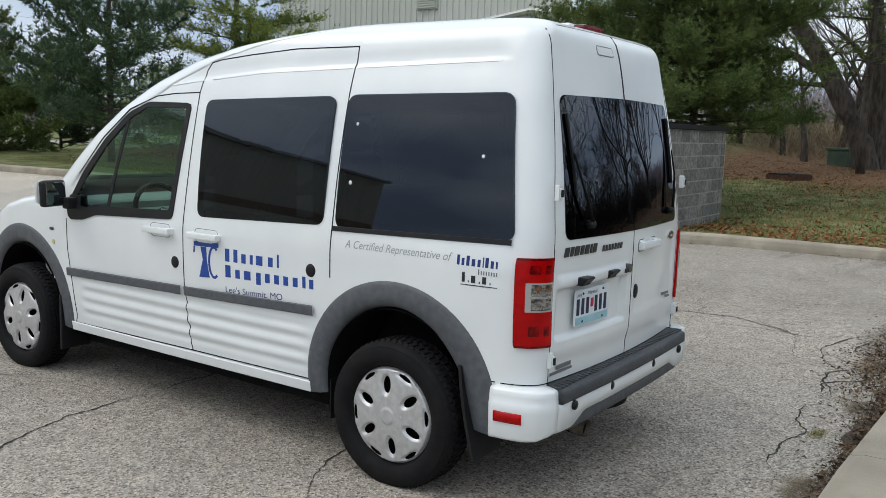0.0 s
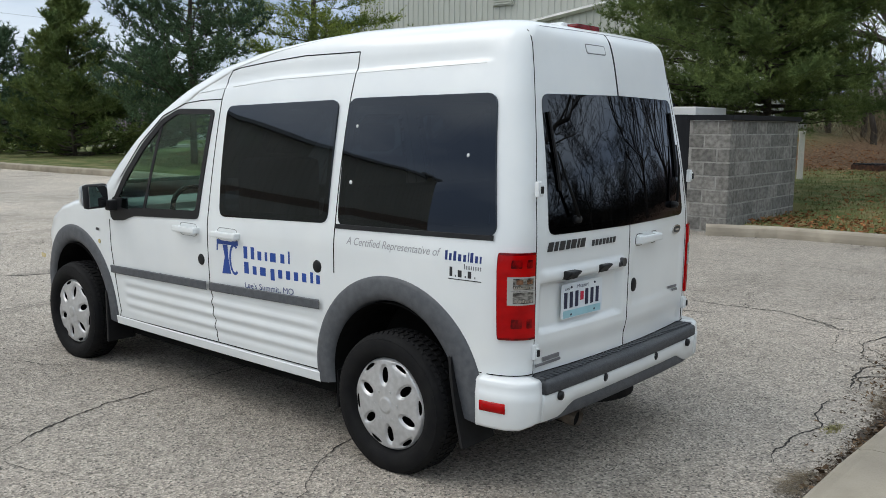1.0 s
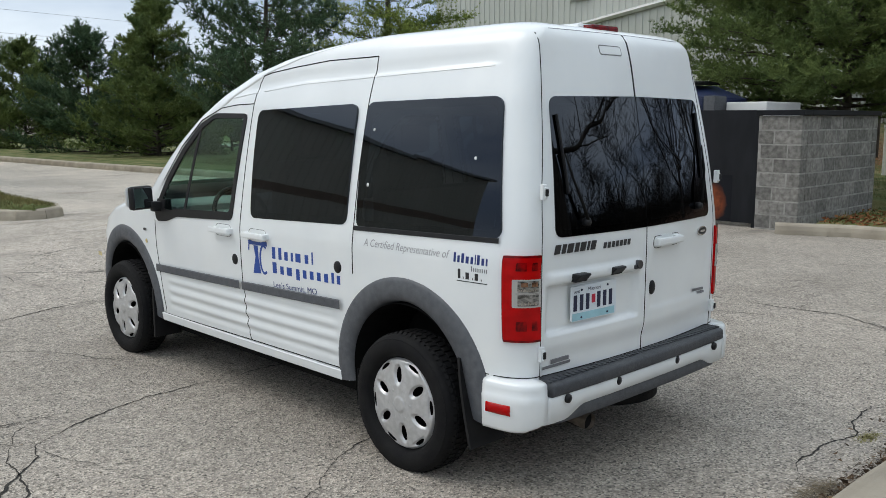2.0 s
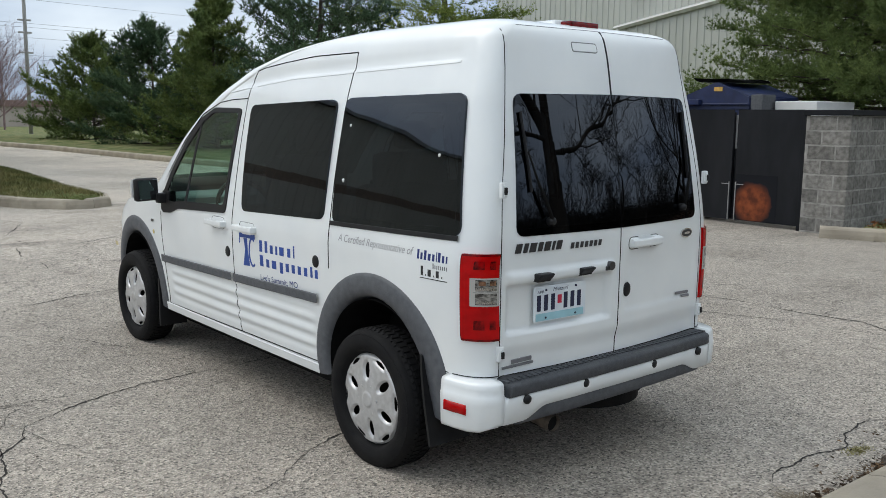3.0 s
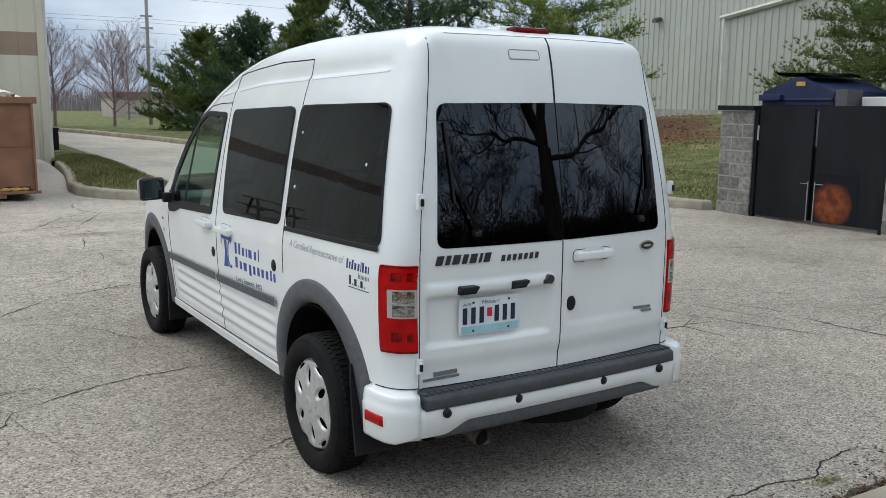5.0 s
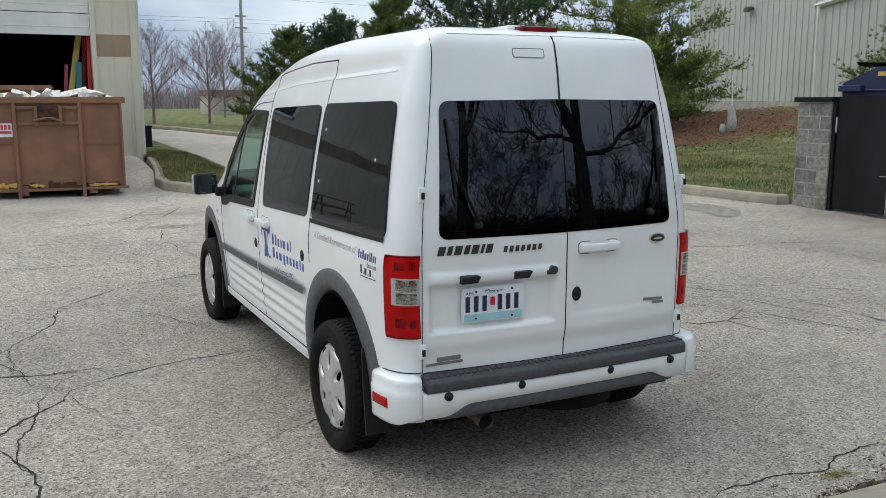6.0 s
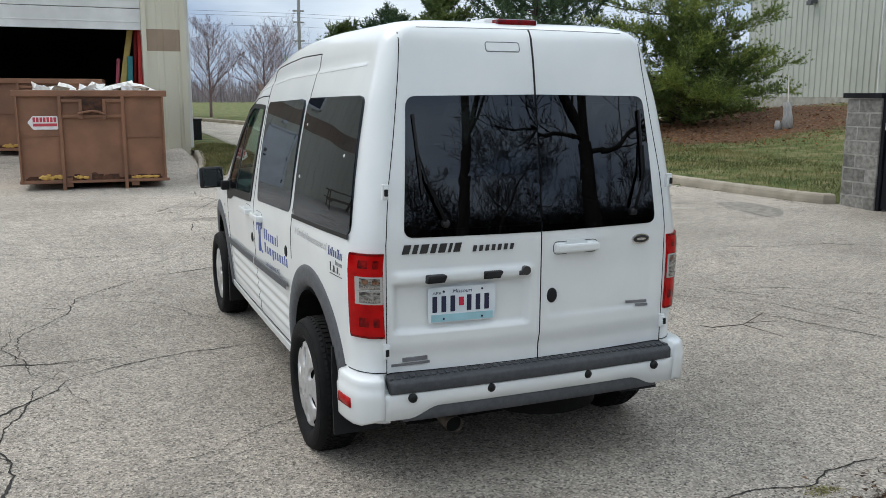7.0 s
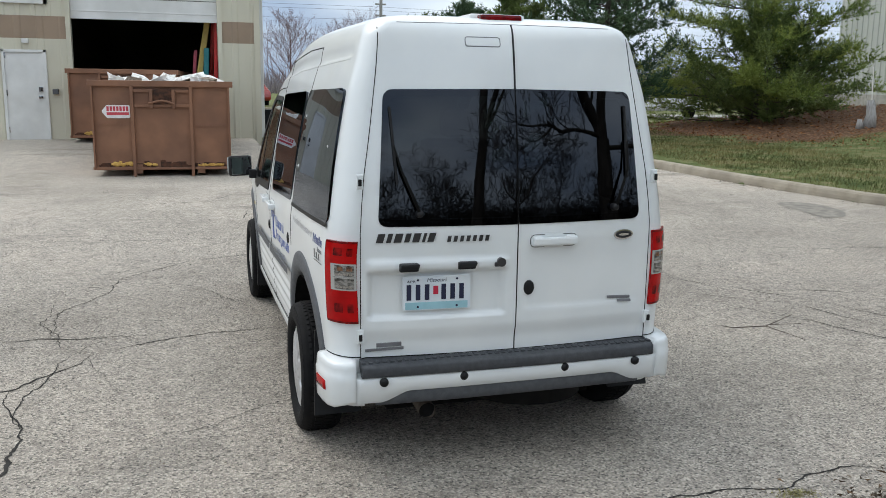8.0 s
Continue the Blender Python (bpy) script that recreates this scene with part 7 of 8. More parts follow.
for k in range(34):
    w, d, hh = rnd.uniform(0.15, 0.5), rnd.uniform(0.15, 0.4), rnd.uniform(0.03, 0.14)
    bm = bmesh.new()
    box(bm, -w / 2, w / 2, -d / 2, d / 2, -hh / 2, hh / 2)
    for v in bm.verts:
        v.co += Vector((rnd.uniform(-0.05, 0.05), rnd.uniform(-0.05, 0.05), rnd.uniform(-0.03, 0.03)))
    m = pose(rnd.uniform(-0.82, 0.82), 0.28 + 0.75 * rnd.random() * (1 if k < 24 else 3), 1.5 + rnd.uniform(-0.02, 0.11), rnd.uniform(-25, 25), rnd.uniform(-25, 25), rnd.uniform(0, 180))
    ob = part("debris_scrap", bm, M["debris"] if k % 6 else M["wood"], None, "scrap of white packaging heaped in the skip")
    ob.matrix_basis = sk.matrix_basis @ m
    tagged(ob, category="scrap", group="debris in the skip")
bm = bmesh.new()
box(bm, -1.02, 1.02, 0.1, 5.3, 0.3, 1.42)
ob = part("debris_heap", bm, M["debris"], None, "mass of pale debris filling the skip")
ob.matrix_basis = sk.matrix_basis.copy()
tagged(ob, category="debris", kind="stuff")

# white marker post, drain, green cabinet on the bank
bm = boxes((-0.065, 0.065, -0.065, 0.065, -0.3, 1.12), (-0.075, 0.075, -0.075, 0.075, 1.05, 1.13), bevel=0.01)
ob = part("marker_post", bm, M["pole_white"], None, "white wooden marker post on the leafy bank")
ob.matrix_basis = pose(17.3, 4.95, 0.33, 0, 3, 20)
tagged(ob, category="post")

# ---- trees ----
def needles(points, dirs, count, length, width, seed, droop=0.0):
    """Tufts of flat needles: each a narrow triangle that springs from a point about a direction."""
    rng = np.random.default_rng(seed)
    n = len(points)
    p = np.repeat(np.asarray(points), count, 0)
    d = np.repeat(np.asarray(dirs), count, 0)
    d = d / np.linalg.norm(d, axis=1, keepdims=True)
    r = rng.normal(size=p.shape)
    v = d * 0.95 + r * 0.55
    v[:, 2] -= droop
    v /= np.linalg.norm(v, axis=1, keepdims=True)
    side_ = np.cross(v, rng.normal(size=p.shape))
    side_ /= np.linalg.norm(side_, axis=1, keepdims=True)
    ln = length * rng.uniform(0.6, 1.25, (len(p), 1))
    a, b, c = p - side_ * width, p + side_ * width, p + v * ln
    verts = np.stack([a, b, c], 1).reshape(-1, 3)
    return verts


def tri_mesh(name, verts, material, parent, label="", kind=""):
    n = len(verts) // 3
    me = bpy.data.meshes.new(name)
    me.vertices.add(len(verts))
    me.vertices.foreach_set("co", np.asarray(verts, dtype=np.float32).ravel())
    me.loops.add(3 * n)
    me.loops.foreach_set("vertex_index", np.arange(3 * n, dtype=np.int32))
    me.polygons.add(n)
    me.polygons.foreach_set("loop_start", np.arange(0, 3 * n, 3, dtype=np.int32))
    me.update(calc_edges=True)
    me.materials.append(material)
    ob = new(name, me)
    if parent is not None:
        ob.parent = parent
    return tagged(ob, label, kind=kind)


def pine(at, h, reach, material, seed, label, low=0.05, density=1.0, tuft=0.13, gappy=0.15, rise=0.28, width=0.012, top=0.85, skew=(0, 0), skirt=0.72, count=9, trunk=0.012, whorl=1):
    """A pine: tapered trunk, limbs in whorls that turn up at their ends, and bottle-brush shoots of needles."""
    rnd = random.Random(seed)
    x, y = at
    tree = thing("pine_tree", label, "tree", (x, y, land(x, y) - 0.05), 0, "pines")
    bm = bmesh.new()
    lean = [(0.0, 0.0)]
    for k in range(8):
        lean.append((lean[-1][0] + rnd.uniform(-0.04, 0.04), lean[-1][1] + rnd.uniform(-0.04, 0.04)))
    tube(bm, [(lean[k][0], lean[k][1], h * k / 8) for k in range(9)], [trunk * h * (1 - k / 8.4) + 0.012 for k in range(9)], 10)
    part("trunk", bm, M["bark"], tree, "", True)
    pts, dirs = [], []
    limb = bmesh.new()
    z = h * low
    while z < h * 0.97:
        f = (z - h * low) / (h * (1 - low))
        wide_ = reach * max(0.1, (1 - f)) ** top * (skirt + (1 - skirt) * min(1, f * 5)) + 0.1
        for k in range(rnd.randint(5, 7) * whorl):
            if rnd.random() < gappy:
                continue
            a = rnd.uniform(0, 2 * math.pi)
            ln = wide_ * rnd.uniform(0.6, 1.15) * max(0.25, 1 + (math.cos(a) * skew[0] + math.sin(a) * skew[1]) * (1 - 0.8 * step(f, 0.22, 0.42)))
            up = rnd.uniform(0.0, 2 * rise) + 0.45 * f
            z1 = z + rnd.uniform(-0.15, 0.15) * h / 5
            ks = max(3, int(ln / 0.2))
            line = []
            bend = rnd.uniform(-0.25, 0.25)
            for s in range(ks + 1):
                t = s / ks
                aa = a + bend * t
                line.append(Vector((math.cos(aa) * ln * t, math.sin(aa) * ln * t, z1 + ln * (0.25 * up * t + 0.75 * up * t * t))) + Vector((rnd.uniform(-.03, .03), rnd.uniform(-.03, .03), rnd.uniform(-.03, .03))))
            tube(limb, line, [max(0.006, 0.032 * ln / reach * (1 - 0.9 * s / ks) * (1.2 - f)) for s in range(ks + 1)], 5, False)
            for s in range(1, ks + 1):
                t = s / ks
                if t < 0.18 and f < 0.8:
                    continue
                d = (line[s] - line[s - 1]).normalized()
                for q in range(max(1, int(density * rnd.uniform(1.6, 3.4) * (1.25 if t > 0.6 else 0.8)))):
                    sd = (Vector((rnd.uniform(-1, 1), rnd.uniform(-1, 1), rnd.uniform(-0.3, 0.8))) + d * 0.7).normalized()
                    sl = rnd.uniform(0.14, 0.42) * (0.75 + 0.45 * (1 - f)) * (reach / 2.6) ** 0.6
                    for w in (0.25, 0.5, 0.75, 1.0):
                        p = line[s] + sd * sl * w + Vector((0, 0, 0.12 * sl * w * w))
                        pts.append(p)
                        dirs.append(sd + Vector((0, 0, 0.45 * w)))
        z += rnd.uniform(0.17, 0.3) * (h / 6) ** 0.5
    for w in range(8):
        pts.append(Vector((lean[-1][0], lean[-1][1], h * (0.95 + 0.01 * w))))
        dirs.append(Vector((0, 0, 1)))
    part("branchwork", limb, M["bark"], tree, "", True, kind="stuff")
    tri_mesh("crown", needles([tuple(p) for p in pts], [tuple(d) for d in dirs], count, tuft, width, seed), material, tree, "needle tufts", kind="stuff")
    return tree


DK, GR, WP = M["darkpine"], M["pine"], M["whitepine"]
pine((9.6, 35.5), 4.1, 2.9, GR, 1, "bushy green pine on the grass by the road", 0.01, density=2.2, gappy=0.08, top=1.0, skirt=0.9)
pine((9.5, 29.0), 4.3, 2.5, DK, 2, "bushy dark green pine on the grass by the road", 0.01, density=2.3, gappy=0.06, top=1.0, skirt=0.9)
pine((9.6, 24.0), 4.9, 2.4, GR, 3, "bushy green pine on the grass by the road", 0.01, density=2.3, gappy=0.06, top=1.05, skirt=0.9)
pine((9.5, 17.6), 7.0, 2.7, DK, 4, "tall dark pine with gaps in its crown", 0.11, density=1.7, gappy=0.18, top=0.7, skirt=0.5)
pine((15.6, 19.8), 10.5, 4.4, WP, 5, "tall yellow-green white pine on a mulched bank", 0.03, 2.3, 0.12, 0.3, 0.03, 0.0075, 0.9, skirt=0.85, count=9)
pine((13.5, 4.4), 7.0, 2.9, GR, 6, "green pine overhanging the block enclosure", 0.225, 3.6, 0.085, 0.0, 0.05, 0.0045, 0.3, (0.0, 0.28), 0.98, count=17, whorl=2)
pine((20.6, 6.4), 9.0, 2.6, GR, 7, "green pine with a high ragged crown on the leafy bank", 0.27, 1.3, 0.15, 0.3, 0.1, 0.008, 0.6)
pine((23.5, 2.9), 10.0, 2.9, GR, 17, "tall pine with a ragged crown among bare trees", 0.3, 1.2, 0.15, 0.4, 0.05, 0.008, 0.5)
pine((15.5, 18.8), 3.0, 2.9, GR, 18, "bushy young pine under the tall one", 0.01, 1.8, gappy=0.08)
pine((12.8, 31.5), 4.2, 2.4, DK, 8, "dark pine behind the others", 0.01, density=1.6)
pine((13.4, 26.0), 3.6, 2.4, DK, 9, "dark pine behind the others", 0.01, density=1.6)


def bare_tree(at, h, seed, label, radius=0.16, spread=0.55, depth=6, twig="twig", fork=0.35, lean=(0, 0), group="bare trees", base=None, buds=0, limbs=None, curl=0.14, least=0.0):
    """A leafless tree: each limb divides into thinner ones."""
    rnd = random.Random(seed)
    x, y = at
    tree = thing("bare_tree", label, "tree", (x, y, (land(x, y) if base is None else base) - 0.08), 0, group)
    trunk, twigs = bmesh.new(), bmesh.new()
    tips = []

    def grow(p, d, length, r, level):
        n = 4 if level < 2 else 3
        line, radii = [p], [r]
        for k in range(n):
            d = (d + Vector((rnd.uniform(-1, 1), rnd.uniform(-1, 1), rnd.uniform(-0.5, 0.8))) * curl * (1 + 0.25 * level)).normalized()
            line.append(line[-1] + d * length / n)
            radii.append(max(least, r * (1 - 0.38 * (k + 1) / n)))
        tube(trunk if level < 2 else twigs, line, radii, 9 if level == 0 else 6 if level == 1 else 4 if level < 4 else 3, False)
        if level >= depth:
            tips.append(line[-1])
            return
        kids = rnd.choice((2, 3, 3)) if level < 2 else rnd.choice((2, 2, 3))
        for k in range(kids):
            side_ = Vector((rnd.uniform(-1, 1), rnd.uniform(-1, 1), rnd.uniform(-0.3, 0.5)))
            nd = (d + side_ * spread * rnd.uniform(0.7, 1.3)).normalized()
            if nd.z < -0.1:
                nd.z = 0.1
            at_ = line[-1] if k < 2 else line[rnd.randint(max(1, n - 2), n)]
            grow(at_, nd, length * rnd.uniform(0.62, 0.86), radii[-1] * (0.78 if k else 0.9) * rnd.uniform(0.75, 1.0), level + 1)
        for k in range(1 if level < 3 else 2):
            at_ = line[rnd.randint(1, n)]
            nd = (d * 0.3 + Vector((rnd.uniform(-1, 1), rnd.uniform(-1, 1), rnd.uniform(0, 0.6)))).normalized()
            grow(at_, nd, length * 0.5, radii[-1] * 0.4, max(level + 2, depth - 2))
    if limbs:
        stem = limbs[0]
        tube(trunk, [Vector(p) for p in stem], [radius * (1.25 - 0.4 * k / (len(stem) - 1)) for k in range(len(stem))], 10, False)
        for start, end, r in limbs[1:]:
            a, b = Vector(start), Vector(end)
            waves = [Vector((rnd.uniform(-1, 1), rnd.uniform(-1, 1), rnd.uniform(-1, 1))) * (b - a).length * q for q in (0.07, 0.05, 0.025, 0.015)]
            bend = [a.lerp(b, k / 18) + sum((w * math.sin(math.pi * (i + 1) * k / 18) for i, w in enumerate(waves)), Vector((0, 0, 0))) for k in range(19)]
            tube(trunk, bend, [r * (1 - 0.55 * k / 18) for k in range(19)], 8, False)
            for k in range(5, 19, 2):
                for _ in range(2 if k > 16 else 1):
                    nd = ((b - a).normalized() + Vector((rnd.uniform(-1, 1), rnd.uniform(-1, 1), rnd.uniform(-0.5, 0.9))) * 0.8).normalized()
                    grow(bend[k], nd, (b - a).length * rnd.uniform(0.25, 0.5), r * (0.45 if k > 16 else 0.3), 2)
    else:
        grow(Vector((0, 0, 0)), Vector((lean[0], lean[1], 1)).normalized(), h * fork, radius, 0)
    part("trunk", trunk, M["bark"], tree, "", True)
    part("crown", twigs, M[twig], tree, "bare twigs", kind="stuff")
    if buds:
        rng = np.random.default_rng(seed)
        pts = [tuple(t + Vector(rng.normal(0, 0.06, 3))) for t in tips for _ in range(buds)]
        tri_mesh("bud_haze", needles(pts, [(0, 0, 1)] * len(pts), 2, 0.06, 0.02, seed), M["pinktwig"], tree, "small pinkish buds", kind="stuff")
    return tree


def fan_tree(at, h, wide_, seed, label):
    """A small ornamental tree in bud: short trunk, limbs that fan upward, each with side twigs."""
    rnd = random.Random(seed)
    tree = thing("bare_tree", label, "tree", (*at, land(*at) - 0.05), 0, "bare trees")
    trunk, twigs, tips = bmesh.new(), bmesh.new(), []
    tube(trunk, [(0, 0, 0), (0.02, 0, h * 0.3), (0, 0.03, h * 0.6), (0, 0, h * 0.98)], [0.075, 0.06, 0.035, 0.006], 8, False)

    def shoot(p, d, length, r, level):
        n = 5
        line = [p]
        for k in range(n):
            d = (d + Vector((rnd.uniform(-1, 1), rnd.uniform(-1, 1), rnd.uniform(-0.2, 0.7))) * 0.1).normalized()
            line.append(line[-1] + d * length / n)
        tube(twigs, line, [r * (1 - 0.75 * k / n) for k in range(n + 1)], 4 if level < 2 else 3, False)
        if level == 3:
            tips.extend(line[2:])
            return
        for k in range(1, n + 1):
            for _ in range(2):
                nd = (d + Vector((rnd.uniform(-1, 1), rnd.uniform(-1, 1), rnd.uniform(-0.3, 0.6))) * 0.75).normalized()
                shoot(line[k], nd, length * rnd.uniform(0.3, 0.48), r * 0.45, level + 1)
    for k in range(24):
        f = 0.17 + 0.75 * k / 23
        a = k * 2.4 + rnd.uniform(-0.4, 0.4)
        up = 0.75 + 0.9 * f
        d = Vector((math.cos(a), math.sin(a), up)).normalized()
        shoot(Vector((0, 0, h * f)), d, (wide_ * (1.15 - 0.85 * f)) * rnd.uniform(0.85, 1.15) * 1.4, 0.026 * (1.2 - f), 1)
    part("trunk", trunk, M["pinktwig"], tree, "", True)
    part("crown", twigs, M["pinktwig"], tree, "bare budding twigs", kind="stuff")
    rng_ = np.random.default_rng(seed)
    pts = [tuple(p + Vector(rng_.normal(0, 0.02, 3))) for p in tips]
    tri_mesh("bud_haze", needles(pts, [(0, 0, 1)] * len(pts), 1, 0.035, 0.009, seed), M["pinktwig"], tree, "small pinkish buds", kind="stuff")
    return tree


fan_tree((7.05, 41.3), 3.9, 1.55, 21, "small bare tree with pinkish buds on the grass")
fan_tree((4.2, 40.0), 4.0, 1.7, 22, "bare tree with pinkish twigs beside the road")
fan_tree((12.5, 62.0), 6.0, 2.4, 23, "bare tree on the grass in the distance")
for k, (x, y, h, r, ln) in enumerate(((23.0, -0.6, 13, 0.15, (0.02, 0.0)), (25.0, 0.1, 12, 0.15, (0.05, 0.1)), (27.0, 5.2, 11, 0.16, (0, 0)), (31.0, 2.8, 12, 0.15, (0, 0)), (22.0, -4.5, 12, 0.2, (0, 0)), (33.0, -2.0, 13, 0.18, (0, 0)), (30.0, 7.0, 11, 0.14, (0, 0)))):
    bare_tree((x, y), h, 32 + k, "leafless woodland tree on the leafy bank", r * 0.8, 0.7, 6 if k < 4 else 5, "twig", 0.22, ln, curl=0.2)
bare_tree((24.9, 2.95), 12, 31, "thick leaning leafless tree with a forked trunk", 0.3, 0.6, 5, "bark",
          limbs=[[(0, 0, 0), (0, 0.25, 0.9), (0, 0.75, 1.9), (0, 1.45, 3.2), (0, 2.3, 4.4)], ((0, 1.4, 3.1), (0.4, 4.2, 4.0), 0.14), ((0, 2.25, 4.35), (0, 4.6, 6.6), 0.17), ((0, 2.25, 4.35), (0.3, 2.4, 7.6), 0.17), ((0, 0.9, 2.2), (-0.3, 3.6, 3.0), 0.09)])
bare_tree((25.4, 2.75), 12, 30, "tall upright leafless tree with dark bark", 0.26, 0.6, 5, "bark",
          limbs=[[(0, 0, 0), (0, 0.1, 1.6), (0, 0.25, 3.2), (0, 0.5, 5.2)], ((0, 0.3, 3.6), (0.3, -2.2, 6.0), 0.12), ((0, 0.5, 5.1), (0, 1.9, 8.0), 0.15), ((0, 0.2, 2.9), (0.2, 2.0, 4.6), 0.09), ((0, 0.5, 5.1), (0, -0.3, 8.4), 0.14)])
grove = [o for o in scene.objects if o.name.startswith('bare_tree') and o.parent is None][-8:-2]
spots = random.Random(8)
for k in range(12):
    x, y = 27.5 + 0.9 * k, spots.uniform(2.0, 8.0)
    copy_thing(grove[k % 6], pose(x, y, land(x, y) - 0.08, 0, 0, spots.uniform(0, 360)) @ Matrix.Scale(spots.uniform(0.8, 1.1), 4))
# woods behind the walker, seen in the van's rear glass
bare_tree((7.3, -9.2), 12, 51, "thick forked leafless tree behind the parking lot", 0.3, 0.58, 5, "bark", base=0.0, curl=0.26, least=0.007,
          limbs=[[(0.25, 0, 0), (0.1, 0, 1.5), (0.0, 0, 2.7), (0.1, 0, 4.2)], ((0.08, 0, 4.05), (-1.4, 0.2, 7.6), 0.2), ((0.1, 0, 4.1), (0.9, -0.2, 8.5), 0.19), ((0.12, 0, 3.9), (4.3, 0.3, 5.2), 0.1), ((0.0, 0, 4.3), (-2.4, 0.4, 4.5), 0.08)])
bare_tree((2.3, -9.2), 14, 52, "tall thick leafless tree behind the parking lot", 0.2, 0.58, 6, "bark", 0.42, base=0.0, curl=0.12, least=0.007)
bare_tree((21.4, -9.4), 10, 53, "leafless tree with a wide fan of branches behind the parking lot", 0.13, 0.6, 5, "bark", base=0.0, curl=0.24, least=0.009,
          limbs=[[(0, 0, 0), (0.1, 0, 1.4), (0.1, 0, 2.8)]] + [((0.1, 0, 2.3 + 0.12 * k), (-7.5 + 1.85 * k, 0.8 * (-1) ** k, 5.6 + 2.6 * math.sin(math.pi * (k + 1) / 9)), 0.065) for k in range(8)])
bare_tree((34.0, -10.5), 11, 54, "leafless tree with spreading branches behind the parking lot", 0.25, 0.6, 5, "bark", base=0.0, curl=0.2, least=0.012,
          limbs=[[(0, 0, 0), (0.1, 0, 1.6), (0.1, 0, 3.0)]] + [((0.1, 0, 2.5 + 0.12 * k), (-8.0 + 2.3 * k, 0.9 * (-1) ** k, 6.5 + 3.0 * math.sin(math.pi * (k + 1) / 8)), 0.12) for k in range(7)])
kinds = []
for k, (x, y, h, r, ln) in enumerate(((3.75, -9.6, 11, 0.075, (0.0, 0)), (4.6, -10.6, 9, 0.06, (-0.1, 0)), (13.6, -10.5, 9, 0.09, (0.05, 0)), (-1.0, -11.5, 10, 0.11, (0, 0)), (17.0, -11.0, 9, 0.09, (-0.1, 0)), (11.0, -12.0, 8, 0.07, (0, 0)))):
    kinds.append(bare_tree((x, y), h, 60 + k, "leafless twiggy woodland tree behind the parking lot", r, 0.75, 6, "bark", 0.2, ln, base=0.0, curl=0.24, least=0.008))
spots = random.Random(23)
for k in range(26):
    x = -10 + 2.3 * k + spots.uniform(-0.7, 0.7)
    copy_thing(kinds[k % 6], pose(x, spots.uniform(-21, -13.5), 0, 0, 0, spots.uniform(0, 360)) @ Matrix.Scale(spots.uniform(0.75, 1.2), 4))

# undergrowth and distant woods
rng = np.random.default_rng(5)


def thicket(name, boxes_, count, low, high, material, label, lean=0.35, width=0.02):
    verts = []
    for _ in range(count):
        x0, x1, y0, y1 = boxes_[rng.integers(len(boxes_))]
        x, y = rng.uniform(x0, x1), rng.uniform(y0, y1)
        h = rng.uniform(low, high)
        z = land(x, y)
        if x < 2 and 11 < y < 20:
            f = (x - table(y, WEST) - 0.1) / (table(y, EAST) - table(y, WEST) - 0.2)
            if not 0 < f < 1:
                continue
            z = lot(y) + 0.125 + 0.08 * math.sin(math.pi * f)
        a = rng.uniform(0, 2 * np.pi)
        dx, dy = rng.normal(0, lean, 2) * h
        w = width * h
        verts += [(x - w * np.cos(a), y - w * np.sin(a), z), (x + w * np.cos(a), y + w * np.sin(a), z), (x + dx, y + dy, z + h)]
    return tri_mesh(name, np.array(verts), material, None, label, "stuff")


thicket("undergrowth", [(28, 40, -7, 9), (30, 44, -6, 8)], 16000, 0.4, 1.7, M["brush"], "tangle of pale dry undergrowth on the bank", 0.75, 0.006)


def twig_mass(x0, x1, y0, y1, count, height, size, material, label):
    """A tangle of short crooked twigs, dense near the ground and thinning out towards an uneven top."""
    x, y, u = rng.uniform(x0, x1, count), rng.uniform(y0, y1, count), rng.random(count) ** 1.5
    top = height * (0.72 + 0.2 * np.sin(x * 0.9 + y) + 0.14 * np.sin(x * 2.3 + 1.7 * y) + 0.1 * np.sin(x * 5.1))
    c = np.stack((x, y, u * top), 1)
    d = rng.normal(0, 1, (count, 3)) + np.array((0, 0, 0.7))
    d *= (size * rng.uniform(0.5, 1.4, count) / np.linalg.norm(d, axis=1))[:, None]
    w = np.cross(d, rng.normal(0, 1, (count, 3)))
    w *= (size * 0.034 / np.linalg.norm(w, axis=1))[:, None]
    return tri_mesh("undergrowth", np.stack((c - w, c + w, c + d), 1).reshape(-1, 3), material, None, label, "stuff")


twig_mass(-14, 60, -13.5, -8.0, 34000, 1.5, 0.4, M["darkbrush"], "low dark brush behind the lot")
twig_mass(-18, 75, -17.0, -13.0, 110000, 2.9, 0.5, M["darkbrush"], "dense dark thicket behind the lot")
twig_mass(-22, 95, -26.0, -17.0, 90000, 4.3, 0.7, M["darkbrush"], "tall dark undergrowth of the woods behind the lot")
bushes = [bare_tree((3.0 + 4 * k, -13.5 - k), 5.5, 81 + k, "bare twiggy sapling behind the parking lot", 0.04, 0.65, 5, "bark", 0.2, base=0.0, group="saplings", curl=0.24, least=0.006) for k in range(3)]
spots = random.Random(17)
for k in range(60):
    b = copy_thing(bushes[k % 3], pose(-9 + 0.85 * k + spots.uniform(-0.6, 0.6), spots.uniform(-17.5, -11.0), -0.05, 0, 0, spots.uniform(0, 360)) @ Matrix.Scale(spots.uniform(0.5, 0.9), 4))
thicket("far_woods", [(-80, 60, 130, 170), (50, 110, 90, 130), (70, 110, -30, 60)], 40000, 1.5, 4.6, M["far_wood"], "brownish woods in the distance", 0.2, 0.02)
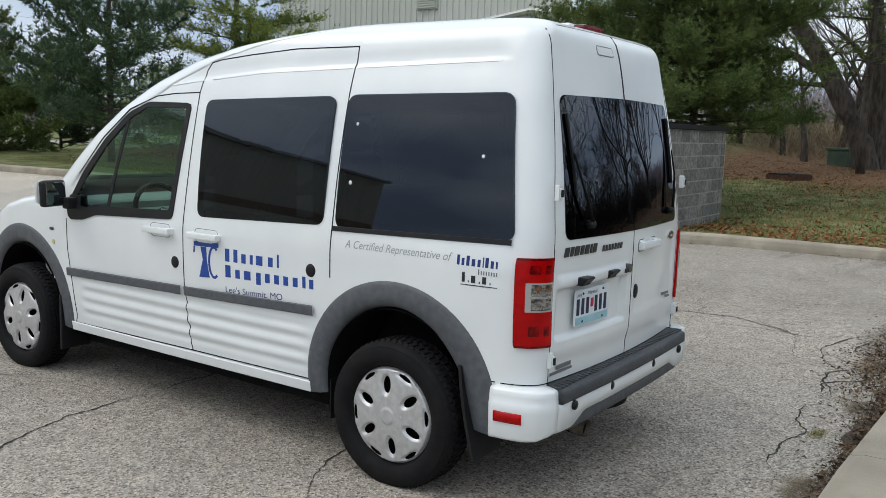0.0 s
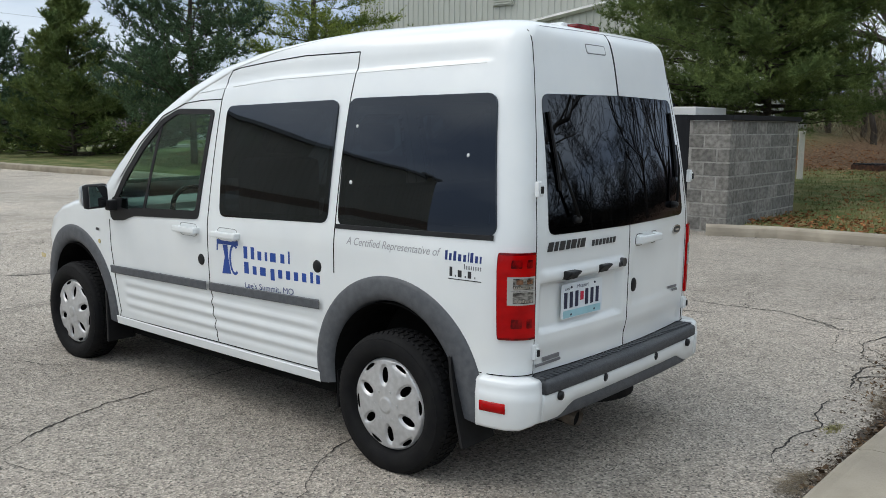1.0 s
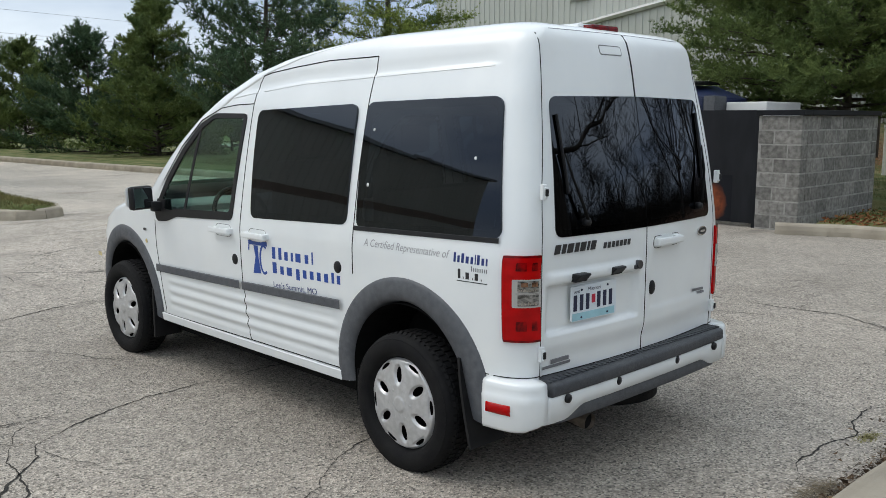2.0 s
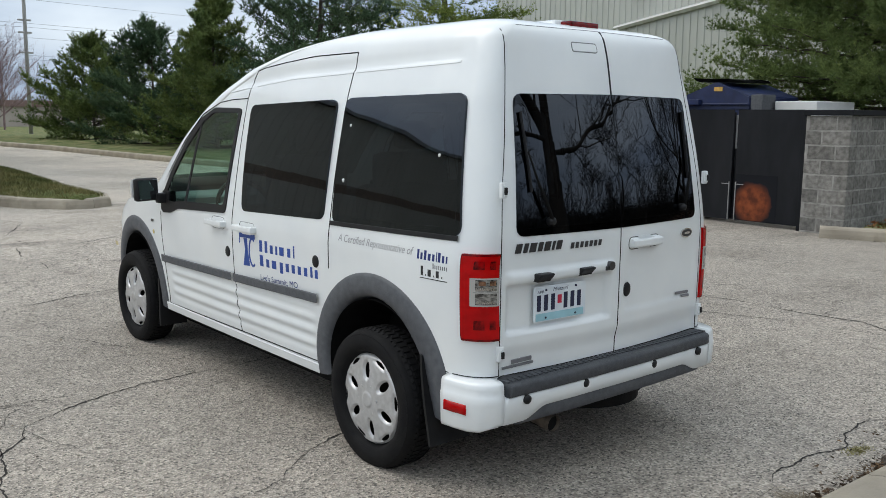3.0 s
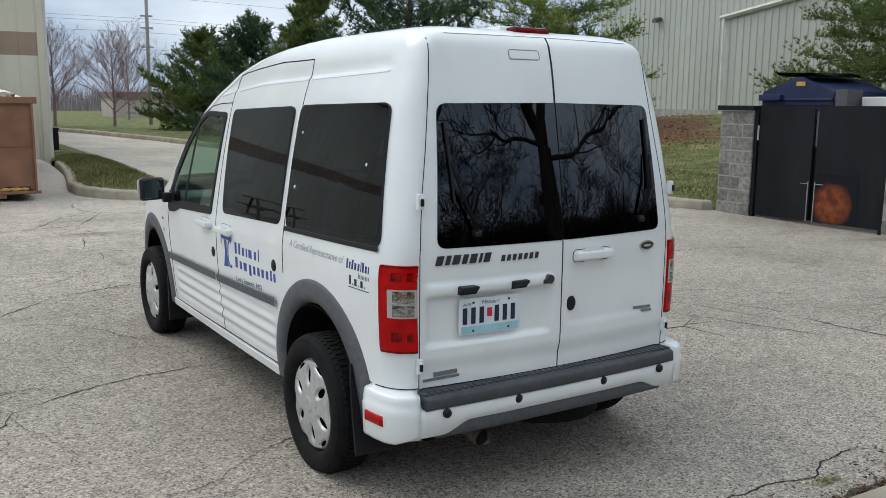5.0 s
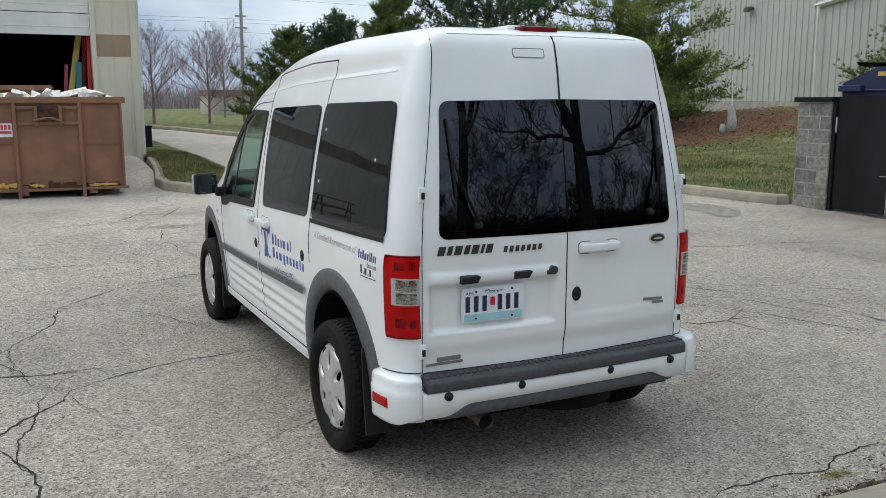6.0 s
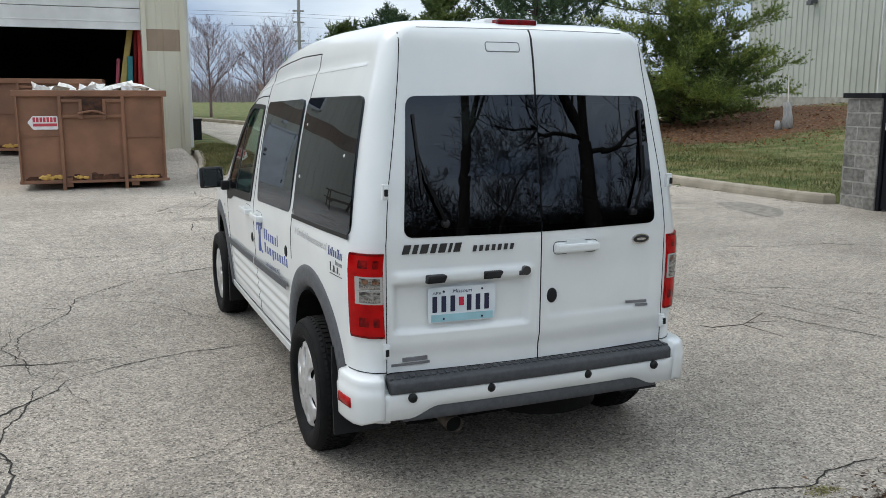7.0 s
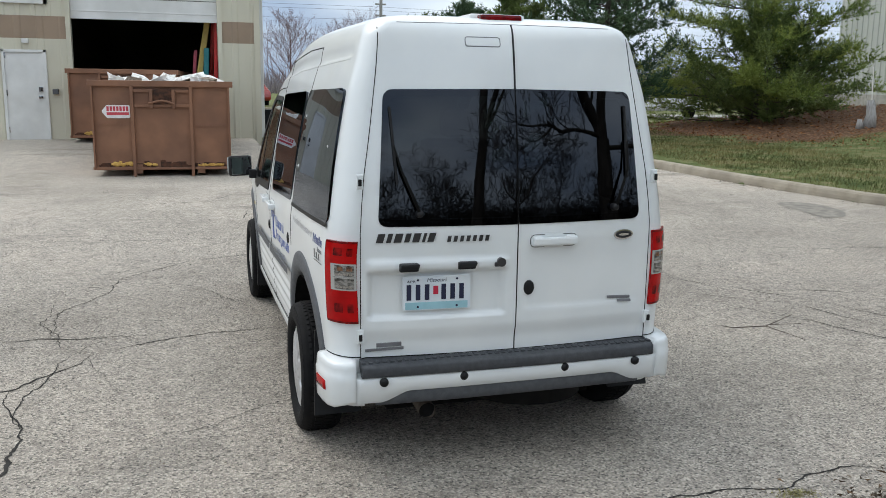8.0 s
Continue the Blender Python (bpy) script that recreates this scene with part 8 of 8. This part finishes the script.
thicket("grass_blades", [(0.2, 1.75, 11.2, 18.6), (0.2, 1.75, 11.2, 18.6), (8.95, 17.0, 6.5, 14.5), (8.2, 12.0, 10.0, 20.0), (8.95, 20.0, -4, 3.1), (8.95, 20.0, -4, 3.1), (12.5, 20.0, 3.1, 9.0), (8.2, 11.5, 6.6, 16)], 95000, 0.025, 0.07, M["blade"], "short patchy grass", 0.5, 0.09)
verts = []
for _ in range(26000):
    if rng.random() < 0.75:
        x, y = rng.uniform(11.5, 26), rng.uniform(-6, 26)
        if rng.random() > max(1 - step(math.hypot(x - 15.8, y - 18.2), 4.5, 6.8), step(x, 16.5, 20.0) * (1 - step(y, 6.0, 9.0))):
            continue
    elif rng.random() < 0.5:
        x, y = 9.0 + abs(rng.normal(0, 0.9)), rng.uniform(-6, 3.1)
    else:
        x, y = rng.uniform(9.5, 20), rng.uniform(-6, 3.5)
    z = land(x, y) + rng.uniform(0.0, 0.03)
    c = np.array((x, y, z))
    v = rng.normal(0, 1, (3, 3)) * np.array((0.03, 0.03, 0.012))
    verts += [tuple(c + v[0]), tuple(c + v[1]), tuple(c + v[2] + (0, 0, 0.02))]
tri_mesh("leaf_litter", np.array(verts), M["leaf"], None, "brown dead leaves strewn over the bank", "stuff")
# litter in the broken edge by the near kerb and along the right kerb
verts = []
for _ in range(7000):
    u = rng.random()
    if u < 0.5:
        x, y = rng.uniform(0.0, 4.5), -0.84 + abs(rng.normal(0, 0.05))
    elif u < 0.8:
        x, y = rng.normal(3.2, 0.7), -0.62 + rng.normal(0, 0.13)
    else:
        y = rng.uniform(-3, 12)
        x = table(y, EDGE) - abs(rng.normal(0, 0.12))
        if 3.0 < y < 6.6 or rng.random() > 0.5 + 0.5 * math.sin(y * 2.2):
            continue
    if y < -0.83 and x < 8:
        continue
    c = np.array((x, y, lot_height(x, y) + rng.uniform(0.002, 0.02)))
    v = rng.normal(0, 1, (3, 3)) * np.array((0.008, 0.008, 0.005)) if u < 0.8 else rng.normal(0, 1, (3, 3)) * np.array((0.02, 0.01, 0.006))
    verts += [tuple(c + v[0]), tuple(c + v[1]), tuple(c + v[2])]
tri_mesh("kerb_litter", np.array(verts), M["grit"], None, "dead leaves and grit along the kerbs", "stuff")
verts = []
for _ in range(4200):
    if rng.random() < 0.6:
        x, y = rng.uniform(0.1, 6.5), -0.86 + abs(rng.normal(0, 0.045))
    else:
        x, y = rng.normal(3.0, 0.75), -0.7 + rng.normal(0, 0.09)
    if y < -0.87 or y > -0.4:
        continue
    c = np.array((x, y, lot_height(x, y) + rng.uniform(0.004, 0.03)))
    v = rng.normal(0, 1, (3, 3)) * np.array((0.014, 0.011, 0.006))
    verts += [tuple(c + v[0]), tuple(c + v[1]), tuple(c + v[2])]
tri_mesh("leaf_litter", np.array(verts), M["dry_leaf"], None, "crumbled brown leaves along the near kerb", "stuff")
# clumps of dead straw and a patch of yellow moss in the broken edge
for tx, ty, many, spread_ in ((1.69, -0.74, 260, 0.09), (0.23, -0.74, 320, 0.1), (2.81, -0.66, 420, 0.14), (3.5, -0.72, 360, 0.16), (2.2, -0.8, 140, 0.08)):
    verts = []
    for _ in range(many):
        c = np.array((tx + rng.normal(0, spread_), ty + rng.normal(0, spread_ * 0.35), 0.006))
        d = np.array((rng.normal(-0.06, 0.05), rng.normal(0.03, 0.05), abs(rng.normal(0.012, 0.012))))
        w = np.array((-d[1], d[0], 0)) / (np.hypot(d[0], d[1]) + 1e-6) * 0.0016
        verts += [tuple(c - w), tuple(c + w), tuple(c + d)]
    tri_mesh("straw_clump", np.array(verts), M["brush"], None, "clump of dead straw in the broken asphalt edge", "stuff")
verts = []
for _ in range(320):
    c = np.array((1.05 + rng.normal(0, 0.05), -0.63 + rng.normal(0, 0.02), 0.005))
    v = rng.normal(0, 1, (3, 3)) * np.array((0.005, 0.005, 0.004))
    verts += [tuple(c + v[0]), tuple(c + v[1]), tuple(c + v[2])]
tri_mesh("moss_patch", np.array(verts), M["moss"], None, "small patch of yellow-green moss on the asphalt", "stuff")

# ---- things further off ----
def drain():
    d = thing("drain_inlet", "dark rusted drain inlet in the grassy bank", "drain", (20.4, 4.1, land(20.4, 4.1)), 62)
    part("inlet_box", boxes((-0.42, 0.42, -0.4, 0.4, -0.2, 0.12), bevel=0.02), M["rusty"], d)
    for k in range(5):
        part("bar", boxes((-0.36 + 0.16 * k, -0.3 + 0.16 * k, -0.38, 0.42, 0.12, 0.15)), M["gate"], d)


drain()
cab = thing("utility_cabinet", "low green utility cabinet among dry brush", "cabinet", (26.0, 3.7, land(26.0, 3.7)), 70)
bm = boxes((-0.46, 0.46, -0.4, 0.4, -0.1, 0.5), bevel=0.05)
part("cabinet_body", bm, M["green_box"], cab)
part("cabinet_lid", boxes((-0.5, 0.5, -0.44, 0.44, 0.48, 0.56), bevel=0.03), M["green_box"], cab)

# stump with dry stems on the mulched bank
st = thing("tree_stump", "grey tree stump with dry stems on mulch", "stump", (16.0, 15.3, land(16.0, 15.3) - 0.05))
bm = bmesh.new()
tube(bm, [(0, 0, 0), (0.05, 0, 0.35), (0.03, 0.05, 0.75)], [0.2, 0.13, 0.09], 12)
tube(bm, [(-0.3, 0, 0), (-0.28, 0.02, 0.25)], [0.1, 0.06], 10)
rs = random.Random(2)
for k in range(14):
    a_ = rs.uniform(0, 6.28)
    tube(bm, [(0.04, 0.02, 0.3), (0.04 + 0.2 * math.cos(a_), 0.2 * math.sin(a_), 0.6 + rs.uniform(0, 0.5))], [0.012, 0.003], 4)
part("stump_wood", bm, M["pole_wood"], st, "", True)
bm = bmesh.new()
tube(bm, [(0.02, 0, 0.7), (0.0, 0.02, 1.6)], [0.02, 0.012], 5)
part("stake", bm, M["pole_white"], st, "thin pale stake")

# utility pole with its wires
pole = thing("utility_pole", "tall grey wooden utility pole carrying wires", "utility pole", (11.2, 51.0, land(11.2, 51.0) - 0.1))
bm = bmesh.new()
tube(bm, [(0, 0, 0), (0.05, 0, 14)], [0.11, 0.08], 10)
part("pole_shaft", bm, M["pole_wood"], pole, "", True)
part("cross_arm", boxes((-1.2, 1.2, -0.06, 0.06, 12.9, 13.05), bevel=0.01), M["pole_wood"], pole)
for z in (4.62, 5.72, 6.4):
    part("insulator", boxes((-0.35, 0.35, -0.05, 0.05, z - 0.05, z + 0.05), bevel=0.02), M["pole_wood"], pole)
for k, (z, dy) in enumerate(((7.8, -0.4), (6.5, -0.3), (6.3, 0.3), (5.72, 0.0), (4.75, 0.0), (4.52, 0.1))):
    bm = bmesh.new()
    a, b = Vector((-70, 46 + dy, z + 0.4)), Vector((11.2, 51.0 + dy * 0.3, z))
    c = Vector((95, 58 + dy, z + 0.2))
    line = [a.lerp(b, s / 16) - Vector((0, 0, 4 * 0.3 * (s / 16) * (1 - s / 16))) for s in range(17)] + [b.lerp(c, s / 16) - Vector((0, 0, 4 * 0.3 * (s / 16) * (1 - s / 16))) for s in range(1, 17)]
    tube(bm, line, 0.007, 4, False)
    tagged(part("overhead_wire", bm, M["wire"], None, "thin dark overhead wire"), category="wire", group="overhead wires")

# far low building with a brick parapet
fb = thing("far_building", "low stucco building with a brick-red parapet in the distance", "building", (0, 0, 0))
part("wall", boxes((14.9, 40, 78, 83, 0.2, 2.05)), M["stucco_far"], fb)
part("parapet", boxes((14.8, 40.2, 77.8, 83.2, 2.05, 2.58)), M["brick_far"], fb)
for k in range(4):
    w = part("window", boxes((21 + 4 * k, 23.4 + 4 * k, 77.9, 78.02, 0.9, 1.8)), M["car_dark"], fb)


def car(at, turn, mat, label, base=None):
    """A plain saloon car: body, cabin, panes and wheels."""
    x, y = at
    c = thing("car", label, "car", (x, y, land(x, y) if base is None else base), turn)
    prof = [(-2.2, 0.35), (-2.25, 0.6), (-2.1, 0.88), (-1.55, 0.95), (-1.0, 1.38), (-0.5, 1.45), (0.35, 1.42), (1.05, 0.98), (2.0, 0.82), (2.2, 0.6), (2.15, 0.35)]
    bm = bmesh.new()
    ring = []
    for s, w in ((-1, 0.84), (1, 0.84)):
        ring.append([bm.verts.new((s * (w - 0.16 * max(0, z - 0.9)), y_, z)) for y_, z in prof])
    for k in range(len(prof)):
        bm.faces.new((ring[0][k], ring[0][(k + 1) % len(prof)], ring[1][(k + 1) % len(prof)], ring[1][k]))
    bm.faces.new(ring[0][::-1])
    bm.faces.new(ring[1])
    bmesh.ops.bevel(bm, geom=bm.edges[:], offset=0.05, segments=2, affect="EDGES")
    part("car_body", bm, mat, c, "", True)
    for s in (-1, 1):
        part("side_window", boxes((s * 0.765, s * 0.80, -1.15, 0.55, 0.98, 1.3), bevel=0.01), M["frit"], c)
        for y_ in (-1.35, 1.35):
            bm = bmesh.new()
            lathe(bm, [(-0.1, 0.0), (-0.1, 0.3), (0.1, 0.3), (0.11, 0.2), (0.09, 0.0)], 24)
            ob = part("wheel", bm, M["rubber"], c, "", True)
            ob.location = (s * 0.78, y_, 0.31)
    return c


car((22.5, 36.5), 60, M["car_white"], "white car parked far off by the trees")
car((2.55, 47.0), 10, M["car_red"], "red car far off on the road", lot(47))
car((-9.5, 4.4), 20, M["car_dark"], "dark car parked on the lot", 0.0)
tagged(part("far_drive", boxes((18, 34, 35.0, 39.5, land(24, 37) - 0.4, land(24, 37) + 0.05)), M["concrete"], None, "pale paved drive beyond the trees"), kind="structure")

# picnic table in front of the workshop
pt = thing("picnic_table", "weathered wooden picnic table with benches", "table", (-7.4, 16.3, lot(16.3) + 0.018), 5)
for k in range(5):
    part("top_plank", boxes((-0.9, 0.9, -0.36 + 0.145 * k, -0.225 + 0.145 * k, 0.72, 0.76), bevel=0.005), M["wood"], pt)
for y in (-0.75, 0.62):
    part("bench_plank", boxes((-0.9, 0.9, y, y + 0.14, 0.42, 0.46), bevel=0.005), M["wood"], pt)
for x in (-0.6, 0.6):
    part("brace", boxes((x - 0.02, x + 0.02, -0.78, 0.78, 0.37, 0.42)), M["wood"], pt)
    for s in (-1, 1):
        bm = bmesh.new()
        tube(bm, [(x + 0.04, s * 0.62, 0), (x + 0.04, s * 0.22, 0.72)], 0.045, 4)
        part("leg", bm, M["wood"], pt)
# small dark litter bin at the workshop's corner
bm = boxes((-0.2, 0.2, -0.2, 0.2, 0, 0.55), (-0.22, 0.22, -0.22, 0.22, 0.55, 0.6), bevel=0.02)
ob = part("litter_bin", bm, M["gate"], None, "small dark litter bin on the grass beside the wall")
ob.location = (1.0, 20.5, lot(20.5) + 0.15)
tagged(ob, category="bin")
# fallen branch on the asphalt
br = bmesh.new()
tube(br, [(2.33, 1.78, 0.012), (2.38, 1.7, 0.014), (2.6, 1.63, 0.03), (2.8, 1.74, 0.03), (3.03, 1.89, 0.02)], [0.002, 0.004, 0.004, 0.003, 0.002], 6)
tube(br, [(2.6, 1.63, 0.03), (2.68, 1.31, 0.015)], [0.0033, 0.0017], 6)
tube(br, [(2.66, 1.66, 0.03), (2.9, 1.62, 0.03)], [0.0028, 0.0017], 6)
tagged(part("fallen_branch", br, M["twig"], None, "thin fallen branch on the asphalt"), category="branch")
